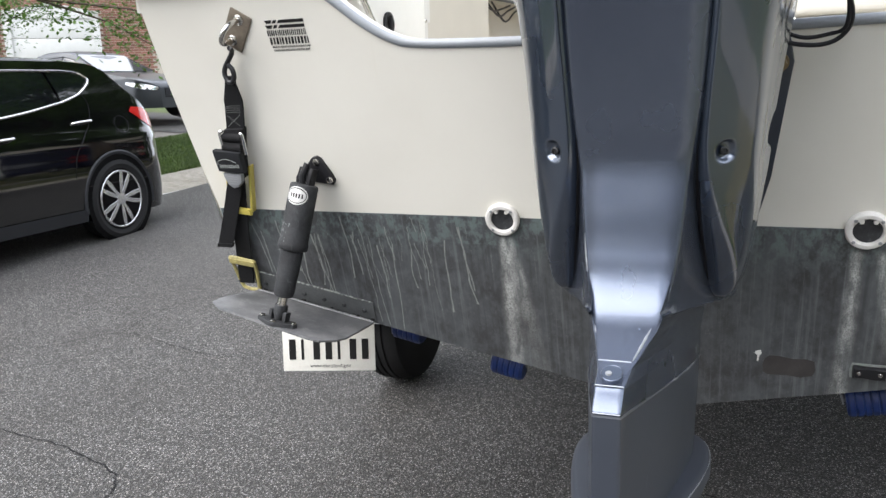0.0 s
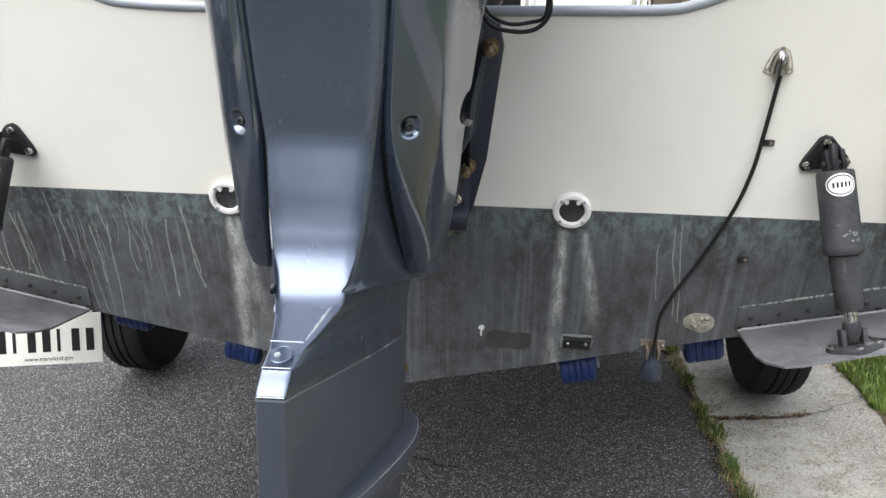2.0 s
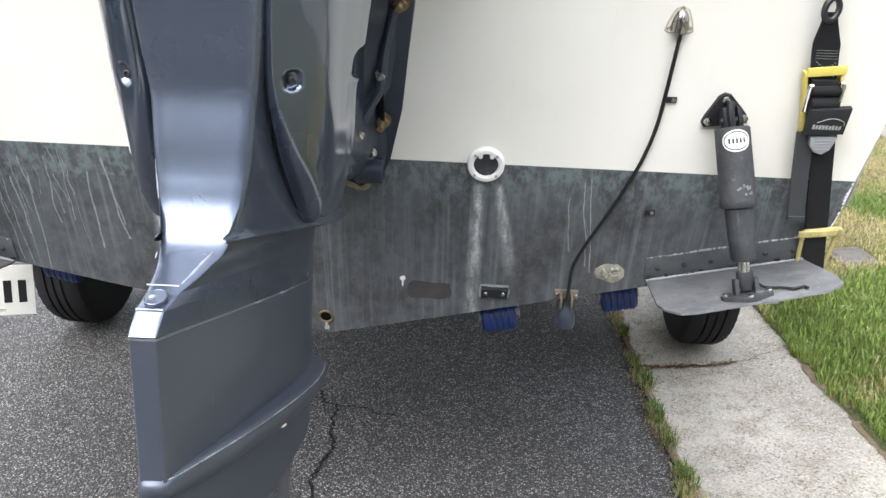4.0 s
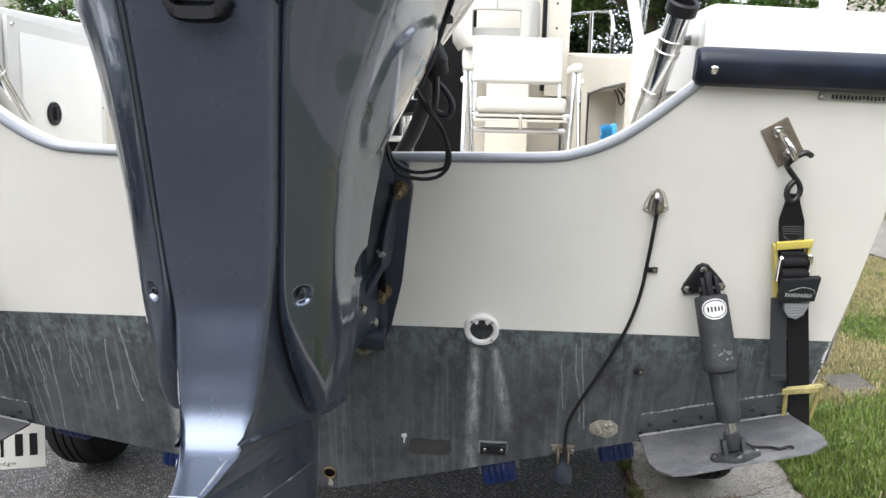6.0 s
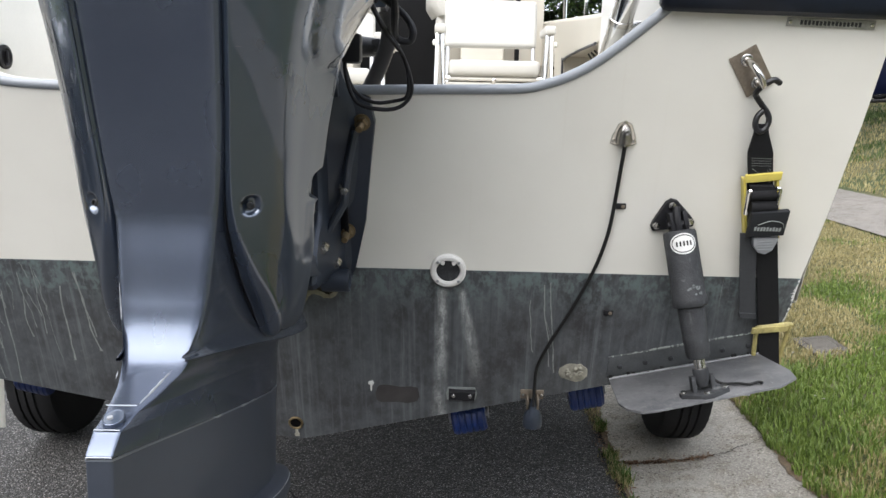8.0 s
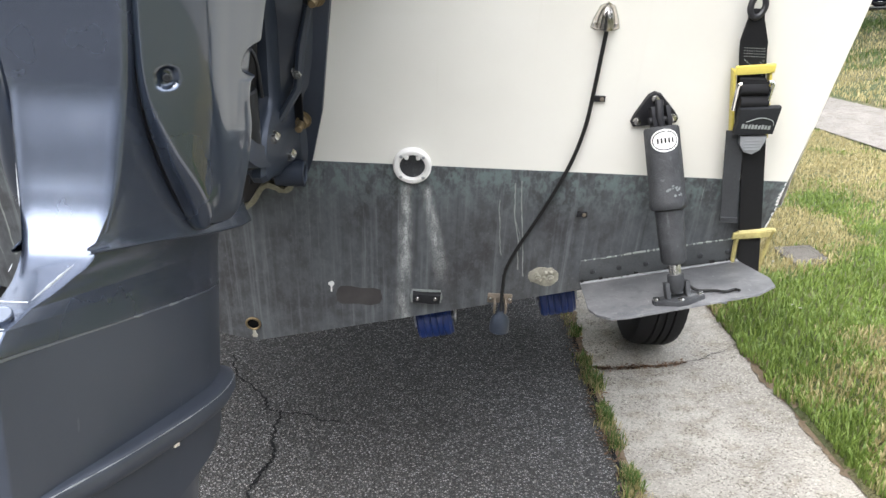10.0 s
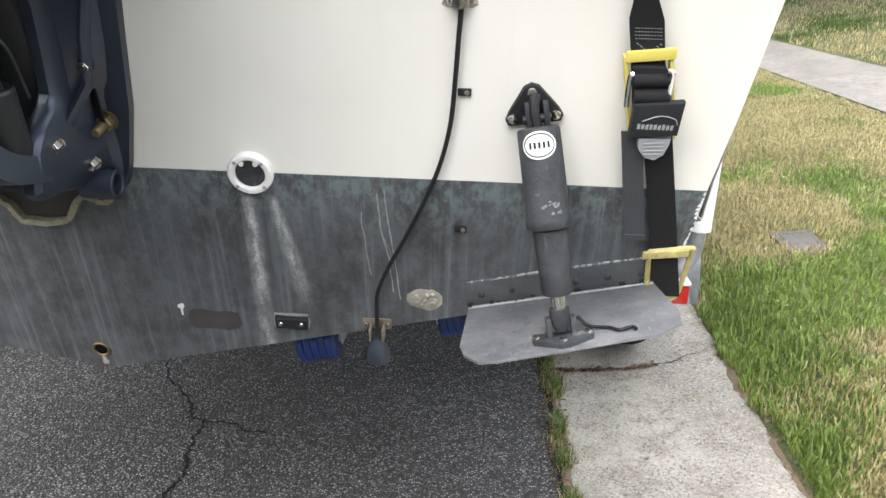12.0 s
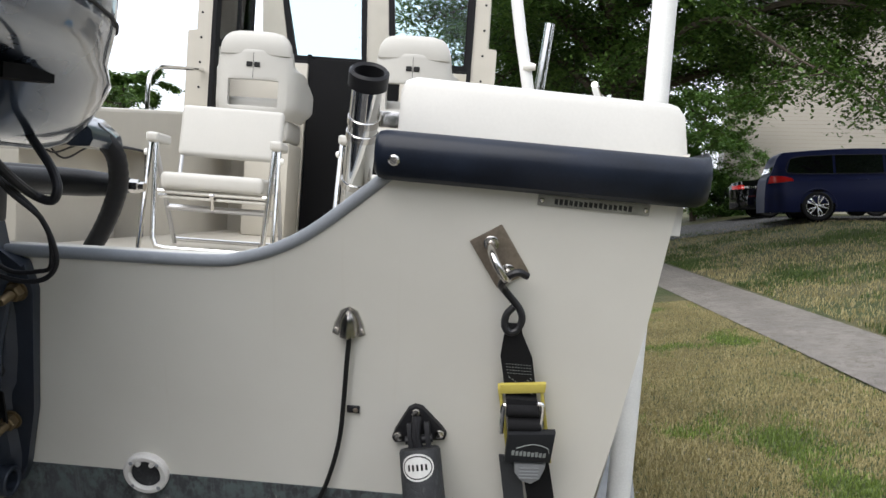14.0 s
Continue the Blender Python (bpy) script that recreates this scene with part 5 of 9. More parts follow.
tube(bm, [(0, -0.34, 1.55), (0, -0.2, 1.55)], 0.08, 16)
part("motor_mount", bm, "grease", swivel)
# hollow backing pad and old sealant, its rim showing below the brackets
RIM = [(-0.150, 1.10), (-0.128, 1.075), (-0.101, 1.048), (-0.081, 1.036), (-0.058, 1.004), (0.020, 1.008), (0.061, 1.058), (0.101, 1.048), (0.128, 1.075), (0.151, 1.116)]
# this dark sheet paints the shade inside the hollow pad
bm = new_bm()
prism(bm, [(u, tv(z)) for u, z in RIM] + [(0.14, tv(1.16)), (-0.14, tv(1.16))], 0.0, 0.006, TM)
pad = part("bracket_pad", bm, "scuff", motor, "dark sheet below the bracket for the hollow pad's shade")
bm = new_bm()
rnd = random.Random(6)
pts = spline([(u, tv(z), 0) for u, z in RIM], 6)
loops = []
for i, p in enumerate(pts):
    d = (pts[min(i + 1, len(pts) - 1)] - pts[max(i - 1, 0)]).normalized()
    nn = Vector((-d.y, d.x, 0))
    k0, k1, h = rnd.uniform(-0.0015, 0.0), 0.009 + rnd.uniform(0, 0.003), 0.019 + rnd.uniform(-0.003, 0.002)
    loops.append([TM @ (p + nn * k0), TM @ (p + nn * k1), TM @ (p + nn * k1 + Vector((0, 0, h))), TM @ (p + nn * k0 + Vector((0, 0, h)))])
rings(bm, loops)
part("sealant_rim", bm, "olive", pad, "pale olive rim of old sealant", 50)
# swivel frame arms aft of the brackets
for side in (1, -1):
    bm = new_bm()
    P = spline([(0.118, -0.335, 1.62), (0.116, -0.325, 1.42), (0.098, -0.31, 1.33), (0.086, -0.305, 1.24), (0.084, -0.285, 1.195), (0.092, -0.24, 1.165), (0.100, -0.17, 1.150)], 6)
    loops = []
    for i, p in enumerate(P):
        d = (P[min(i + 1, len(P) - 1)] - P[max(i - 1, 0)]).normalized()
        n = Vector((1, 0, 0)).cross(d).normalized()
        k = 0.020 + 0.006 * math.sin(i / len(P) * 3.1)
        loops.append([Vector((side * (q.x), q.y, q.z)) for q in (p + n * k + Vector((-0.012, 0, 0)), p + n * k * 0.9 + Vector((0.010, 0, 0)), p - n * k * 0.9 + Vector((0.014, 0, 0)), p - n * k + Vector((-0.012, 0, 0)))])
    rings(bm, loops)
    part("swivel_arm", bm, "bracket", swivel, "cast swivel frame arm", 40)
    bm = new_bm()
    cm = Matrix.Translation(on_transom(side * 0.072, 1.325, 0.17)) @ Matrix.Rotation(radians(14), 4, "X")
    lathe(bm, [(0.031, -0.14), (0.031, -0.004), (0.028, 0.0), (0.019, 0.0), (0.018, -0.004), (0.010, -0.004)], cm, 26)
    cyl = part("trim_cylinder", bm, "grease", swivel, "greasy trim cylinder with a ringed cap")
    bm = new_bm()
    tube(bm, [cm @ Vector((0, 0, -0.02)), cm @ Vector((side * -0.012, -0.05, 0.085))], 0.0085, 12)
    part("trim_rod", bm, "grease", cyl)
    bm = new_bm()
    box(bm, (-0.016, -0.012, -0.016), (0.016, 0.012, 0.016), 0.006, Matrix.Translation(on_transom(side * 0.07, 1.19, 0.18)))
    part("pivot_block", bm, "bracket", cyl)
    bm = new_bm()
    tube(bm, spline([on_transom(side * 0.030, 1.385, 0.14), on_transom(side * 0.075, 1.392, 0.15), on_transom(side * 0.100, 1.375, 0.15), on_transom(side * 0.104, 1.30, 0.14)], 6), 0.0035, 8)
    part("hydraulic_line", bm, "grease", cyl)
# steering arm, its nut, and the black rigging tube
bm = new_bm()
tube(bm, [(-0.30, 0.20, 1.612), (0.02, 0.20, 1.612), (0.12, 0.22, 1.612), (0.19, 0.232, 1.612)], lambda t: 0.030 - 0.010 * t ** 3, 18)
box(bm, (0.165, 0.205, 1.596), (0.200, 0.255, 1.632), 0.012)
tube(bm, [(0.0, -0.1, 1.60), (0.03, 0.1, 1.61), (0.06, 0.2, 1.612)], 0.025, 12)
arm = part("steering_cylinder", bm, "grease", motor, "black steering cylinder across the motor")
bm = new_bm()
lathe(bm, [(0.014, 0), (0.014, 0.018), (0.010, 0.02), (0.010, 0.03)], Matrix.Translation((0.203, 0.232, 1.613)) @ Matrix.Rotation(radians(90), 4, "Y"), 6)
part("nut", bm, "steel", arm)
bm = new_bm()
tube(bm, spline([(0.19, 0.09, 1.71), (0.214, 0.13, 1.675), (0.212, 0.16, 1.62), (0.190, 0.18, 1.56), (0.150, 0.20, 1.49), (0.08, 0.24, 1.40)], 10), lambda t: 0.0185 + 0.0006 * math.sin(t * 190), 14)
part("rigging_tube", bm, "black", motor, "ribbed black rigging tube into the cockpit")
bm = new_bm()
lathe(bm, [(0.040, 0), (0.040, 0.012), (0.046, 0.02), (0.046, 0.03)], Matrix.Translation((0.115, -0.03, 1.715)) @ Matrix.Rotation(radians(-25), 4, "Y"), 20)
part("hose_collar", bm, "steel", motor)
# rubber boot and cable loops under the cowl
bm = new_bm()
tube(bm, spline([(0.195, -0.385, 1.668), (0.225, -0.378, 1.690), (0.252, -0.368, 1.694), (0.268, -0.360, 1.672), (0.272, -0.352, 1.650)], 6), lambda t: 0.026 - 0.006 * t * t + 0.0012 * (t > 0.7) * math.sin(t * 120), 18)
part("cable_boot", bm, "black", motor, "black rubber cable boot")
for r, pts in (
    (0.0070, [(0.270, -0.352, 1.652), (0.268, -0.30, 1.622), (0.262, -0.22, 1.592), (0.286, -0.21, 1.584), (0.294, -0.21, 1.602), (0.280, -0.20, 1.628), (0.25, -0.18, 1.655), (0.20, -0.14, 1.69)]),
    (0.0040, [(0.215, -0.31, 1.675), (0.235, -0.27, 1.62), (0.275, -0.22, 1.56), (0.292, -0.20, 1.50), (0.272, -0.19, 1.467), (0.230, -0.19, 1.460), (0.185, -0.19, 1.475), (0.165, -0.19, 1.53), (0.17, -0.19, 1.57)]),
    (0.0036, [(0.205, -0.31, 1.675), (0.245, -0.26, 1.60), (0.280, -0.215, 1.55), (0.285, -0.20, 1.49), (0.258, -0.19, 1.476), (0.215, -0.19, 1.474), (0.178, -0.185, 1.50), (0.160, -0.18, 1.56), (0.165, -0.16, 1.60)]),
    (0.004, [(0.19, -0.42, 1.76), (0.205, -0.41, 1.72), (0.20, -0.38, 1.68), (0.17, -0.32, 1.63), (0.16, -0.26, 1.58)]),
):
    bm = new_bm()
    tube(bm, spline(pts, 10), r, 10)
    part("cable", bm, "black", motor, "looped black cable")
bm = new_bm()
box(bm, (0.160, -0.20, 1.545), (0.195, -0.165, 1.60), 0.008)
part("connector_block", bm, "black", motor, "black cable connector")


# fittings on the transom ------------------------------------------------------------
def scupper(u, z):
    """A white scupper flange with a dark flap."""
    ob = thing("scupper", "white plastic scupper flange with a dark rubber flap on the transom", "scupper", at_transom(u, z), "transom scuppers")
    bm = new_bm()
    annulus(bm, 0.0395, 0.0262, 0.0, 0.013, I4, 40, 0.0035)
    part("flange", bm, "flange_white", ob)
    bm = new_bm()
    lathe(bm, [(0.0270, 0.001), (0.0255, 0.007), (0.001, 0.007)], I4, 28)
    part("flap", bm, "ram", ob, "dark rubber flap")
    bm = new_bm()
    for x in (-0.012, 0.012):
        lathe(bm, [(0.0048, 0.007), (0.0044, 0.0122), (0.001, 0.0126)], Matrix.Translation((x, 0.0205, 0)), 14)
    part("hinge_tab", bm, "flange_white", ob)
    for k in range(4):
        a = radians(45 + 90 * k)
        bm = new_bm()
        lathe(bm, [(0.0036, 0.0138), (0.003, 0.0150), (0.0004, 0.0152)], Matrix.Translation((0.0325 * math.cos(a), 0.0325 * math.sin(a), 0)), 10)
        part("screw", bm, "grey_plastic", ob)
    return ob


scupper(-0.3656, 1.1131)
scupper(0.3656, 1.1165)

# drain hole low on the centre line
drain = thing("drain_plug", "brass-rimmed open drain hole low on the transom", "drain", at_transom(-0.004, 0.698, 0.0015))
bm = new_bm()
annulus(bm, 0.0185, 0.0135, 0.0, 0.004, I4, 26, 0.001)
part("rim", bm, "brass", drain)
# flat near-black disc, the open hole's shade put into its colour
bm = new_bm()
lathe(bm, [(0.0138, 0.0008), (0.001, 0.0008)], I4, 22)
part("hole", bm, "dark", drain)
bm = new_bm()
prism(bm, [(-0.003, -0.016), (0.003, -0.016), (0.004, -0.030), (0.008, -0.033), (0.006, -0.041), (-0.004, -0.041), (-0.006, -0.035), (-0.003, -0.030)], 0.0, 0.002)
part("run", bm, "caulk", drain, "pale run below the hole")


TALL0, TALL1 = 0.059, 0.060   # hinge strip, inner and outer end


def trim_tab(side):
    """A trim tab: hinge strip on the transom, a bent plate and its screws."""
    ob = thing("trim_tab", "grey weathered metal trim tab hinged to the transom", "trim tab", None, "trim tabs")
    za, zb = (0.852, 0.930) if side > 0 else (0.812, 0.884)
    h0, h1 = on_transom(side * 0.748, za, 0.012), on_transom(side * 1.082, zb, 0.012)
    along = (h1 - h0).normalized()
    aft = Vector((0, -1, 0.045 if side > 0 else 0.10))
    up = along.cross(aft).normalized() * side
    up = up if up.z > 0 else -up
    L = (h1 - h0).length
    ol = [(0.0, 0.0), (L, 0.0), (L + 0.012, 0.14), (L + 0.004, 0.19), (L - 0.04, 0.225), (0.05, 0.25), (0.02, 0.245), (-0.004, 0.21), (-0.012, 0.17)]
    m = Matrix((along, aft.normalized(), up)).transposed().to_4x4()
    m.translation = h0
    bm = new_bm()
    prism(bm, ol, -0.003, 0.002, m, 0.001)
    part("plate", bm, "tab", ob)
    bm = new_bm()
    tube(bm, [m @ Vector((0.0, 0.0, 0.003)), m @ Vector((L, 0.0, 0.003))], 0.004, 8)
    part("hinge_pin", bm, "tab", ob)
    bm = new_bm()
    v0, v1 = tv(za), tv(zb)
    prism(bm, [(side * 0.742, v0 + 0.002), (side * 1.084, v1 + 0.002), (side * 1.084, v1 + TALL1), (side * 0.742, v0 + TALL0)], 0.0015, 0.0055, TM, 0.001)
    strip = part("hinge_strip", bm, "strip", ob, "painted hinge strip")
    rnd = random.Random(4)
    for i in range(6):
        k = (i + 0.5) / 6
        bm = new_bm()
        lathe(bm, [(0.0065, 0), (0.0055, 0.003), (0.001, 0.0045)], TM @ Matrix.Translation((side * (0.742 + 0.342 * k), v0 + (v1 - v0) * k + 0.027, 0.0055)), 10)
        part("screw", bm, "ram", strip)
    # torn black sealant along the hinge
    bm = new_bm()
    for i in range(22):
        x = L * rnd.random() ** (1.8 if i % 3 else 0.6)
        box(bm, (x, -0.004, 0.003), (x + rnd.uniform(0.002, 0.012), rnd.uniform(-0.001, 0.003), rnd.uniform(0.005, 0.013)), 0.001, m)
    tagged(part("sealant", bm, "ink", ob, "torn black sealant", 0), kind="stuff")
    # chalky caulk along the strip and the hinge
    for lo, nm in ((0.036, "caulk_line"), (-0.003, "hinge_caulk")):
        bm = new_bm()
        th = 0.002
        for i in range(90):
            th = min(0.0028, max(0.0005, th + rnd.uniform(-0.0009, 0.0009)))
            if (nm == "hinge_caulk" and rnd.random() < 0.30) or (nm == "caulk_line" and rnd.random() < 0.4):
                continue
            k, k2 = i / 90, (i + 1.03) / 90
            edge = lambda q: v0 + (v1 - v0) * q + (lo if lo < 0 else TALL0 - 0.001 + (TALL1 - TALL0) * q)
            prism(bm, [(side * (0.742 + 0.342 * k), edge(k)), (side * (0.742 + 0.342 * k2), edge(k2)), (side * (0.742 + 0.342 * k2), edge(k2) + th), (side * (0.742 + 0.342 * k), edge(k) + th)], 0.001, 0.0065 if lo > 0 else 0.014, TM)
        tagged(part(nm, bm, "drip", ob, "chalky white caulk", 0), kind="stuff")
    return ob, m, L


tabs = {side: trim_tab(side) for side in (1, -1)}


def actuator(side, top, foot, mount, turn):
    """An electric trim tab ram between a three-bolt foot on the transom and a pad on the tab."""
    ob = thing("trim_actuator", "faded black electric trim tab actuator with an oval badge", "actuator", None, "trim actuators")
    ub = top[0]
    bm = new_bm()
    ub, c = mount[0], tv(mount[1])
    TR = TM @ Matrix.Translation((ub, c, 0)) @ Matrix.Rotation(radians(turn), 4, "Z") @ Matrix.Translation((-ub, -c, 0))
    tri_ = [(ub - 0.046, c - 0.021), (ub - 0.042, c - 0.030), (ub + 0.042, c - 0.030), (ub + 0.046, c - 0.021), (ub + 0.040, c - 0.008), (ub + 0.012, c + 0.032), (ub, c + 0.037), (ub - 0.012, c + 0.032), (ub - 0.040, c - 0.008)]
    prism(bm, tri_, 0.0, 0.011, TR, 0.003)
    base = part("mount_plate", bm, "black", ob, "black three-bolt mount")
    for du, dv in ((-0.034, -0.018), (0.034, -0.018), (0.0, 0.024)):
        bm = new_bm()
        m = TR @ Matrix.Translation((ub + du, c + dv, 0.011))
        lathe(bm, [(0.0085, 0), (0.0075, 0.003), (0.003, 0.005), (0.0005, 0.005)], m, 14)
        part("screw", bm, "steel", base)
    P, Q = Vector(top), Vector(foot)
    d = (Q - P).normalized()
    s = Vector((1, 0, 0))
    s = (s - d * s.dot(d)).normalized()
    n = s.cross(d)
    if n.y > 0:
        n = -n
    ax = Matrix((s, n, d)).transposed().to_4x4()
    ax.translation = P
    L = (Q - P).length
    bm = new_bm()
    for x in (-0.017, 0.011):
        prism(bm, [(-0.012, -0.02), (0.014, -0.02), (0.020, 0.012), (0.012, 0.03), (-0.008, 0.03)], x, x + 0.008, ax @ Matrix(((0, 0, 1, 0), (1, 0, 0, -0.006), (0, 1, 0, 0), (0, 0, 0, 1))), 0.002)
    tube(bm, [ax @ Vector((-0.022, 0.0, 0.006)), ax @ Vector((0.022, 0.0, 0.006))], 0.007, 10)
    tube(bm, [ax @ Vector((0.0, 0.006, -0.03)), ax @ Vector((-0.004, 0.012, 0.0)), ax @ Vector((0, 0.004, 0.03))], 0.008, 8)
    part("clevis", bm, "black", ob, "black clevis")
    bm = new_bm()
    k = lambda r, z: (r, z)
    lathe(bm, [(0.020, 0.018), (0.031, 0.020), (0.0335, 0.024), (0.0342, 0.10), (0.0342, 0.156), (0.0362, 0.161), (0.0366, 0.172), (0.0345, 0.177), (0.029, 0.179)], ax, 32)
    sleeve = part("upper_sleeve", bm, "ram", ob)
    bm = new_bm()
    lathe(bm, [(0.0275, 0.18), (0.0265, 0.23), (0.0245, L - 0.064), (0.021, L - 0.058), (0.014, L - 0.056)], ax, 28)
    part("lower_sleeve", bm, "ram", ob)
    bm = new_bm()
    lathe(bm, [(0.012, L - 0.07), (0.012, L - 0.034)], ax, 14)
    part("rod", bm, "steel", ob, "bare steel rod")
    bm = new_bm()
    lathe(bm, [(0.016, L - 0.036), (0.017, L - 0.016), (0.010, L + 0.002)], ax, 16)
    box(bm, (-0.024, -0.010, L - 0.022), (-0.015, 0.012, L + 0.012), 0.002, ax)
    box(bm, (0.015, -0.010, L - 0.022), (0.024, 0.012, L + 0.012), 0.002, ax)
    part("rod_end", bm, "ram", ob)
    # oval badge wrapped on the sleeve
    def wrap(a, z, r):
        return ax @ Vector((r * math.sin(a), r * math.cos(a), z))
    def oval(bm, ra, rz, r0, cz=0.046, a0=0.0, seg=28):
        c0 = bm.verts.new(wrap(a0, cz, r0))
        inner = [bm.verts.new(wrap(a0 + ra * 0.5 * math.cos(math.tau * i / seg), cz + rz * 0.5 * math.sin(math.tau * i / seg), r0)) for i in range(seg)]
        outer = [bm.verts.new(wrap(a0 + ra * math.cos(math.tau * i / seg), cz + rz * math.sin(math.tau * i / seg), r0)) for i in range(seg)]
        for i in range(seg):
            j = (i + 1) % seg
            bm.faces.new((c0, inner[i], inner[j]))
            bm.faces.new((inner[i], outer[i], outer[j], inner[j]))
    a0 = 0.12 * -side
    for ra, rz, r0, mat in ((0.80, 0.0215, 0.0348, "label_white"), (0.72, 0.0185, 0.0350, "ink"), (0.66, 0.0165, 0.0352, "label_white")):
        bm = new_bm()
        oval(bm, ra, rz, r0, a0=a0)
        part("badge", bm, mat, sleeve, "printed oval badge", 0)
    bm = new_bm()
    for i in range(5):
        a = a0 - 0.44 + 0.2 * i
        vs = [wrap(a + da, 0.046 + dz, 0.0354) for da, dz in ((0, -0.005), (0.10, -0.005), (0.10, 0.005), (0, 0.005))]
        bm.faces.new([bm.verts.new(p) for p in vs])
    tagged(part("badge_line", bm, "ink", sleeve, "", 0), kind="stuff")
    # chipped patch on the sleeve
    rnd_ = random.Random(31 + side)
    bm = new_bm()
    for a1, z1, n in ((0.10, 0.138, 13), (0.42, 0.150, 4)) if side > 0 else ((-0.5, 0.130, 20), (-0.42, 0.158, 14)):
        for i in range(n):
            a, z, r = a1 + rnd_.gauss(0, 0.22), z1 + rnd_.gauss(0, 0.0025 if side > 0 else 0.011), rnd_.uniform(0.0010, 0.0034)
            bm.faces.new([bm.verts.new(wrap(a + r / 0.034 * math.cos(t) * rnd_.uniform(0.6, 1.3), z + r * math.sin(t) * rnd_.uniform(0.5, 1.1), 0.0350 + 0.00002 * i)) for t in (math.tau * k / 7 for k in range(7))])
    tagged(part("scuff", bm, "strip_pale", sleeve, "pale chipped paint on the sleeve", 0), kind="stuff")
    # pad on the tab
    tabm = tabs[side][1]
    inv = tabm.inverted() @ Q
    bm = new_bm()
    pad = [(-0.050, -0.004), (-0.048, 0.010), (-0.008, 0.034), (0.008, 0.034), (0.048, 0.010), (0.050, -0.004), (0.036, -0.016), (-0.036, -0.016)]
    pm = tabm @ Matrix.Translation((inv.x, inv.y + 0.004, 0.002))
    prism(bm, [(x, y) for x, y in pad] if side > 0 else [(-x, y) for x, y in pad][::-1], 0.0, 0.009, pm, 0.002)
    foot_ob = part("foot_pad", bm, "ram", ob, "dark foot pad bolted to the tab")
    for dx, dy in ((-0.042, 0.0), (0.042, 0.0), (0.0, 0.022)):
        bm = new_bm()
        lathe(bm, [(0.007, 0.009), (0.006, 0.013), (0.001, 0.014)], pm @ Matrix.Translation((dx, dy, 0)), 10)
        part("screw", bm, "steel", foot_ob)
    return ob


actuator(1, (0.840, -0.080, 1.245), (0.899, -0.138, 0.912), (0.836, 1.256), 9)
actuator(-1, (-0.824, -0.078, 1.212), (-0.893, -0.133, 0.872), (-0.816, 1.223), -8)

# worn piece of cord lying on the starboard tab
bm = new_bm()
m = tabs[1][1]
tube(bm, spline([m @ Vector(p) for p in ((0.19, 0.155, 0.02), (0.205, 0.17, 0.008), (0.235, 0.185, 0.007), (0.25, 0.20, 0.007), (0.27, 0.195, 0.007), (0.275, 0.205, 0.007))], 6), 0.003, 6)
solo("cord", bm, "ink", "short frayed black cord lying on the trim tab", "cord")


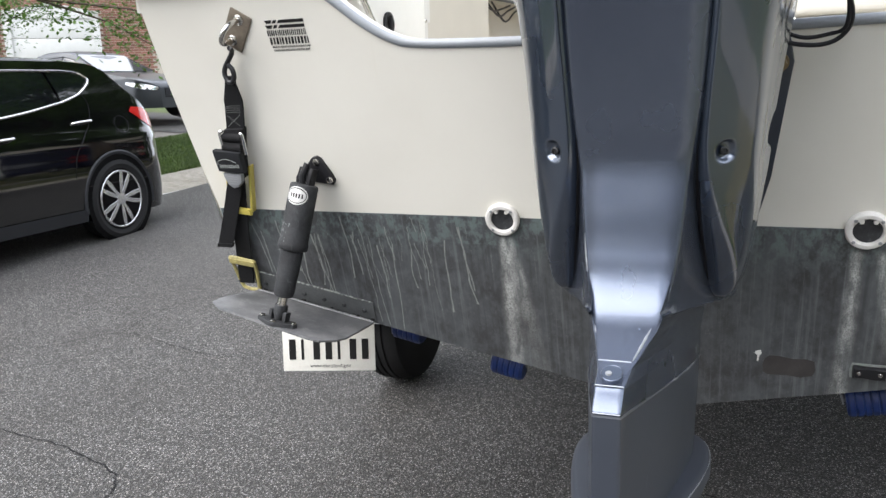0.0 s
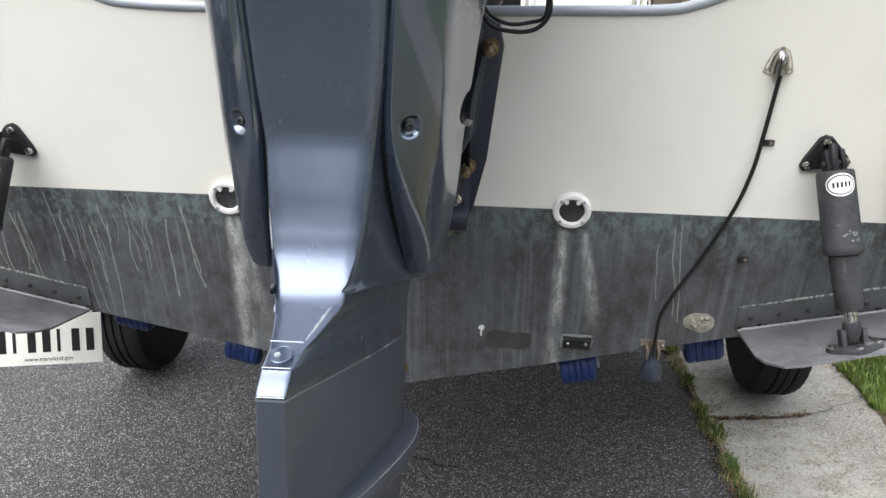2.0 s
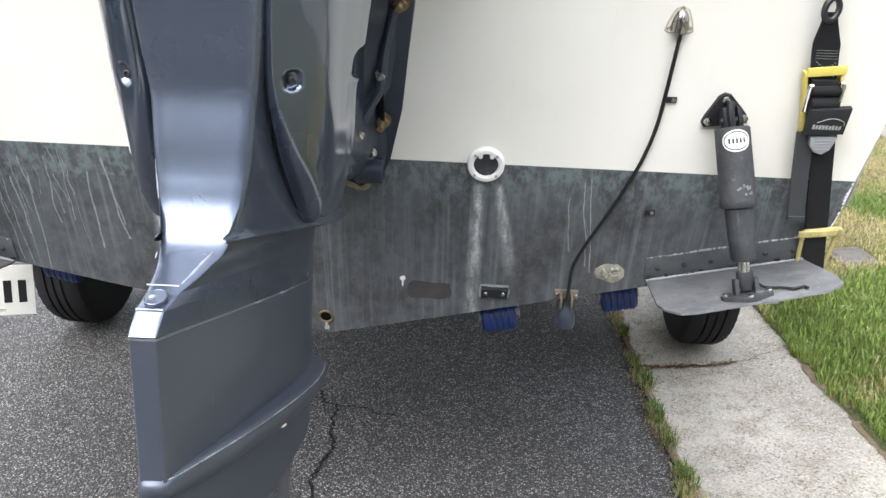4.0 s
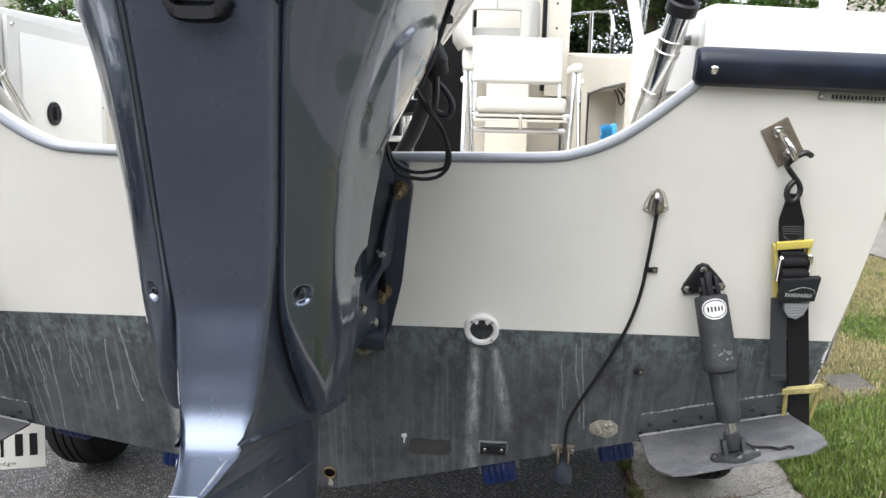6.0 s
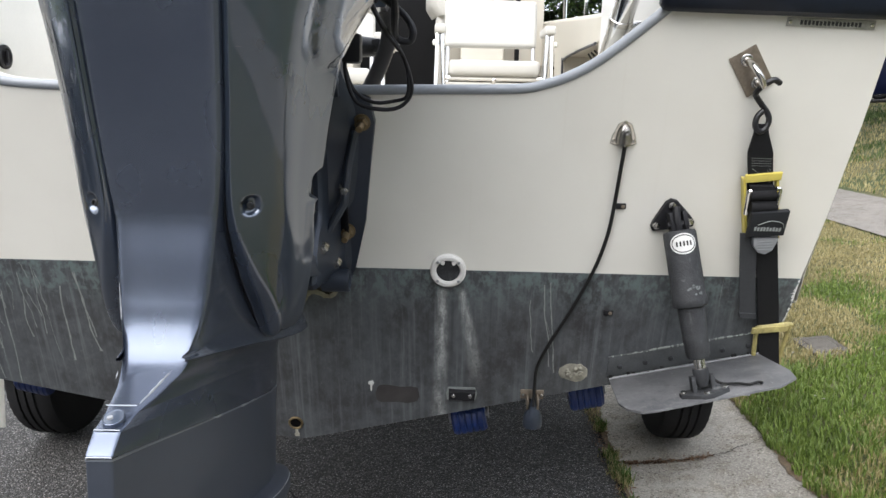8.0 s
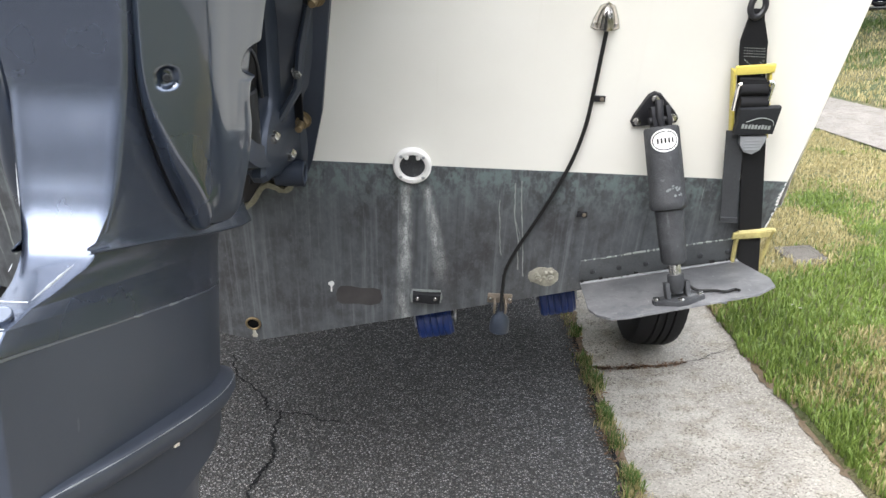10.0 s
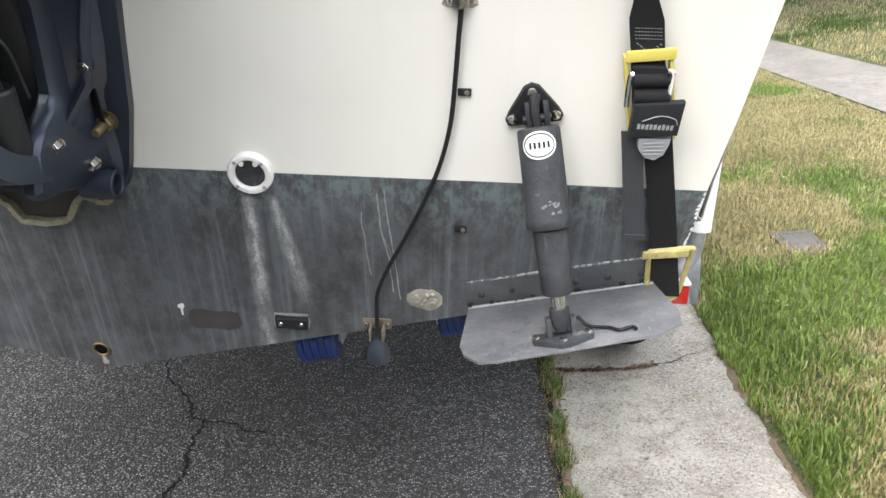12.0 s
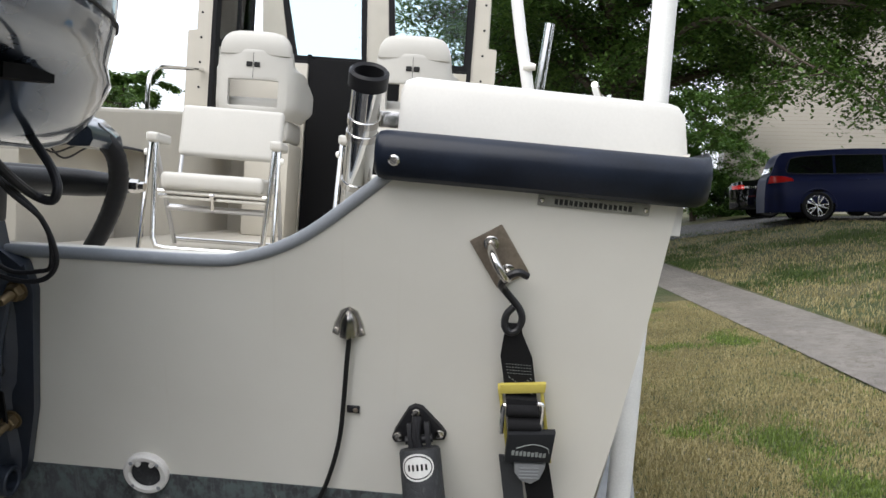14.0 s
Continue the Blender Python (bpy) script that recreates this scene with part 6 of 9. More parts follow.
def tie_down(side, run, load_run, tail_run, tail_dx, keep_dz, low_dz):
    """A transom strap: eye plate, hook, webbing, buckle, yellow keepers."""
    S = side
    eye = thing("transom_eye", "stainless eye bolt on a stained square plate", "eye bolt", None, "transom eyes")
    bm = new_bm()
    m = TM @ Matrix.Translation((S * 0.946, tv(1.549), 0.0)) @ Matrix.Rotation(radians(-S * 57), 4, "Z")
    box(bm, (-0.044, -0.028, 0.0), (0.044, 0.028, 0.005), 0.002, m)
    part("backing_plate", bm, "rusty", eye, "rust-stained square plate")
    bm = new_bm()
    pts = [(-0.026, 0, 0.0), (-0.026, 0, 0.034), (-0.017, 0, 0.053), (0.0, 0, 0.060), (0.017, 0, 0.053), (0.026, 0, 0.034), (0.026, 0, 0.0)]
    tube(bm, spline([m @ Vector(p) for p in pts], 5), 0.0065, 12)
    for x in (-0.026, 0.026):
        lathe(bm, [(0.012, 0.005), (0.012, 0.007), (0.009, 0.009), (0.006, 0.009)], m @ Matrix.Translation((x, 0, 0)), 14)
    part("bow", bm, "steel", eye, "polished steel bow")
    ob = thing("tie_down_strap", "black webbing transom strap with buckle and yellow keepers", "strap", None, "transom straps")

    def p(u, z, w):
        return on_transom(S * u, z, w)
    bm = new_bm()
    hook = [(0.992, 1.524, 0.034), (0.988, 1.538, 0.046), (0.974, 1.545, 0.052), (0.960, 1.537, 0.050), (0.951, 1.520, 0.038), (0.956, 1.508, 0.026), (0.972, 1.490, 0.024), (0.984, 1.476, 0.026), (0.988, 1.462, 0.030), (0.981, 1.447, 0.034), (0.970, 1.444, 0.036), (0.962, 1.454, 0.034), (0.964, 1.470, 0.030), (0.974, 1.482, 0.028)]
    tube(bm, spline([p(*q) for q in hook[1 if S > 0 else 4:]], 5), 0.0058, 10)
    part("hook", bm, "hook", ob, "black coated s-hook")
    x0 = lambda z: 0.975 + (1.45 - z) * run

    def band(zs, wide, thick, w, mat, name, dx=0.0, slope=None, label="", parent=ob):
        bm_ = new_bm()
        slope = run if slope is None else slope
        loops = []
        for z, ww in zip(zs, w):
            c = 0.975 + dx + (1.45 - z) * slope
            k = wide(z) if callable(wide) else wide
            loops.append([p(c - k / 2, z, ww), p(c + k / 2, z, ww), p(c + k / 2, z, ww + thick), p(c - k / 2, z, ww + thick)])
        rings(bm_, loops)
        return part(name, bm_, mat, parent, label, 25)
    band([1.457, 1.44, 1.42, 1.40, 1.385, 1.35, 1.32], lambda z: 0.026 + 0.024 * min(max((1.445 - z) / 0.045, 0), 1), 0.005, [0.030, 0.030, 0.027, 0.024, 0.022, 0.022, 0.022], "web", "sewn_end", label="black sewn webbing end")
    # stitching
    bm = new_bm()
    for z in (1.392, 1.387, 1.382, 1.377, 1.372):
        for i in range(9):
            c = x0(z) - 0.018 + i * 0.0045
            vs = [p(c + du, z + dz, 0.0275) for du, dz in ((0, 0), (0.0028, 0), (0.0028, 0.0011), (0, 0.0011))]
            bm.faces.new([bm.verts.new(v) for v in vs])
    for sgn in (1, -1):
        for i in range(8):
            z = 1.366 - 0.0035 * i
            c = x0(z) + sgn * (-0.017 + i * 0.0046)
            vs = [p(c + du, z + dz, 0.0275) for du, dz in ((0, 0), (0.0036, -0.0026), (0.0042, -0.0016), (0.0006, 0.001))]
            bm.faces.new([bm.verts.new(v) for v in vs])
    tagged(part("stitching", bm, "drip", ob, "pale stitching", 0), kind="stuff")
    # yellow upper keeper
    bm = new_bm()
    prism(bm, [(S * (x0(1.33 + keep_dz) + a), tv(z)) for a, z in ((-0.036, 1.338 + keep_dz), (0.036, 1.346 + keep_dz), (0.036, 1.362 + keep_dz), (-0.036, 1.354 + keep_dz))], 0.026, 0.034, TM, 0.003)
    z0, z1 = (1.345, 1.22) if keep_dz == 0 else (1.24, 1.345 + keep_dz)
    for a in (-0.036, 0.031):
        prism(bm, [(S * (x0(z) + a + d), tv(z)) for d, z in ((0, z0), (0.006, z0), (0.006, z1), (0.0, z1))], 0.012, 0.030, TM, 0.002)
    part("upper_keeper", bm, "yellow", ob, "yellow plastic keeper bar")
    # buckle frame, rolled webbing and label
    bm = new_bm()
    tube(bm, spline([p(x0(1.32) - 0.030, 1.278, 0.046), p(x0(1.32) - 0.031, 1.322, 0.046), p(x0(1.33) - 0.024, 1.328, 0.046)], 4), 0.004, 8)
    part("buckle_side", bm, "chrome", ob, "bright steel buckle side")
    bm = new_bm()
    tube(bm, spline([p(x0(1.32) + 0.030, 1.278, 0.046), p(x0(1.32) + 0.031, 1.328, 0.046), p(x0(1.33) + 0.024, 1.334, 0.046)], 4), 0.004, 8)
    part("buckle_side", bm, "chrome", ob, "bright steel buckle side")
    for z, r in ((1.316, 0.011), (1.292, 0.014)):
        bm = new_bm()
        tube(bm, [p(x0(z) - 0.026, z - 0.001, 0.038), p(x0(z) + 0.026, z + 0.002, 0.038)], r, 14)
        part("webbing_roll", bm, "web", ob)
    bm = new_bm()
    prism(bm, [(S * (x0(1.25) + a), tv(z)) for a, z in ((-0.036, 1.235), (0.037, 1.240), (0.040, 1.292), (-0.035, 1.285))], 0.045, 0.060, TM, 0.003)
    lab = part("buckle_label", bm, "label_black", ob, "black buckle cover with pale printed swoosh")
    band([1.335, 1.30, 1.26, 1.215], 0.050, 0.024, [0.016, 0.018, 0.020, 0.016], "web", "webbing_pack", label="folded webbing behind the buckle")
    bm = new_bm()
    for i in range(9):
        c = x0(1.25) - 0.026 + i * 0.0062
        prism(bm, [(S * (c + a), tv(z)) for a, z in ((0, 1.2490), (0.0045, 1.2494), (0.0045, 1.2580 - 0.001 * (i % 2)), (0, 1.2576 - 0.001 * (i % 3)))], 0.060, 0.0604, TM)
    tagged(part("label_line", bm, "drip", lab, "", 0), kind="stuff")
    bm = new_bm()
    pts = spline([p(x0(1.25) - 0.02, 1.262, 0.0606), p(x0(1.25) + 0.005, 1.271, 0.0606), p(x0(1.25) + 0.028, 1.267, 0.0606), p(x0(1.25) + 0.033, 1.258, 0.0606)], 5)
    tube(bm, pts, 0.0009, 5)
    part("label_swoosh", bm, "drip", lab, "", 0)
    bm = new_bm()
    prism(bm, [(S * (x0(1.22) + a), tv(z)) for a, z in ((-0.027, 1.232), (-0.024, 1.212), (-0.012, 1.198), (0.004, 1.194), (0.018, 1.204), (0.024, 1.222), (0.025, 1.233))], 0.040, 0.054, TM, 0.005)
    for i in range(4):
        prism(bm, [(S * (x0(1.22) + a), tv(z - 0.006 * i)) for a, z in ((-0.016, 1.222), (0.014, 1.224), (0.014, 1.226), (-0.016, 1.224))], 0.054, 0.0555, TM)
    part("release_lever", bm, "grey_plastic", ob, "ribbed grey release lever")
    # hanging tail and the loaded strap
    end = 1.045 if S > 0 else 1.03
    band([1.235, 1.18, 1.12, 1.07, end], 0.034 if S > 0 else 0.045, 0.004, [0.038, 0.036, 0.034, 0.034, 0.035], "web_grey" if S > 0 else "web", "tail", dx=tail_dx, slope=tail_run, label="loose faded strap tail")
    band([end + 0.006, end - 0.004], 0.035 if S > 0 else 0.046, 0.010, [0.032, 0.032], "web_grey" if S > 0 else "web", "tail_fold", dx=tail_dx, slope=tail_run)
    band([1.26, 1.20, 1.12, 1.04, 0.97, 0.905], 0.046, 0.004, [0.030, 0.026, 0.022, 0.018, 0.012, 0.008], "web", "load_strap", dx=0.002, slope=load_run)
    # lower yellow loop
    cz = lambda z: 0.977 + (1.45 - z) * load_run
    bm = new_bm()
    loop = [(cz(0.96) - 0.036, 0.975, 0.020), (cz(0.96) + 0.032, 0.985, 0.020), (cz(0.96) + 0.035, 0.97, 0.016), (cz(0.96) + 0.034, 0.915, 0.008), (cz(0.96) + 0.024, 0.888, 0.006), (cz(0.95) - 0.02, 0.884, 0.006), (cz(0.92) - 0.034, 0.90, 0.01), (cz(0.95) - 0.036, 0.945, 0.016)]
    prism(bm, [(S * (cz(0.965 + low_dz) + a), tv(z + low_dz)) for a, z in ((-0.040, 0.962), (0.038, 0.972), (0.038, 0.986), (-0.040, 0.976))], 0.022, 0.028, TM, 0.002)
    tube(bm, spline([p(q[0], q[1] + low_dz * (0.3 if q[1] < 0.93 else 1.0), q[2]) for q in loop + loop[:1]], 5), 0.005, 8, I4)
    part("lower_keeper", bm, "yellow_worn", ob, "yellow coated lower keeper loop")
    return ob


tie_down(1, 0.21, 0.243, 0.183, -0.025, 0.0, 0.03)
tie_down(-1, 0.235, 0.25, 0.50, -0.062, -0.225, 0.0)

# transducer with its cable and the clam cover
cable = thing("transducer_cable", "thin black transducer cable hanging down the transom", "cable")
bm = new_bm()
tube(bm, spline([on_transom(*q) for q in ((0.719, 1.404, 0.010), (0.716, 1.36, 0.012), (0.712, 1.29, 0.012), (0.706, 1.22, 0.012), (0.690, 1.15, 0.013), (0.664, 1.08, 0.013), (0.632, 1.01, 0.014), (0.598, 0.94, 0.014), (0.577, 0.885, 0.015), (0.574, 0.84, 0.018), (0.574, 0.80, 0.022), (0.575, 0.785, 0.03))], 8), 0.0040, 10)
part("cord", bm, "ink", cable)
clam = thing("clam_vent", "stainless clam-shaped cable cover screwed to the transom", "cable cover", at_transom(0.7165, 1.4235))
bm = new_bm()
loops = []
for k in range(11):
    t = k / 10
    h = 0.021 * math.sqrt(1 - (1 - t) ** 2) + 0.0008
    w = 0.0155 * (1 - (1 - t) ** 2.2) ** 0.6 + 0.0012
    y = 0.022 - 0.042 * t
    loops.append([(w * math.cos(math.pi * i / 24), y, h * math.sin(math.pi * i / 24) * (1 + 0.06 * math.cos(i * math.pi / 3)) + 0.001) for i in range(25)])
rings(bm, loops, closed=False)
bmesh.ops.solidify(bm, geom=bm.faces, thickness=0.0014)
part("shell", bm, "steel", clam)
bm = new_bm()
prism(bm, [(-0.0255, -0.019), (-0.018, -0.023), (0.018, -0.023), (0.0255, -0.019), (0.022, -0.006), (0.013, 0.018), (0.005, 0.025), (-0.005, 0.025), (-0.013, 0.018), (-0.022, -0.006)], 0.0, 0.002)
part("flange", bm, "steel", clam)
bm = new_bm()
prism(bm, [(-0.0275, -0.021), (-0.019, -0.0255), (0.019, -0.0255), (0.0275, -0.021), (0.024, -0.004), (0.014, 0.020), (0.0, 0.0275), (-0.014, 0.020), (-0.024, -0.004)], 0.0, 0.0008)
part("sealant_edge", bm, "caulk", clam, "stained sealant round the flange")
for x, y in ((-0.0205, -0.015), (0.0205, -0.015), (0.0, 0.0235)):
    bm = new_bm()
    lathe(bm, [(0.0045, 0.002), (0.004, 0.004), (0.001, 0.005)], Matrix.Translation((x, y, 0)), 10)
    part("screw", bm, "steel", clam)
for u, z in ((0.727, 1.272), (0.728, 1.0225)):
    clip = thing("cable_clip", "small black cable clip screwed to the transom", "clip", at_transom(u, z), "cable clips")
    bm = new_bm()
    box(bm, (-0.011, -0.006, 0.0), (0.011, 0.006, 0.006), 0.002)
    part("saddle", bm, "black", clip)
    bm = new_bm()
    lathe(bm, [(0.0045, 0.006), (0.004, 0.008), (0.001, 0.009)], Matrix.Translation((0.004, 0, 0)), 10)
    part("screw", bm, "rusty", clip)
transducer = thing("transducer", "dark grey transducer on a steel bracket at the transom's edge", "transducer", at_transom(0.573, 0.80))
bm = new_bm()
box(bm, (-0.030, -0.012, 0.0015), (0.026, 0.014, 0.005), 0.002)
box(bm, (-0.016, -0.026, 0.002), (-0.011, 0.002, 0.028), 0.001)
box(bm, (0.009, -0.026, 0.002), (0.014, 0.002, 0.028), 0.001)
part("bracket", bm, "rusty", transducer, "stained steel bracket")
bm = new_bm()
lathe(bm, [(0.0050, -0.026), (0.0075, -0.008), (0.0120, 0.004), (0.0190, 0.014), (0.0225, 0.026), (0.0232, 0.044), (0.0222, 0.051), (0.0200, 0.0525), (0.0185, 0.0505), (0.002, 0.0500)], Matrix.Translation((0.001, -0.024, 0.022)) @ Matrix.Rotation(radians(84), 4, "X") @ Matrix.Diagonal((1.0, 0.8, 1.0, 1)), 26)
part("puck", bm, "bracket", transducer, "dark blue-grey bell-shaped puck")
for x in (-0.023, 0.020):
    bm = new_bm()
    lathe(bm, [(0.0045, 0.005), (0.004, 0.009), (0.001, 0.010)], Matrix.Translation((x, 0.002, 0)), 10)
    part("screw", bm, "steel", transducer)
block = thing("mounting_block", "black two-screw mounting block on a chalky pad", "bracket", at_transom(0.404, 0.797))
bm = new_bm()
prism(bm, [(-0.036, -0.019), (0.032, -0.018), (0.036, 0.0), (0.031, 0.018), (-0.034, 0.018), (-0.038, 0.0)], 0.0015, 0.003)
part("pad", bm, "drip", block, "chalky sealant pad")
bm = new_bm()
prism(bm, [(-0.032, -0.014), (-0.012, -0.011), (0.010, -0.011), (0.030, -0.015), (0.032, 0.013), (0.012, 0.012), (-0.010, 0.012), (-0.032, 0.014)], 0.003, 0.014, I4, 0.003)
part("body", bm, "black", block)
for x in (-0.021, 0.019):
    bm = new_bm()
    lathe(bm, [(0.005, 0.014), (0.004, 0.016), (0.001, 0.0165)], Matrix.Translation((x, 0, 0)), 10)
    part("screw", bm, "steel", block)
rnd = random.Random(3)
bm = new_bm()
prism(bm, [((0.035 + rnd.uniform(-0.005, 0.005)) * math.cos(a), (0.025 + rnd.uniform(-0.004, 0.004)) * math.sin(a)) for a in (math.tau * i / 18 for i in range(18))], 0.0015, 0.003, I4, 0.001)
for _ in range(9):
    x, y = rnd.uniform(-0.02, 0.02), rnd.uniform(-0.013, 0.013)
    lathe(bm, [(rnd.uniform(0.003, 0.006), 0.003), (0.002, rnd.uniform(0.006, 0.009))], Matrix.Translation((x, y, 0)), 7)
for x in (-0.014, 0.015):
    lathe(bm, [(0.0075, 0.003), (0.0075, 0.008), (0.0045, 0.009), (0.0045, 0.013), (0.001, 0.0135)], Matrix.Translation((x, -0.002, 0)), 8)
solo("corroded_patch", bm, "barnacle", "rough corroded patch of old sealant and screws", "patch", at_transom(0.665, 0.864))
bm = new_bm()
prism(bm, [(0.012, -0.026), (0.022, -0.033), (0.060, -0.031), (0.088, -0.034), (0.110, -0.027), (0.116, -0.012), (0.112, 0.012), (0.096, 0.016), (0.070, 0.014), (0.040, 0.019), (0.022, 0.018), (0.014, 0.010), (0.010, -0.006)], 0.0015, 0.0022)
solo("scuffed_patch", bm, "scuff", "dark brown scuffed patch in the bottom paint", "patch", at_transom(0.186, 0.797))
bm = new_bm()
prism(bm, [(-0.006, 0.010), (0.004, 0.014), (0.007, 0.006), (0.002, -0.002), (0.001, -0.016), (-0.002, -0.016), (-0.002, 0.0), (-0.007, 0.004)], 0.0015, 0.0026)
solo("paint_chip", bm, "label_white", "small pale chip in the bottom paint", "chip", at_transom(0.186, 0.813))

# chalky runs down the port side and a few to starboard
rnd = random.Random(11)
bm = new_bm()
for k in range(44):
    u = rnd.choice((-1.02, -0.95, -0.88, -0.80, -0.74, -0.70, -0.66, -0.60, -0.56, -0.50)) + rnd.uniform(-0.035, 0.035) if k < 40 else rnd.uniform(0.50, 0.72)
    v = rnd.uniform(-0.10, -0.005)
    ln = rnd.choice((0.05, 0.09, 0.14, 0.2, 0.27)) * rnd.uniform(0.7, 1.1)
    low = tv(0.66 + abs(u) * 0.2)
    w = rnd.choice((0.0005, 0.0009, 0.0014, 0.0019))
    x, n = u, 22
    bend, slope = 0.0, rnd.uniform(-0.0004, 0.0016)
    left, right = [], []
    for i in range(n + 1):
        y = max(v - ln * i / n, low)
        bend = bend * 0.6 + rnd.uniform(-0.0011, 0.0012) + slope * 0.25
        x += bend
        ww = w * (1.0 if i < n else 1.6) * rnd.uniform(0.6, 1.2)
        left.append(bm.verts.new((x - ww, y, 0.0019)))
        right.append(bm.verts.new((x + ww, y, 0.0019)))
    for i in range(n):
        bm.faces.new((left[i], right[i], right[i + 1], left[i + 1]))
solo("paint_runs", bm, "drip", "thin chalky runs down the bottom paint", "paint runs", TM, kind="stuff", smooth=0)

# pale chips down the corners of the bottom paint
for side in (1, -1):
    bm = new_bm()
    for k in range(34):
        z = 1.112 - 0.215 * (k + rnd.random()) / 34
        u = interp_line([(q, x) for x, q in LOW[3::-1]], z) - 0.001
        w, h = rnd.uniform(0.0015, 0.009) * rnd.random() + 0.0012, rnd.uniform(0.002, 0.007)
        v = tv(z)
        prism(bm, [(side * u, v - h), (side * u, v + h), (side * (u - w * 0.6), v + h * rnd.uniform(0.2, 0.8)), (side * (u - w), v - h * rnd.uniform(0.0, 0.7))], 0.0012, 0.0021)
    tagged(boat_part("chipped_edge", bm, "label_white", "pale chips along the corner of the bottom paint", TM, 0), kind="stuff")

# dealer decal: plain bars and slanted stripes
decal = thing("decal", "black printed decal of slanted stripes and lines of bars", "decal", at_transom(-0.820, 1.526, 0.0006))
bm = new_bm()
for y in (0.033, 0.022):
    prism(bm, [(-0.050, y + 0.007), (-0.049 + 0.004, y), (-0.034, y), (-0.030, y + 0.007)], 0, 0.0004)
    prism(bm, [(-0.026, y + 0.007), (-0.031, y), (-0.022, y), (-0.017, y + 0.007)], 0, 0.0004)
    prism(bm, [(-0.012, y + 0.007), (-0.017, y), (0.050, y), (0.050, y + 0.007)], 0, 0.0004)
tagged(part("stripe", bm, "ink", decal, "", 0), kind="stuff")
rnd = random.Random(15)
for y, h, x0, x1, wide, gap in ((0.0055, 0.0125, -0.048, 0.050, 0.0026, 0.0022), (-0.0135, 0.0155, -0.045, 0.053, 0.0046, 0.0032), (-0.0215, 0.0042, -0.042, 0.055, 0.0024, 0.0018), (-0.0290, 0.0042, -0.040, 0.055, 0.0024, 0.0018)):
    bm = new_bm()
    a = x0
    while a < x1 - wide * 0.6:
        b = min(a + wide * rnd.uniform(0.7, 1.3), x1)
        prism(bm, [(a, y), (b, y), (b, y + h), (a, y + h)], 0, 0.0004)
        a = b + gap * rnd.uniform(0.8, 1.3)
    tagged(part("printed_line", bm, "ink", decal, "", 0), kind="stuff")
# maker's plate under the rail
tag = thing("nameplate", "small worn metal nameplate under the rub rail", "nameplate", at_transom(1.078, 1.637, 0.0) @ Matrix.Rotation(radians(-1.5), 4, "Z"))
bm = new_bm()
box(bm, (-0.083, -0.0085, 0.0), (0.083, 0.0085, 0.0025), 0.001)
part("sheet", bm, "tag", tag)
bm = new_bm()
rnd = random.Random(5)
for i in range(16):
    a = -0.058 + i * 0.0073
    prism(bm, [(a, -0.0045 * rnd.uniform(0.6, 1)), (a + 0.005, -0.0045), (a + 0.005, 0.0045 * rnd.uniform(0.5, 1)), (a, 0.0045)], 0.0025, 0.0029)
tagged(part("stamped_line", bm, "ram", tag, "", 0), kind="stuff")
for x in (-0.077, 0.077):
    bm = new_bm()
    lathe(bm, [(0.004, 0.0025), (0.003, 0.004), (0.001, 0.0045)], Matrix.Translation((x, 0, 0)), 10)
    part("screw", bm, "steel", tag)


# in the cockpit -----------------------------------------------------------------------
def rod_holder(side):
    ob = thing("rod_holder", "polished stainless rod holder with a black rubber rim", "rod holder", None, "rod holders")
    top, low = Vector((side * 0.729, -0.150, 1.800)), Vector((side * 0.690, 0.02, 1.545))
    bm = new_bm()
    tube(bm, [low, low + (top - low) * 0.5, top - (top - low).normalized() * 0.010], 0.0235, 24)
    part("tube", bm, "chrome", ob)
    d = (top - low).normalized()
    m = d.to_track_quat("Z", "Y").to_matrix().to_4x4()
    m.translation = top
    bm = new_bm()
    annulus(bm, 0.0305, 0.0225, -0.010, 0.016, m, 28, 0.004)
    part("rim", bm, "black", ob, "black rubber rim")
    # near-black disc paints the shade down the open tube
    bm = new_bm()
    lathe(bm, [(0.0228, -0.0088), (0.001, -0.0088)], m, 20)
    part("bore", bm, "dark", ob)
    for k in (-0.075, -0.10, -0.19):
        bm = new_bm()
        annulus(bm, 0.0255, 0.0235, k, k + 0.012, m, 24, 0.001)
        part("clamp_band", bm, "steel", ob, "stainless clamp band")
    for lo, hi in (((0.725, -0.10, 1.735), (0.780, -0.085, 1.760)), ((0.72, -0.04, 1.625), (0.785, -0.02, 1.650))):
        bm = new_bm()
        box(bm, (min(side * lo[0], side * hi[0]), lo[1], lo[2]), (max(side * lo[0], side * hi[0]), hi[1], hi[2]), 0.002)
        part("mount_lug", bm, "steel", ob)


rod_holder(1)
rod_holder(-1)

cleat = thing("cleat", "polished deck cleat on the quarter box", "cleat", Matrix.Translation((1.105, 0.03, 1.803)) @ Matrix.Rotation(radians(70), 4, "Z") @ Matrix.Scale(0.8, 4))
bm = new_bm()
tube(bm, spline([(0.085, 0.0, 0.040), (0.05, 0, 0.026), (0, 0, 0.022), (-0.05, 0, 0.026), (-0.085, 0, 0.040)], 6), lambda t: 0.009 - 0.004 * abs(t - 0.5), 10)
for x in (-0.022, 0.022):
    lathe(bm, [(0.014, -0.008), (0.010, 0.004), (0.008, 0.024)], Matrix.Translation((x, 0, 0)), 12)
part("horn", bm, "chrome", cleat)


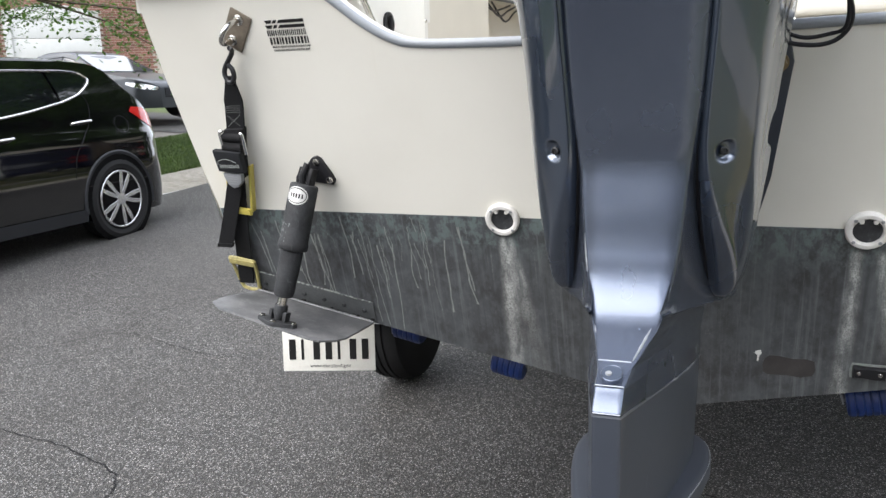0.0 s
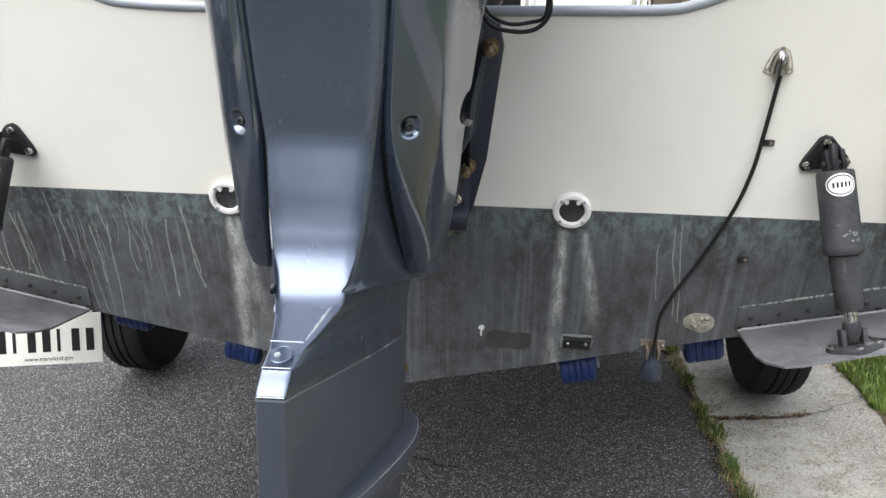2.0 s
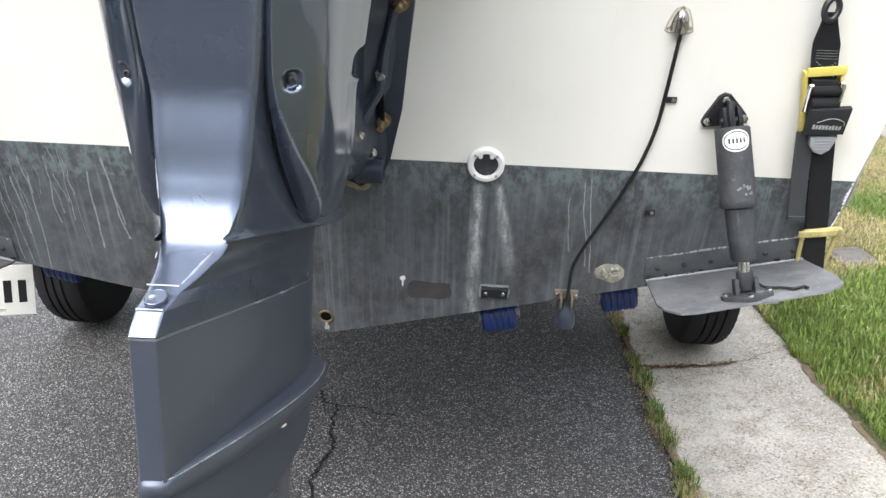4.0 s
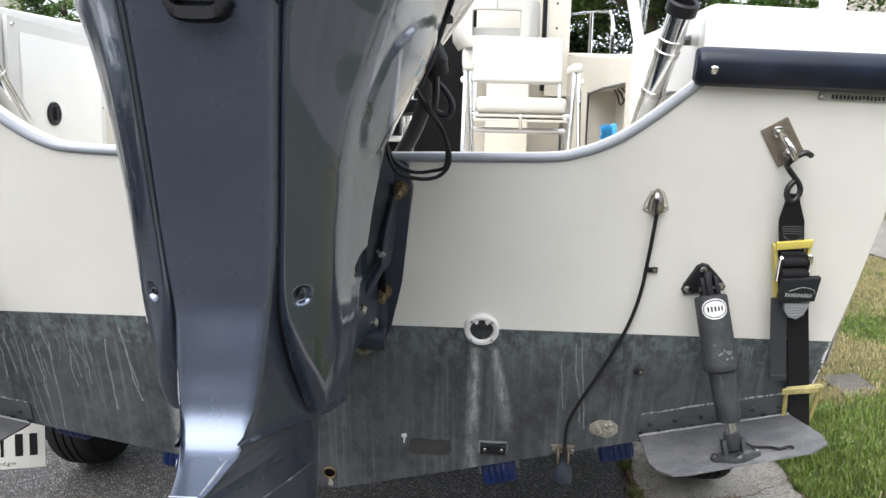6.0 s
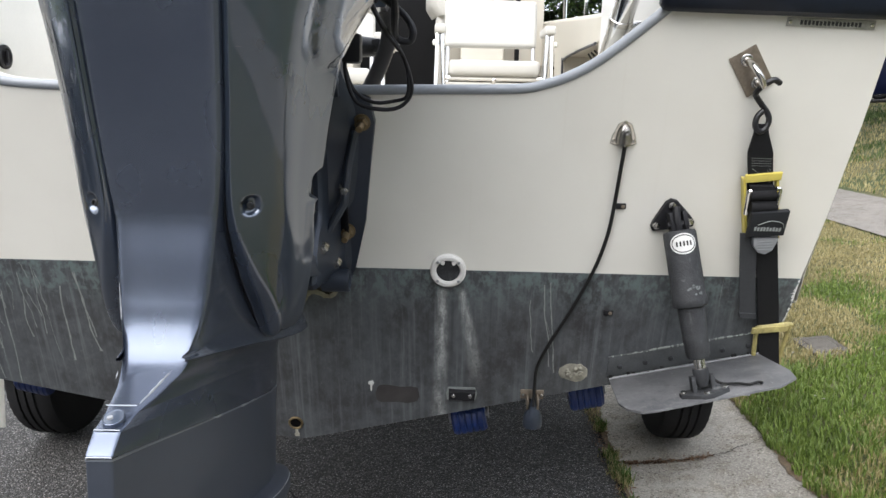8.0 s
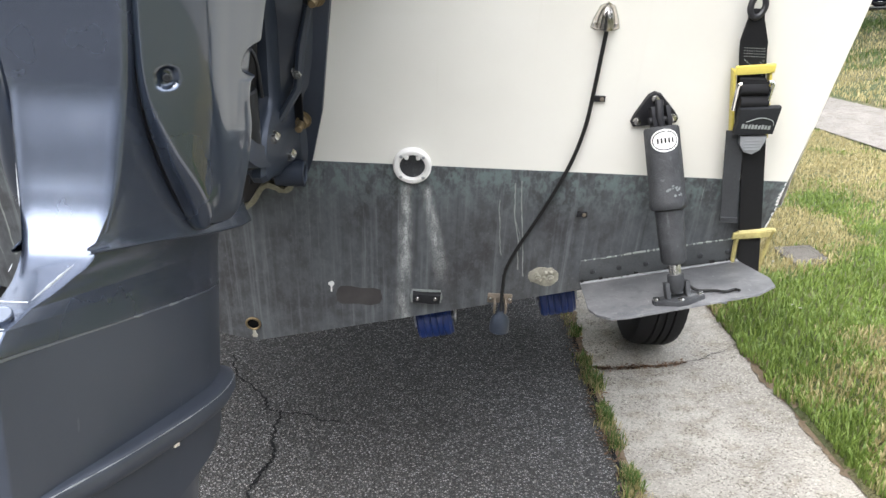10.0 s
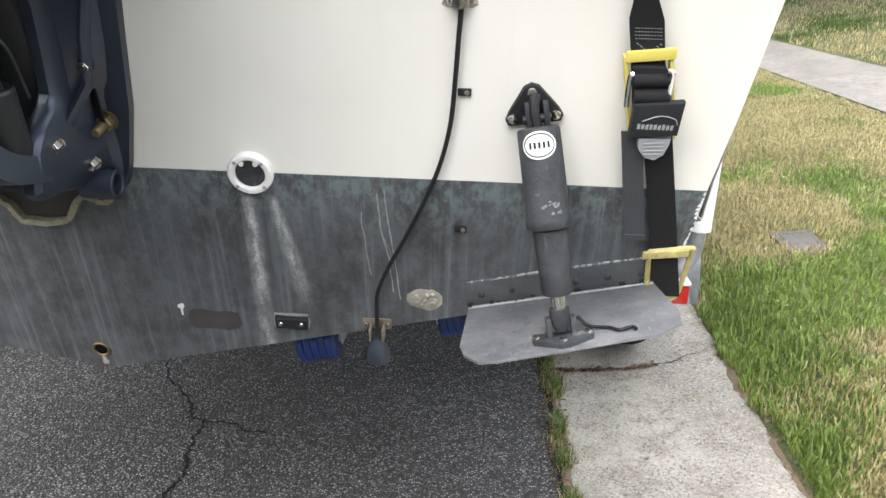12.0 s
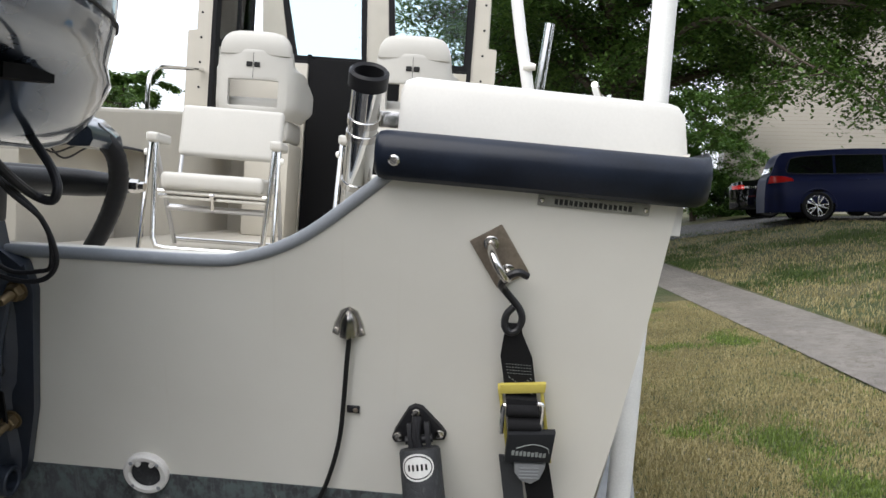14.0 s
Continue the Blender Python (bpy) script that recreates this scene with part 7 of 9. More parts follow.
def deck_chair(m):
    """A folding aluminium chair with white vinyl pads on a sled base."""
    ob = thing("deck_chair", "folding aluminium deck chair with white vinyl cushions", "chair", m, "deck chairs")
    bm = new_bm()
    r = 0.06
    loop = [(-0.268, -0.205, 0.50), (-0.258, -0.23, 0.26), (-0.248, -0.255, r), (-0.248 + r * 0.3, -0.258, 0.022), (-0.248 + r, -0.26, 0.0135), (0, -0.26, 0.0135), (0.248 - r, -0.26, 0.0135), (0.248 - r * 0.3, -0.258, 0.022), (0.248, -0.255, r), (0.258, -0.23, 0.26), (0.268, -0.205, 0.50)]
    tube(bm, loop, 0.0125, 12)
    part("sled_frame", bm, "chrome", ob, "bright aluminium tube loop")
    for s in (1, -1):
        bm = new_bm()
        tube(bm, [(s * 0.290, -0.21, 0.50), (s * 0.294, -0.25, 0.25), (s * 0.298, -0.29, 0.0)], 0.0115, 10)
        part("front_leg", bm, "chrome", ob, "bright aluminium tube leg")
        bm = new_bm()
        tube(bm, [(s * 0.275, -0.17, 0.46), (s * 0.272, 0.02, 0.22), (s * 0.268, 0.19, 0.0125)], 0.0115, 10)
        part("rear_leg", bm, "alu", ob, "aluminium tube leg")
        bm = new_bm()
        box(bm, (s * 0.277 - 0.029, -0.245, 0.492), (s * 0.277 + 0.029, -0.03, 0.536), 0.014, I4, 3)
        part("armrest", bm, "vinyl", ob, "white armrest")
        bm = new_bm()
        lathe(bm, [(0.016, 0), (0.014, 0.012), (0.004, 0.016)], Matrix.Translation((s * 0.30, -0.22, 0.445)) @ Matrix.Rotation(radians(90 * s), 4, "Y"), 12)
        part("pivot", bm, "white", ob)
        bm = new_bm()
        tube(bm, [(s * 0.235, 0.08, 0.30), (s * 0.232, 0.16, 0.66)], 0.0115, 10)
        part("back_post", bm, "alu", ob)
    for name, p, q in (("rear_bar", (-0.268, 0.19, 0.03), (0.268, 0.19, 0.03)), ("stretcher", (-0.27, 0.04, 0.195), (0.27, 0.04, 0.195)), ("seat_bar", (-0.26, -0.215, 0.272), (0.26, -0.215, 0.272)), ("low_seat_bar", (-0.25, -0.18, 0.25), (0.25, -0.18, 0.25))):
        bm = new_bm()
        tube(bm, [p, q], 0.0115 if name != "stretcher" else 0.016, 10)
        part(name, bm, "alu" if name == "stretcher" else "chrome", ob)
    bm = new_bm()
    box(bm, (-0.232, -0.25, 0.285), (0.232, 0.12, 0.362), 0.030, I4, 4)
    part("seat", bm, "vinyl", ob, "white padded seat")
    bm = new_bm()
    bk = Matrix.Translation((0, 0.14, 0.575)) @ Matrix.Rotation(radians(-12), 4, "X")
    box(bm, (-0.252, -0.026, -0.125), (0.252, 0.026, 0.135), 0.025, bk, 4)
    part("backrest", bm, "vinyl", ob, "white padded backrest")
    bm = new_bm()
    lathe(bm, [(0.012, 0), (0.012, 0.01), (0.004, 0.014)], Matrix.Translation((0, -0.225, 0.262)) @ Matrix.Rotation(radians(90), 4, "X"), 10)
    part("catch", bm, "steel", ob)
    bm = new_bm()
    tube(bm, [(0, -0.22, 0.262), (0, -0.20, 0.20)], 0.008, 8)
    part("catch_lever", bm, "steel", ob)
    return ob


chair = deck_chair(Matrix.Translation((0.535, 2.59, DECK + 0.06)) @ Matrix.Rotation(radians(2), 4, "Z"))
copy_thing(chair, Matrix.Translation((-0.325, 2.43, DECK)) @ Matrix.Rotation(radians(6), 4, "Z"))


def helm_seat(m):
    """A moulded bucket seat seen from behind: curved shell with an open window, cushion and wings."""
    ob = thing("helm_seat", "white moulded bucket helm seat with an open back window", "helm seat", m, "helm seats")
    bm = new_bm()
    # horizontal U sections from wing tip to wing tip
    cols, rows = 28, 18
    grid = []
    for j in range(rows + 1):
        z = 0.87 + 0.45 * j / rows
        half = 0.262 - 0.030 * max(0.0, (z - 1.10) / 0.22) - 0.05 * max(0.0, (0.95 - z) / 0.08)
        reach = 0.34 * max(0.0, min(1.0, (1.24 - z) / 0.16)) * (0.55 + 0.45 * min(1, (z - 0.85) / 0.12)) + 0.05
        line = []
        for i in range(cols + 1):
            s = 2 * i / cols - 1
            k = abs(s)
            if k < 0.62:
                x, y = half * k / 0.62 * 0.93, -0.05 * math.cos(k / 0.62 * 1.3)
            else:
                t = (k - 0.62) / 0.38
                x, y = half * (0.93 + 0.07 * math.sin(min(t * 3, 1) * 1.57)) + 0.05 * t * (reach > 0.1), -0.013 + reach * t
            line.append(bm.verts.new((math.copysign(x, s), y, z)))
        grid.append(line)
    for j in range(rows):
        zc = 0.87 + 0.45 * (j + 0.5) / rows
        for i in range(cols):
            sc = 2 * (i + 0.5) / cols - 1
            if 0.955 < zc < 1.115 and abs(sc) < 0.40:
                continue
            bm.faces.new((grid[j][i], grid[j][i + 1], grid[j + 1][i + 1], grid[j + 1][i]))
    shell = part("back_shell", bm, "vinyl", ob, "", 60)
    sol = shell.modifiers.new("thickness", "SOLIDIFY")
    sol.thickness, sol.offset = 0.03, 0.0
    bev = shell.modifiers.new("edge", "BEVEL")
    bev.width, bev.segments, bev.limit_method = 0.010, 2, "ANGLE"
    loops = lambda z, w, d, y: [(w * math.copysign(abs(math.cos(a)) ** 0.6, math.cos(a)), y + d * math.copysign(abs(math.sin(a)) ** 0.6, math.sin(a)), z) for a in (math.tau * i / 32 for i in range(32))]
    bm = new_bm()
    rings(bm, [loops(1.285, 0.226, 0.045, 0.0), loops(1.29, 0.244, 0.058, 0.0), loops(1.32, 0.246, 0.062, 0.0), loops(1.37, 0.236, 0.060, 0.0), loops(1.41, 0.214, 0.055, 0.0), loops(1.435, 0.18, 0.045, 0.0), loops(1.448, 0.13, 0.03, 0.0), loops(1.452, 0.06, 0.012, 0.0)])
    part("headrest", bm, "vinyl", ob, "white padded head roll", 60)
    bm = new_bm()
    box(bm, (-0.21, 0.06, 0.86), (0.21, 0.16, 1.02), 0.04, I4, 4)
    part("back_cushion", bm, "vinyl", ob, "white padded cushion behind the window")
    bm = new_bm()
    box(bm, (-0.24, 0.02, 0.72), (0.24, 0.44, 0.88), 0.05, I4, 4)
    part("seat", bm, "vinyl", ob, "white padded seat")
    bm = new_bm()
    tube(bm, [(-0.001, -0.066, 1.30), (0.001, -0.066, 1.13)], 0.0016, 6)
    part("stitch_line", bm, "web_grey", ob)
    for x in (-0.046, 0.006):
        bm = new_bm()
        box(bm, (x, -0.071, 1.205), (x + 0.040, -0.064, 1.238), 0.006)
        part("badge", bm, "ink", ob, "dark embroidered badge", 0)
    bm = new_bm()
    box(bm, (-0.06, 0.05, 0.065), (0.25, 0.44, 0.72), 0.02)
    part("seat_box", bm, "liner", ob, "cream seat box")
    return ob


seat = helm_seat(Matrix.Translation((-0.655, 3.98, DECK - 0.065)))
copy_thing(seat, Matrix.Translation((0.42, 3.98, DECK - 0.025)))

for s in (1,):
    pole = thing("outrigger_pole", "white outrigger poles with a bright holder on the gunwale", "outrigger")
    bm = new_bm()
    tube(bm, [(1.185, 2.55, 1.93), (1.060, 2.55, 2.50), (0.93, 2.56, 3.20)], 0.029, 16)
    part("pole", bm, "pvc", pole, "white pole")
    bm = new_bm()
    tube(bm, [(1.160, 2.60, 1.95), (1.172, 2.60, 2.18)], 0.017, 14)
    part("stem", bm, "alu", pole, "bright stem")
    bm = new_bm()
    tube(bm, [(1.168, 2.60, 2.12), (1.205, 2.60, 2.56)], 0.025, 20)
    part("holder", bm, "chrome", pole, "polished tube holder")
    bm = new_bm()
    lathe(bm, [(0.016, -0.03), (0.020, -0.012), (0.020, 0.012), (0.016, 0.03)], Matrix.Translation((1.115, 2.52, 2.33)) @ Matrix.Rotation(radians(90), 4, "Y"), 14)
    part("knob", bm, "white", pole)
brush = thing("scrub_brush", "blue bristled scrub brush standing by the coaming", "brush", (0.755, 0.80, SOLE))
bm = new_bm()
rnd = random.Random(2)
for i in range(500):
    x, y, z = rnd.uniform(-0.010, 0.012), rnd.uniform(-0.02, 0.02), rnd.uniform(0.26, 0.345)
    tube(bm, [(x, y, z), (x - 0.024 + rnd.uniform(-0.005, 0.005), y + rnd.uniform(-0.01, 0.01) - 0.02, z + rnd.uniform(-0.01, 0.01))], 0.0012, 3)
part("bristles", bm, "brush", brush, "blue bristles", 0)
bm = new_bm()
box(bm, (0.0, -0.025, 0.25), (0.018, 0.025, 0.355), 0.008)
part("block", bm, "brush", brush, "blue brush block")
bm = new_bm()
tube(bm, [(0.03, 0.03, 0.0), (0.005, 0, 0.27)], 0.010, 10)
part("handle", bm, "alu", brush)


# trailer ---------------------------------------------------------------------------------
trailer = thing("boat_trailer", "galvanised boat trailer with blue rollers under the hull", "trailer")


def wheel_parts(parent, cx, cy, cz, r, width, rim_r, axis_x=True, spokes=0, mats=("tyre", "galv")):
    m = Matrix.Translation((cx, cy, cz)) @ (Matrix.Rotation(radians(90), 4, "Y") if axis_x else Matrix.Rotation(radians(90), 4, "X"))
    bm = new_bm()
    h = width / 2
    prof = [(rim_r, -h * 0.8), (r * 0.86, -h), (r * 0.96, -h * 0.9), (r, -h * 0.62)]
    for z in (-0.34, 0.0, 0.34):
        prof += [(r * 1.004, h * (z - 0.06)), (r * 0.978, h * (z - 0.045)), (r * 0.978, h * (z + 0.045)), (r * 1.004, h * (z + 0.06))]
    prof += [(r, h * 0.62), (r * 0.96, h * 0.9), (r * 0.86, h), (rim_r, h * 0.8)]
    # shoulder lugs: every other step of the outer ribs stands back
    seg = 88
    rings(bm, [[m @ Vector(((q - (0.014 * r if j % 2 and abs(z) > 0.38 * h and q > r * 0.95 else 0)) * math.cos(math.tau * j / seg), (q - (0.014 * r if j % 2 and abs(z) > 0.38 * h and q > r * 0.95 else 0)) * math.sin(math.tau * j / seg), z)) for j in range(seg)] for q, z in prof], True, True)
    wh = part("wheel", bm, mats[0], parent, "black rubber tyre")
    return wh, m, h


for s, cx, cy, zz in ((-1, -1.36, 1.62, 0.035), (1, 1.33, 1.62, 0.095)):
    wh, m, h = wheel_parts(trailer, cx, cy, zz + 0.335, 0.335, 0.20, 0.19)
    bm = new_bm()
    lathe(bm, [(0.19, -h * 0.7), (0.17, -h * 0.3), (0.06, -h * 0.35), (0.05, -h * 0.9), (0.01, -h * 0.95)], m, 28)
    part("rim", bm, "galv", wh)
    bm = new_bm()
    lathe(bm, [(0.19, h * 0.7), (0.17, h * 0.3), (0.06, h * 0.35), (0.05, h * 0.9), (0.01, h * 0.95)], m, 28)
    part("rim", bm, "galv", wh)
bm = new_bm()
for s in (1, -1):
    box(bm, (s * 0.98 - 0.03, 1.9, 0.46), (s * 0.98 + 0.03, 5.2, 0.54), 0.006)
box(bm, (-1.36, 1.58, 0.36), (1.33, 1.66, 0.44), 0.006)
box(bm, (-1.02, 3.4, 0.40), (1.02, 3.49, 0.50), 0.006)
part("frame", bm, "galv", trailer, "galvanised box-section frame")
for s in (1, -1):
    for k, (x, y, z) in enumerate(((0.424, 0.245, 0.683), (0.727, 0.275, 0.746))):
        tilt = Matrix.Translation((s * x, y, z)) @ Matrix.Rotation(radians(-s * 11.5), 4, "Y") @ Matrix.Scale(0.84, 4)
        bm = new_bm()
        lathe(bm, [(0.016, -0.052), (0.048, -0.052)] + [(r, -0.047 + 0.0190 * i + dz) for i in range(5) for r, dz in ((0.0505, 0.0), (0.0535, 0.002), (0.0535, 0.014), (0.0505, 0.016))] + [(0.048, 0.052), (0.016, 0.052)], tilt @ Matrix.Rotation(radians(90), 4, "Y"), 26)
        ro = part("roller", bm, "roller", trailer, "ribbed blue keel roller")
        bm = new_bm()
        tube(bm, [tilt @ Vector((-0.062, 0, 0)), tilt @ Vector((0.062, 0, 0))], 0.009, 8)
        for dx in (-0.062, 0.058):
            box(bm, (dx, -0.012, -0.015), (dx + 0.005, 0.09, 0.015), 0.001, tilt)
        part("roller_arm", bm, "galv", ro)
    bm = new_bm()
    tube(bm, [(s * 0.415, 0.30, 0.66), (s * 0.43, 0.75, 0.64), (s * 0.60, 1.6, 0.56), (s * 0.98, 2.3, 0.50)], 0.014, 8)
    tube(bm, [(s * 0.725, 0.33, 0.73), (s * 0.73, 0.80, 0.70), (s * 0.60, 1.6, 0.56)], 0.014, 8)
    part("roller_beam", bm, "galv", trailer)
    # guide pole with its elbow
    bm = new_bm()
    tube(bm, [(s * 1.318, 0.62, 0.86), (s * 1.325, 0.62, 1.6), (s * 1.327, 0.62, 2.75)], 0.030, 20)
    gp = part("guide_pole", bm, "pvc", trailer, "white plastic guide pole")
    bm = new_bm()
    tube(bm, spline([(s * 1.318, 0.62, 0.90), (s * 1.310, 0.62, 0.80), (s * 1.26, 0.62, 0.74), (s * 1.18, 0.75, 0.70), (s * 1.0, 1.9, 0.52)], 6), 0.021, 12)
    part("pole_elbow", bm, "galv", gp, "galvanised elbow")
    # lamp
    bm = new_bm()
    box(bm, (s * 1.295 - 0.034, 0.66, 0.637), (s * 1.295 + 0.034, 0.74, 0.69), 0.006)
    lamp = part("tail_lamp", bm, "red_lens", trailer, "red tail lamp")
    bm = new_bm()
    box(bm, (s * 1.295 - 0.036, 0.655, 0.692), (s * 1.295 + 0.036, 0.76, 0.700), 0.003)
    part("lamp_cap", bm, "pvc", lamp, "white lamp cap")
    bm = new_bm()
    tube(bm, [(s * 1.34, 0.73, 0.62), (s * 1.30, 1.0, 0.60), (s * 1.02, 1.95, 0.52)], 0.016, 8)
    part("lamp_bracket", bm, "galv", lamp)
    # wheel arch
    bm = new_bm()
    cy = 1.62
    a = [(s * 1.27, cy + 0.42 * math.cos(t), 0.42 + 0.40 * math.sin(t)) for t in (math.pi * i / 14 for i in range(15))]
    b = [(s * 1.52, p[1], p[2]) for p in a]
    rings(bm, [a, b], closed=False)
    bmesh.ops.solidify(bm, geom=bm.faces, thickness=0.004)
    part("mudguard", bm, "galv", trailer)
plate = thing("number_plate", "white registration plate hung below the trim tab", "number plate", Matrix.Translation((-1.105, 0.452, 0.582)) @ Matrix.Rotation(radians(18), 4, "Z") @ Matrix.Rotation(radians(84), 4, "X"))
bm = new_bm()
box(bm, (-0.1525, -0.076, -0.001), (0.1525, 0.076, 0.001), 0.0008)
part("sheet", bm, "plate", plate)
for i, w in enumerate((0.022, 0.009, 0.022, 0.022, 0.009, 0.022, 0.022)):
    x = -0.131 + i * 0.040
    bm = new_bm()
    prism(bm, [(x, -0.038), (x + w, -0.038), (x + w, 0.030), (x, 0.030)], 0.001, 0.0018)
    part("plate_bar", bm, "ink", plate, "", 0)
words = bpy.data.curves.new("words", "FONT")
words.body, words.size, words.align_x = "www.maryland.gov", 0.0175, "CENTER"
bm = new_bm()
bm.from_mesh(bpy.data.meshes.new_from_object(bpy.data.objects.new("words", words)))
bmesh.ops.translate(bm, verts=bm.verts, vec=(0.004, -0.064, 0.0016))
part("printed_words", bm, "ram", plate, "dark printed web address", 0)
bm = new_bm()
box(bm, (-0.02, 0.07, -0.012), (0.02, 0.16, -0.002), 0.002)
part("plate_bracket", bm, "galv", plate)


# vehicles -------------------------------------------------------------------------------
def car(name, label, m, L, W, H, paint, profile, glass, wheels, wheel_r, screen, lamp, cladding=False, spokes=5):
    """A car facing -y, its left side at +x: a lofted body, glass, lamps and wheels."""
    ob = thing(name, label, "car", m)
    half = W / 2
    prof = spline([(0, y, z) for y, z in profile], 5)

    def side_x(z, y):
        t = z / H
        tum = max(0.0, (t - 0.58) / 0.42)
        belly = 0.07 * (1 - min(t / 0.28, 1)) ** 1.5
        crease = 0.012 * math.exp(-((t - 0.56) / 0.05) ** 2)
        end = 0.34 * (max(0.0, abs(y) / (L / 2) - 0.80) / 0.20) ** 2.3
        bulge = 0.055 * (max(0.0, min(t, 0.60) - 0.34) / 0.24) ** 2
        return half - belly - bulge - 0.20 * tum ** 1.25 - end + crease

    def patch(name, low, high, off, mat, label="", rows=5, n=14, s=1):
        """A sheet on the body side between a lower and an upper line of (y, z)."""
        bm_ = new_bm()
        A, B = (spline([(0, y, z) for y, z in line], 4) for line in (low, high))
        pick = lambda P, t: P[0].lerp(P[0], 0) if len(P) == 1 else P[min(int(t * (len(P) - 1)), len(P) - 2)].lerp(P[min(int(t * (len(P) - 1)), len(P) - 2) + 1], t * (len(P) - 1) - min(int(t * (len(P) - 1)), len(P) - 2))
        grid = []
        for j in range(rows + 1):
            line = []
            for i in range(n + 1):
                p = pick(A, i / n).lerp(pick(B, i / n), j / rows)
                line.append(bm_.verts.new((s * (side_x(p.z, p.y) + off), p.y + (off if p.y > L * 0.45 else 0), p.z)))
            grid.append(line)
        for j in range(rows):
            for i in range(n):
                bm_.faces.new((grid[j][i], grid[j][i + 1], grid[j + 1][i + 1], grid[j + 1][i]))
        return part(name, bm_, mat, ob, label, 40)

    bm = new_bm()
    loops = []
    zs = [0.22, 0.27, 0.34, 0.43, 0.52, 0.60] + [0.66 + 0.035 * i for i in range(int((H - 0.70) / 0.035) + 1)] + [H]
    for p in prof:
        y, top = p.y, p.z
        right = [(side_x(min(z, top), y), y, min(z, top)) for z in zs]
        e = right[-1][0]
        roof = [(e * 0.96, y, top + 0.010), (e * 0.82, y, top + 0.020), (e * 0.5, y, top + 0.028)]
        loops.append(right + roof + [(0.0, y, top + 0.03)] + [(-x, yy, z) for x, yy, z in (right + roof)[::-1]])
    rings(bm, loops, closed=False)
    for lp in (loops[0], loops[-1]):
        bm.faces.new([bm.verts.new(q) for q in lp])
    part("body", bm, paint, ob, "", 50)
    for s in (1, -1):
        for low, high in glass:
            patch("side_window", low, high, 0.012, "car_glass", "dark tinted window", s=s)
        bm = new_bm()
        low = [q for g in glass for q in g[0]]
        line = low + [q for g in glass[::-1] for q in g[1][::-1]]
        tube(bm, [(s * (side_x(q.z, q.y) + 0.014), q.y, q.z) for q in spline([(0, y, z) for y, z in line], 4)], 0.010, 6)
        part("window_trim", bm, "chrome" if cladding else "car_trim", ob, "slim bright trim round the windows" if cladding else "")
        for wy in wheels:
            wh, mw, h = wheel_parts(ob, s * (half - 0.095), wy, wheel_r, wheel_r, 0.22, wheel_r * 0.70)
            mo = mw @ (I4 if s > 0 else Matrix.Rotation(math.pi, 4, "X"))
            bm = new_bm()
            annulus(bm, wheel_r * 0.71, wheel_r * 0.66, h * 0.3, h * 0.95, mo, 36, 0.004)
            for i in range(spokes):
                for da in (-0.16, 0.16):
                    a = math.tau * i / spokes + 0.3
                    r0, r1 = wheel_r * 0.10, wheel_r * 0.68
                    q = [(r0, da * 0.05 - 0.014), (wheel_r * 0.42, da * wheel_r * 0.58 - 0.021), (r1, da * wheel_r * 0.86 - 0.018), (r1, da * wheel_r * 0.86 + 0.018), (wheel_r * 0.42, da * wheel_r * 0.58 + 0.021), (r0, da * 0.05 + 0.014)]
                    prism(bm, [(rr * math.cos(a) - t * math.sin(a), rr * math.sin(a) + t * math.cos(a)) for rr, t in q], h * 0.66, h * 0.90, mo, 0.004)
            lathe(bm, [(wheel_r * 0.17, h * 0.55), (wheel_r * 0.15, h * 0.92), (wheel_r * 0.05, h * 0.95)], mo, 16)
            part("rim", bm, "rim", wh, "split-spoke alloy rim")
            bm = new_bm()
            lathe(bm, [(wheel_r * 0.68, h * 0.2), (0.01, h * 0.1)], mo, 28)
            part("brake_drum", bm, "dark", wh)
            bm = new_bm()
            arcs = []
            for k, off in ((1.09, -0.03), (1.10, 0.006), (1.17, 0.012), (1.20, 0.0)):
                arcs.append([(s * (side_x(wheel_r + 0.02, wy) + off), wy + wheel_r * k * math.cos(t), wheel_r + wheel_r * k * math.sin(t)) for t in (math.pi * (-0.06 + 1.12 * i / 24) for i in range(25))])
            rings(bm, arcs, closed=False, caps=False)
            part("wheel_arch", bm, "car_trim" if cladding else paint, ob, "", 60)
            # flat near-black disc paints the shade inside the wheel arch
            bm = new_bm()
            lathe(bm, [(wheel_r * 1.10, 0.0), (0.02, 0.0)], Matrix.Translation((s * (side_x(wheel_r, wy) + 0.006), wy, wheel_r)) @ Matrix.Rotation(radians(90), 4, "Y"), 32)
            part("arch_shade", bm, "dark", ob)
        patch("sill", [(wheels[0] + wheel_r * 1.1, 0.225), (wheels[1] - wheel_r * 1.1, 0.225)], [(wheels[0] + wheel_r * 1.1, 0.33), (wheels[1] - wheel_r * 1.1, 0.33)], 0.012, "car_trim" if cladding else paint, s=s)
        for hy, hz in ((-0.42, 0.94), (0.40, 0.985)) if not cladding else ((0.36, 0.965), (1.20, 1.06)):
            bm = new_bm()
            x = side_x(hz, hy)
            tube(bm, spline([(s * (x - 0.01), hy - 0.11, hz - 0.01), (s * (x + 0.03), hy - 0.08, hz), (s * (x + 0.03), hy + 0.07, hz + 0.01), (s * (x - 0.01), hy + 0.10, hz + 0.01)], 4), 0.012, 8)
            part("door_handle", bm, "chrome" if cladding else paint, ob)
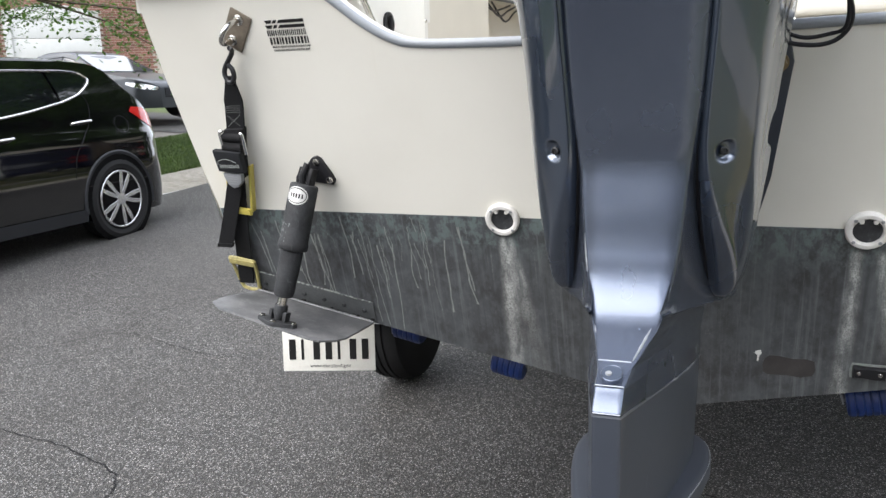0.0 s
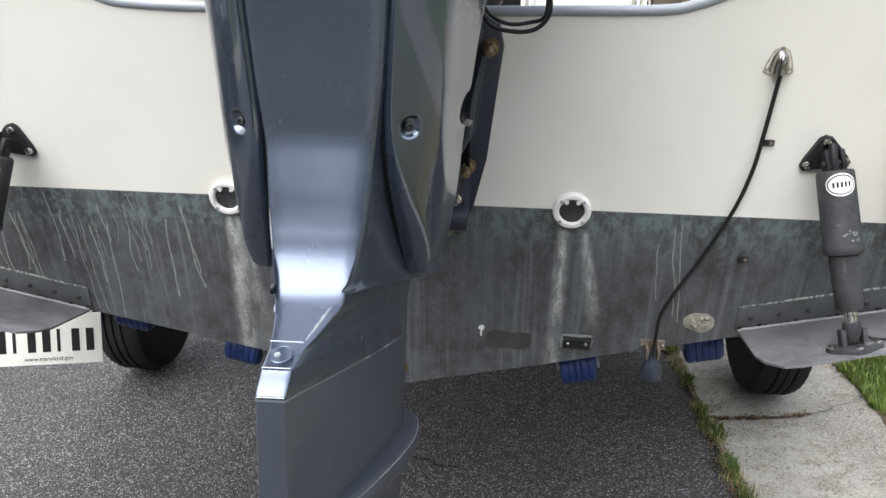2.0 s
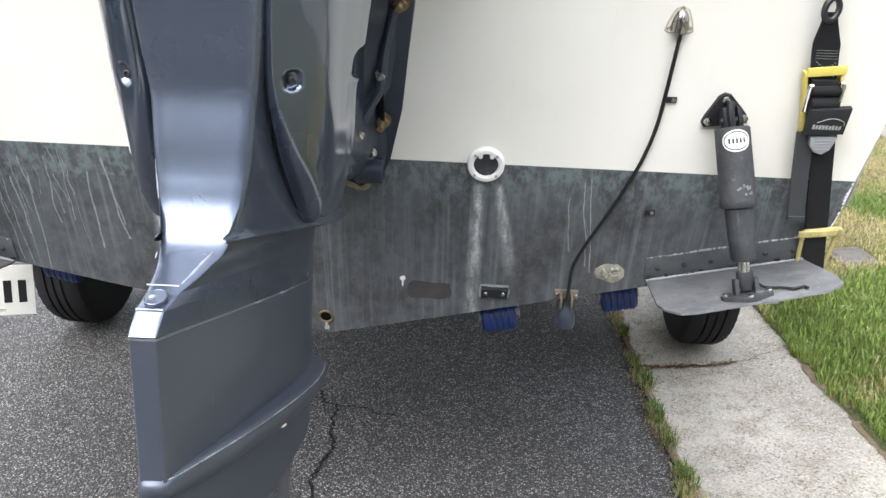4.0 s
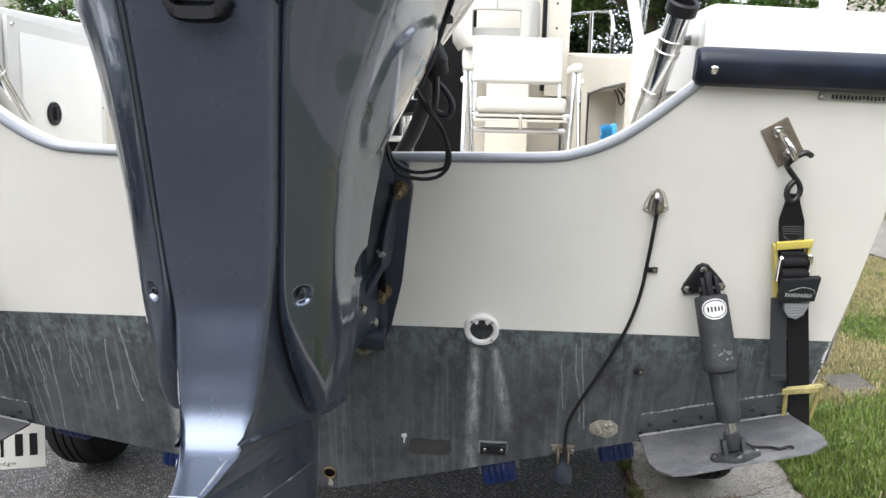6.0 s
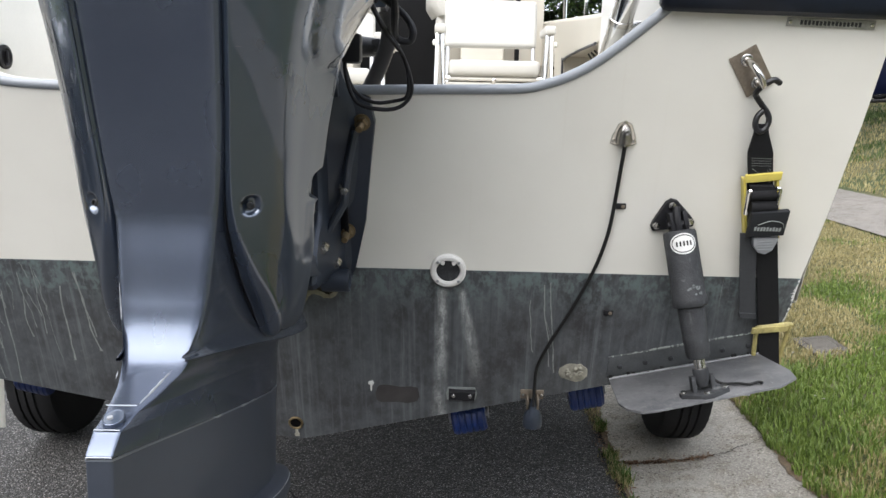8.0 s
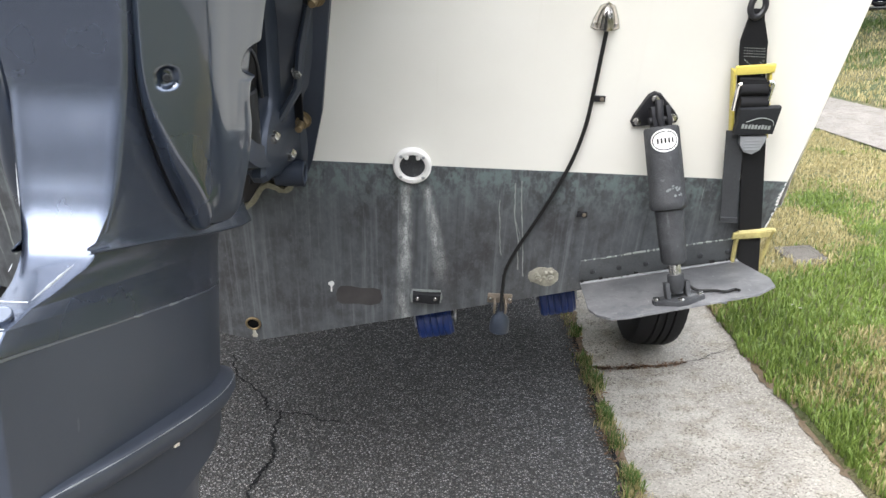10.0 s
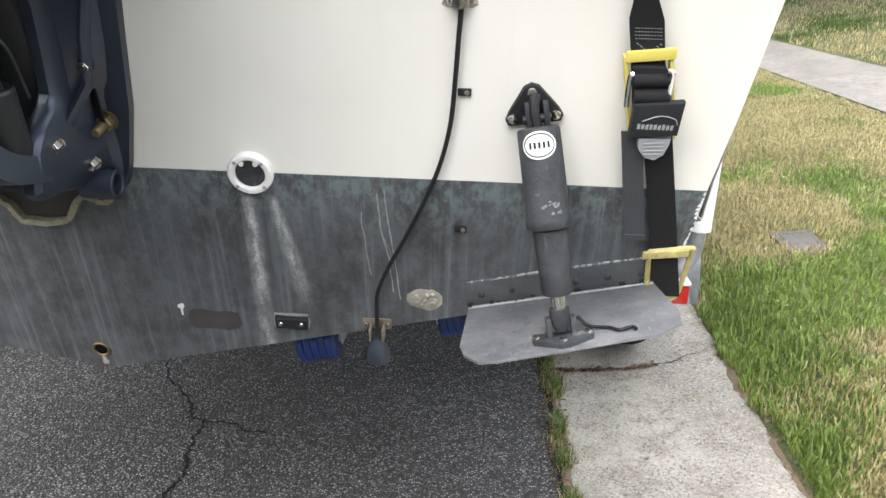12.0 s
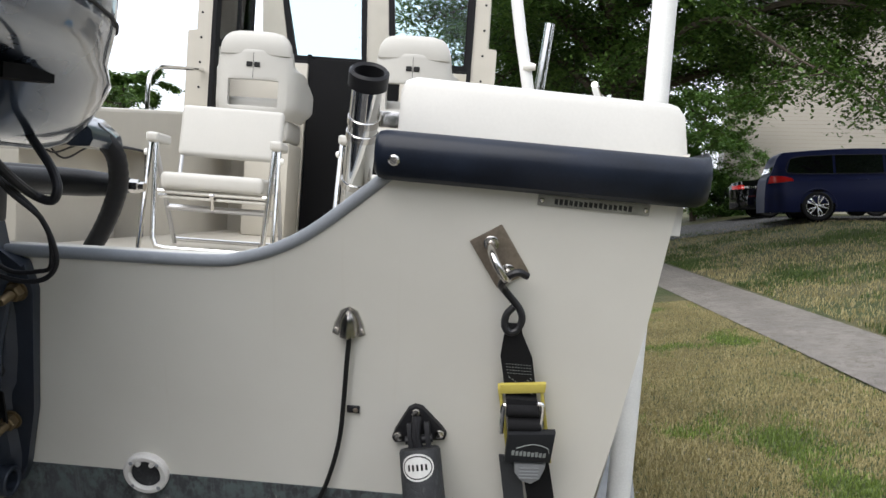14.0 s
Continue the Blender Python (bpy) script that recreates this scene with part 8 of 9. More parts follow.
        if cladding:
            cuts = ([(0.13, 1.07), (0.12, 0.80), (0.10, 0.50), (0.08, 0.35)], [(1.30, 1.30), (1.335, 1.20), (1.28, 1.05), (1.15, 0.92), (1.03, 0.78), (0.98, 0.60)])
            for cut in cuts + ([(1.66 + 0.085 * math.cos(k * math.tau / 12), 1.02 + 0.075 * math.sin(k * math.tau / 12)) for k in range(13)],):
                bm = new_bm()
                tube(bm, [(s * (side_x(q.z, q.y) + 0.0005), q.y, q.z) for q in spline([(0, y, z) for y, z in cut], 5)], 0.0035, 5)
                part("panel_gap", bm, "seam", ob)
        patch("tail_light", lamp[0], lamp[1], 0.007, "red_lens", "red tail light", s=s)
        patch("headlight", [(-L * 0.495, H * 0.40), (-L * 0.44, H * 0.43), (-L * 0.37, H * 0.49)], [(-L * 0.495, H * 0.45), (-L * 0.44, H * 0.50), (-L * 0.37, H * 0.52)], 0.006, "chrome", "clear headlight", s=s)
    # windscreen and rear window between the roof and the scuttle
    for nm, (y0, z0, y1, z1) in zip(("windscreen", "rear_window"), screen):
        bm = new_bm()
        e0, e1 = side_x(z0, y0) - 0.05, side_x(z1, y1) - 0.05
        out = -0.02 if nm == "windscreen" else 0.02
        grid = [[(k * (e0 + (e1 - e0) * t), y0 + (y1 - y0) * t + out, z0 + (z1 - z0) * t + 0.035) for k in (-1, -0.6, 0, 0.6, 1)] for t in (0, 0.5, 1)]
        rings(bm, grid, closed=False, caps=False)
        part(nm, bm, "car_glass", ob, "", 60)
    bm = new_bm()
    box(bm, (-half * 0.5, -L / 2 - 0.012, 0.42), (half * 0.5, -L / 2 + 0.02, 0.62), 0.02)
    part("grille", bm, "car_trim", ob, "dark grille")
    return ob


SUV = [(-2.35, 0.62), (-2.30, 0.78), (-2.1, 0.93), (-1.3, 1.05), (-1.05, 1.10), (-0.45, 1.46), (-0.1, 1.54), (0.5, 1.585), (1.1, 1.58), (1.50, 1.55), (1.62, 1.51), (1.80, 1.36), (2.02, 1.20), (2.20, 1.04), (2.28, 0.93), (2.32, 0.72), (2.36, 0.60), (2.36, 0.40)]
SUVG = [([(-0.62, 1.04), (0.10, 1.08)], [(-0.22, 1.40), (0.10, 1.47)]), ([(0.16, 1.10), (0.6, 1.155), (1.00, 1.225)], [(0.16, 1.475), (0.6, 1.49), (0.93, 1.49)]), ([(1.05, 1.235), (1.25, 1.295), (1.385, 1.375), (1.42, 1.42)], [(0.98, 1.49), (1.15, 1.49), (1.32, 1.475), (1.40, 1.44)])]
LAMP = ([(1.80, 1.13), (2.02, 1.00), (2.24, 0.95)], [(1.84, 1.17), (2.04, 1.15), (2.22, 1.03)])
zc = road_z(-5.8, 3.0) + 0.01
car("black_suv", "glossy black sport utility car parked at the far gutter", Matrix.Translation((-5.98, 2.27, zc - 0.03)) @ Matrix.Rotation(radians(2), 4, "Z"), 4.70, 1.86, 1.62, "car_black", SUV, SUVG, (-1.32, 1.47), 0.365, ((-1.02, 1.08, -0.42, 1.46), (2.0, 1.2, 1.66, 1.48)), LAMP, True)
SED = [(-2.35, 0.50), (-2.32, 0.66), (-2.1, 0.76), (-1.6, 0.86), (-1.1, 0.93), (-0.9, 0.97), (-0.1, 1.36), (0.3, 1.42), (0.9, 1.38), (1.6, 1.08), (2.1, 1.02), (2.34, 0.90), (2.36, 0.6), (2.36, 0.4)]
SEDG = [([(-0.55, 0.98), (0.15, 0.98)], [(-0.15, 1.26), (0.15, 1.32)]), ([(0.21, 0.98), (1.0, 1.0)], [(0.21, 1.32), (0.85, 1.26)])]
SEDS = ((-0.92, 0.96, -0.14, 1.33), (1.55, 1.08, 0.98, 1.34))
SEDL = ([(2.0, 0.80), (2.3, 0.80)], [(2.0, 0.93), (2.3, 0.90)])
car("grey_sedan", "grey sedan parked nose out on the driveway across the street", Matrix.Translation((-13.3, 12.0, left_z(-13.3, 12.0) + 0.06)) @ Matrix.Rotation(radians(86), 4, "Z"), 4.7, 1.80, 1.43, "car_grey", SED, SEDG, (-1.45, 1.35), 0.33, SEDS, SEDL)
VAN = [(-2.55, 0.65), (-2.5, 0.85), (-2.1, 1.00), (-1.5, 1.10), (-0.7, 1.60), (-0.2, 1.70), (0.8, 1.73), (1.9, 1.69), (2.25, 1.62), (2.42, 1.2), (2.53, 1.02), (2.57, 0.6), (2.57, 0.4)]
VANG = [([(-0.85, 1.10), (-0.1, 1.12)], [(-0.48, 1.48), (-0.1, 1.56)]), ([(-0.04, 1.12), (1.0, 1.13)], [(-0.04, 1.57), (1.0, 1.59)]), ([(1.06, 1.13), (1.7, 1.15), (2.10, 1.20)], [(1.06, 1.59), (1.6, 1.58), (2.0, 1.52)])]
VANL = ([(1.95, 0.98), (2.2, 0.95), (2.5, 0.93)], [(1.98, 1.04), (2.2, 1.10), (2.45, 1.12)])
vm = Matrix.Translation((10.75, 18.52, lawn_z(9.1, 17.9) + 0.05 + 0.126)) @ Matrix.Rotation(radians(79), 4, "Z") @ Matrix.Rotation(radians(-5.1), 4, "X")
car("blue_van", "dark blue family van parked on the driveway", vm, 5.15, 1.95, 1.75, "car_blue", VAN, VANG, (-1.55, 1.42), 0.36, ((-1.45, 1.12, -0.72, 1.58), (2.42, 1.18, 2.25, 1.55)), VANL)
car("dark_car", "dark car parked beyond the blue van", Matrix.Translation((10.75, 21.9, lawn_z(9.4, 21.3) + 0.15)) @ Matrix.Rotation(radians(80), 4, "Z") @ Matrix.Rotation(radians(-5.1), 4, "X"), 4.7, 1.8, 1.45, "car_black", SED, SEDG, (-1.45, 1.35), 0.33, SEDS, SEDL)


# houses -------------------------------------------------------------------------------
def facing(p, toward=(0.4, -1.4)):
    """A frame at p whose -y looks at a point."""
    d = Vector((toward[0] - p[0], toward[1] - p[1], 0)).normalized()
    x = Vector((-d.y, d.x, 0))
    m = Matrix((x, -d, Vector((0, 0, 1)))).transposed().to_4x4()
    m.translation = Vector(p)
    return m


def window(parent, x, z, w, h, y=0.0):
    bm = new_bm()
    for lo, hi in (((x - 0.1, z - 0.1), (x + w + 0.1, z)), ((x - 0.1, z + h), (x + w + 0.1, z + h + 0.1)), ((x - 0.1, z), (x, z + h)), ((x + w, z), (x + w + 0.1, z + h)), ((x, z + h / 2 - 0.03), (x + w, z + h / 2 + 0.03))):
        box(bm, (lo[0], y - 0.05, lo[1]), (hi[0], y + 0.02, hi[1]))
    fr = part("window", bm, "garage", parent, "white window frame")
    bm = new_bm()
    box(bm, (x, y - 0.02, z), (x + w, y - 0.01, z + h))
    part("pane", bm, "window", fr)


h1 = thing("garage_house", "brick townhouse with white garage doors", "house", facing((-21.9, 19.05, 1.0)))
bm = new_bm()
box(bm, (-14, 0.03, -1), (4.6, 9, 7))
part("wall", bm, "mortar", h1)
bm = new_bm()
prism(bm, [(-14.5, 6.9), (5.1, 6.9), (-4.7, 11.5)], -0.3, 9.3, Matrix(((1, 0, 0, 0), (0, 0, 1, 0), (0, 1, 0, 0), (0, 0, 0, 1))))
part("roof", bm, "roof", h1)
for x in (-1.3, -5.0, -8.7):
    bm = new_bm()
    for k in range(4):
        box(bm, (x, -0.05, 0.3 + 0.68 * k), (x + 2.5, 0.0, 0.3 + 0.68 * k + 0.665), 0.01)
    part("garage_door", bm, "garage", h1, "white panelled garage door")
    bm = new_bm()
    box(bm, (x - 0.22, -0.10, 0.2), (x, -0.02, 3.25))
    box(bm, (x + 2.5, -0.10, 0.2), (x + 2.72, -0.02, 3.25))
    prism(bm, [(x - 0.22, 3.0), (x + 2.72, 3.0), (x + 2.72, 3.2), (x + 1.25, 3.5), (x - 0.22, 3.2)], -0.1, -0.02, Matrix(((1, 0, 0, 0), (0, 0, 1, 0), (0, 1, 0, 0), (0, 0, 0, 1))))
    part("door_trim", bm, "garage", h1)
bm = new_bm()
rnd = random.Random(8)
for row in range(60):
    z = 0.2 + row * 0.085
    x = -9.4 + (row % 2) * 0.12
    while x < 3.0:
        inside = any(dx - 0.24 < x + 0.11 < dx + 2.74 for dx in (-1.3, -5.0, -8.7)) and z < 3.25
        if not inside:
            y = 0.012 + rnd.uniform(-0.004, 0.004)
            vs = [bm.verts.new(p) for p in ((x, y, z), (x + 0.225, y, z), (x + 0.225, y, z + 0.07), (x, y, z + 0.07))]
            wz = [bm.verts.new((v.co.x, 0.035, v.co.z)) for v in vs]
            bm.faces.new(vs)
            for i in range(4):
                bm.faces.new((vs[i], wz[i], wz[(i + 1) % 4], vs[(i + 1) % 4]))
        x += 0.24
tagged(part("brickwork", bm, "brick", h1, "red brick pieces", 0), kind="stuff")
h1b = thing("sided_house", "tan sided house beside the brick garages", "house", facing((-19.0, 24.0, 1.2)))
bm = new_bm()
box(bm, (-4, 0, -1), (3.6, 8, 6))
part("wall", bm, "siding2", h1b)
bm = new_bm()
prism(bm, [(-4.5, 5.9), (4.1, 5.9), (-0.2, 9.5)], -0.3, 8.3, Matrix(((1, 0, 0, 0), (0, 0, 1, 0), (0, 1, 0, 0), (0, 0, 0, 1))))
part("roof", bm, "roof", h1b)
window(h1b, -2.6, 1.2, 0.9, 1.6)
h2 = thing("siding_house", "beige sided house behind the driveway", "house", facing((9.55, 27.1, 1.6)) @ Matrix.Rotation(radians(-8), 4, "Z"))
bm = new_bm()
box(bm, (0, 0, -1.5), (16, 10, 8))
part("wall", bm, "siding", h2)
bm = new_bm()
box(bm, (-0.08, -0.05, -1.5), (0.10, 0.08, 8))
part("corner_trim", bm, "garage", h2)
bm = new_bm()
prism(bm, [(-0.6, 7.8), (16.6, 7.8), (8, 12)], -0.4, 10.4, Matrix(((1, 0, 0, 0), (0, 0, 1, 0), (0, 1, 0, 0), (0, 0, 0, 1))))
part("roof", bm, "roof", h2)
window(h2, 3.6, 1.4, 0.8, 1.4)
window(h2, 7.6, 4.4, 0.9, 1.5)
h3 = thing("far_house", "grey-roofed house seen over the port side", "house", facing((-22.3, 30.2, 1.0)))
bm = new_bm()
box(bm, (-6, 0, -1), (6, 8, 3.6))
part("wall", bm, "siding2", h3)
bm = new_bm()
prism(bm, [(-6.6, 3.5), (6.6, 3.5), (0, 7.4)], -0.4, 8.4, Matrix(((1, 0, 0, 0), (0, 0, 1, 0), (0, 1, 0, 0), (0, 0, 0, 1))))
part("roof", bm, "roof", h3)
# unseen houses added behind the camera, for the gloss to mirror
for p, w in (((-14, -22, 0.6), 12), ((13, -20, 0.6), 13)):
    hb = thing("backdrop_house", "unseen sided house added behind the camera", "house", facing(p))
    bm = new_bm()
    box(bm, (-w / 2, 0, -1), (w / 2, 8, 6))
    part("wall", bm, "siding2", hb)
    bm = new_bm()
    prism(bm, [(-w / 2 - 0.5, 5.9), (w / 2 + 0.5, 5.9), (0, 9.5)], -0.4, 8.4, Matrix(((1, 0, 0, 0), (0, 0, 1, 0), (0, 1, 0, 0), (0, 0, 0, 1))))
    part("roof", bm, "roof", hb)


# trees -------------------------------------------------------------------------------
def tree(name, label, at, height, spread, seed, leaves=14000, leaf=0.11, mat="leaf", low=0.32, trunk_r=0.2, bias=(0, 0), limbs=17):
    rnd = random.Random(seed)
    ob = thing(name, label, "tree", at)
    bm = new_bm()
    top = Vector((rnd.uniform(-0.3, 0.3), rnd.uniform(-0.3, 0.3), height * 0.8))
    trunk = spline([(0, 0, -0.2), (rnd.uniform(-0.1, 0.1), rnd.uniform(-0.1, 0.1), height * 0.25), (rnd.uniform(-0.2, 0.2), rnd.uniform(-0.2, 0.2), height * 0.5), tuple(top)], 5)
    tube(bm, trunk, lambda t: trunk_r * (1 - t) ** 0.8 + 0.02, 10)
    twigs = []
    for k in range(limbs):
        t = low + (0.95 - low) * k / limbs
        p = trunk[min(int(t * len(trunk)), len(trunk) - 1)]
        a = k * 2.4 + rnd.uniform(-0.4, 0.4)
        reach = spread * (0.55 + 0.45 * math.sin(math.pi * min(1, (1 - t) * 1.15))) * rnd.uniform(0.8, 1.1)
        d = Vector((math.cos(a) + bias[0], math.sin(a) + bias[1], 0))
        end = p + d * reach + Vector((0, 0, reach * rnd.uniform(-0.05, 0.35)))
        mid = p + d * reach * 0.5 + Vector((0, 0, reach * rnd.uniform(0.2, 0.35)))
        limb = spline([p, mid, end], 6)
        r0 = trunk_r * 0.45 * (1 - t * 0.6)
        tube(bm, limb, lambda s: r0 * (1 - s) + 0.008, 6)
        for j in range(9 if limbs < 20 else 13):
            q = limb[2 + rnd.randrange(len(limb) - 2)]
            e = q + Vector((rnd.uniform(-1, 1), rnd.uniform(-1, 1), rnd.uniform(-0.55, 0.5))) * spread * 0.34
            tw = [q, (q + e) / 2 + Vector((0, 0, 0.08)), e]
            tube(bm, tw, lambda s: 0.012 * (1 - s) + 0.003, 4)
            twigs.append((q, e))
    part("trunk", bm, "bark", ob, "dark bark trunk and limbs")
    vs, fs = [], []
    for _ in range(leaves):
        q, e = twigs[rnd.randrange(len(twigs))]
        c = q + (e - q) * rnd.uniform(0.15, 1.15) + Vector((rnd.gauss(0, 1), rnd.gauss(0, 1), rnd.gauss(0, 0.7))) * spread * 0.045
        a, b = rnd.uniform(0, math.tau), rnd.uniform(-0.9, 0.5)
        u = Vector((math.cos(a) * math.cos(b), math.sin(a) * math.cos(b), math.sin(b)))
        w = u.cross(Vector((rnd.uniform(-0.5, 0.5), rnd.uniform(-0.5, 0.5), 1))).normalized()
        s = leaf * rnd.uniform(0.6, 1.25)
        i = len(vs)
        vs += [c, c + u * s * 0.5 + w * s * 0.28, c + u * s, c + u * s * 0.5 - w * s * 0.28]
        fs.append((i, i + 1, i + 2, i + 3))
    me = bpy.data.meshes.new("crown")
    me.from_pydata([tuple(v) for v in vs], [], fs)
    me.materials.append(M[mat])
    cr = new("crown", me)
    cr.parent = ob
    tagged(cr, "uneven leafy crown")
    return ob


tree("verge_tree", "broad green shade tree on the lawn by the sidewalk", (3.3, 13.5, lawn_z(3.3, 13.5)), 10.5, 5.0, 21, 230000, 0.10, "leaf", 0.38, 0.30, (0.30, -0.08), 30)
tree("verge_tree", "spreading green tree over the side lawn", (9.6, 12.6, lawn_z(9.6, 12.6)), 10.0, 4.4, 28, 150000, 0.10, "leaf", 0.42, 0.26, (-0.2, 0.1), 26)
tree("yard_tree", "young light green tree beside the sided house", (8.2, 25.0, lawn_z(8.2, 25)), 5.4, 2.4, 22, 60000, 0.10, "leaf_light", 0.12, 0.09)
tree("hedge_tree", "dense dark tree behind the boat", (2.0, 19.5, lawn_z(2.0, 19.5)), 8.5, 3.6, 23, 60000, 0.14, "leaf_dark", 0.1, 0.24)
tree("street_tree", "leafy street tree over the parked cars", (-11.0, 4.6, left_z(-11.0, 4.6)), 7.4, 4.6, 24, 130000, 0.075, "leaf_light", 0.32, 0.16, (0.15, 0.3), 26)
tree("yard_tree", "green tree in a yard across the street", (-12.5, 22.0, left_z(-12.5, 22)), 5.5, 2.4, 25, 16000, 0.13, "leaf", 0.3, 0.18)
tree("yard_tree", "far dark tree over the port side", (-14.2, 31.2, 1.2), 6.3, 2.0, 26, 90000, 0.16, "leaf", 0.12, 0.2)
tree("yard_tree", "tree further down the street", (-8.5, 39.0, 1.5), 7.0, 0.8, 27, 9000, 0.16, "leaf", 0.15, 0.2)
# unseen trees round the camera, added to darken reflections and block low sky
for k, p in enumerate(((-8.5, -12), (-4.0, -14), (0.5, -15), (4.5, -13.5), (8.5, -11), (11, -6), (-12.5, -7), (13, 0), (14, 6), (-15, -1))):
    tree("street_tree", "unseen tree out of view, added to darken reflections and block low sky", (p[0], p[1], 0.3), 6.4, 3.6, 40 + k, 9000, 0.3, "leaf_dark", 0.12, 0.18)
bm = new_bm()
rnd = random.Random(30)
vs, fs = [], []
for _ in range(9000):
    x, y, z = rnd.uniform(-2.2, 2.2), rnd.uniform(-0.6, 0.6), rnd.uniform(0, 1) ** 0.7 * 1.1
    c = Vector((x, y, z + 0.15 * noise.noise(Vector((x * 2, y, 0)))))
    u = Vector((rnd.gauss(0, 1), rnd.gauss(0, 1), rnd.gauss(0, 1))).normalized()
    w = u.orthogonal().normalized()
    i = len(vs)
    vs += [tuple(c), tuple(c + u * 0.06 + w * 0.035), tuple(c + u * 0.12), tuple(c + u * 0.06 - w * 0.035)]
    fs.append((i, i + 1, i + 2, i + 3))
bm.free()
me = bpy.data.meshes.new("hedge")
me.from_pydata(vs, [], fs)
me.materials.append(M["leaf_dark"])
hedge = tagged(new("hedge", me), "clipped dark green hedge beside the sided house", "hedge")
hedge.matrix_world = Matrix.Translation((10.6, 26.2, lawn_z(10.6, 26.2) - 0.1))


# grass, weeds, cracks and small ground things -----------------------------------------
def blades(name, n, place, mat, label, hmin, hmax, seed, wide=0.003):
    rnd = random.Random(seed)
    vs, fs = [], []
    for _ in range(n):
        got = place(rnd)
        if got is None:
            continue
        x, y, z, k = got
        h = rnd.uniform(hmin, hmax) * k
        a = rnd.uniform(0, math.tau)
        lean = rnd.uniform(0.1, 0.9) * h
        dx, dy = math.cos(a) * lean, math.sin(a) * lean
        w = wide * rnd.uniform(0.6, 1.2)
        sx, sy = -math.sin(a) * w, math.cos(a) * w
        i = len(vs)
        vs += [(x - sx, y - sy, z - 0.004), (x + sx, y + sy, z - 0.004), (x + dx * 0.4 + sx * 0.8, y + dy * 0.4 + sy * 0.8, z + h * 0.65), (x + dx * 0.4 - sx * 0.8, y + dy * 0.4 - sy * 0.8, z + h * 0.65), (x + dx, y + dy, z + h)]
        fs += [(i, i + 1, i + 2, i + 3), (i + 3, i + 2, i + 4)]
    me_ = bpy.data.meshes.new(name)
    me_.from_pydata(vs, [], fs)
    me_.materials.append(M[mat])
    return tagged(new(name, me_), label, "grass", kind="stuff")


def dryness(x, y):
    return noise.noise(Vector((x * 0.9 + 3, y * 0.9, 0.0))) + 0.5 * noise.noise(Vector((x * 3.1, y * 3.1, 5.0))) + min(max((x - 1.95) * 0.6, -0.35), 0.35) + 0.08


def lawn_spot(dry):
    def f(rnd):
        y = -0.2 + 9.0 * rnd.random() ** 1.5
        x = 1.695 + 0.03 * min(1.2, max(0.0, 1.5 - y)) + (3.0 if y > 0 else 1.0) * rnd.random() ** 1.2 + 0.03 * noise.noise(Vector((y * 5, 1.7, 0))) + 0.02 * noise.noise(Vector((y * 17, 4.0, 0)))
        if 3.74 < x < 4.70 or (2.17 < x < 2.34 and 2.10 < y < 2.34):
            return None
        d = dryness(x, y)
        if (d > 0.10 + rnd.uniform(-0.2, 0.2)) != dry:
            return None
        return x, y, lawn_z(x, y) + 0.012 * noise.noise(Vector((x * 1.3, y * 1.3, 0.3))), (1.0 + 0.55 * math.exp(-max(0.0, x - 1.70) / 0.35)) * (0.75 + 0.5 * abs(noise.noise(Vector((x * 9, y * 9, 2.0)))))
    return f


blades("grass_green", 230000, lawn_spot(False), "blade", "short green grass blades", 0.016, 0.042, 50)
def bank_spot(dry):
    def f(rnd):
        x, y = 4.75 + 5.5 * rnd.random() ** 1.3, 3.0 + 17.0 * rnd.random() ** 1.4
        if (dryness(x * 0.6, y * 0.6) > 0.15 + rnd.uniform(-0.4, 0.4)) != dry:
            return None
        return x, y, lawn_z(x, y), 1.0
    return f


# bank blades carry the tree's shade in their colour
blades("bank_grass", 115000, bank_spot(False), "blade_darkened", "short green grass on the bank, darkened for tree shade", 0.03, 0.07, 54, 0.006)
blades("bank_dry_grass", 26000, bank_spot(True), "blade_dry", "dry grass on the bank", 0.03, 0.06, 55, 0.006)
blades("grass_dry", 230000, lawn_spot(True), "blade_dry", "dry straw-coloured grass blades", 0.012, 0.035, 51)


def far_spot(rnd):
    x, y = -7.02 - 2.8 * rnd.random() ** 1.3, 3.5 + 9.0 * rnd.random()
    return x, y, left_z(x, y), 1.0


blades("grass_left", 60000, far_spot, "blade_darkened", "short mown grass across the street", 0.025, 0.06, 58, 0.006)


def weed_spot(rnd):
    y = rnd.uniform(-0.4, 3.0)
    k = noise.noise(Vector((y * 3.3, 2.0, 0))) + 0.5 * noise.noise(Vector((y * 9, 7.0, 0)))
    if k < 0.05 + rnd.uniform(-0.1, 0.25):
        return None
    x = 1.055 + rnd.gauss(0, 0.012 + 0.018 * max(k, 0))
    return x, y, gutter_z(max(x, 1.05), y) if x > 1.05 else road_z(x, y), 0.6 + max(k, 0)


blades("weeds", 800, weed_spot, "blade_weed", "green weeds in the joint beside the gutter", 0.015, 0.055, 52, 0.0028)
blades("dead_weeds", 6000, weed_spot, "blade_dry", "dead weeds in the joint beside the gutter", 0.008, 0.03, 53, 0.002)


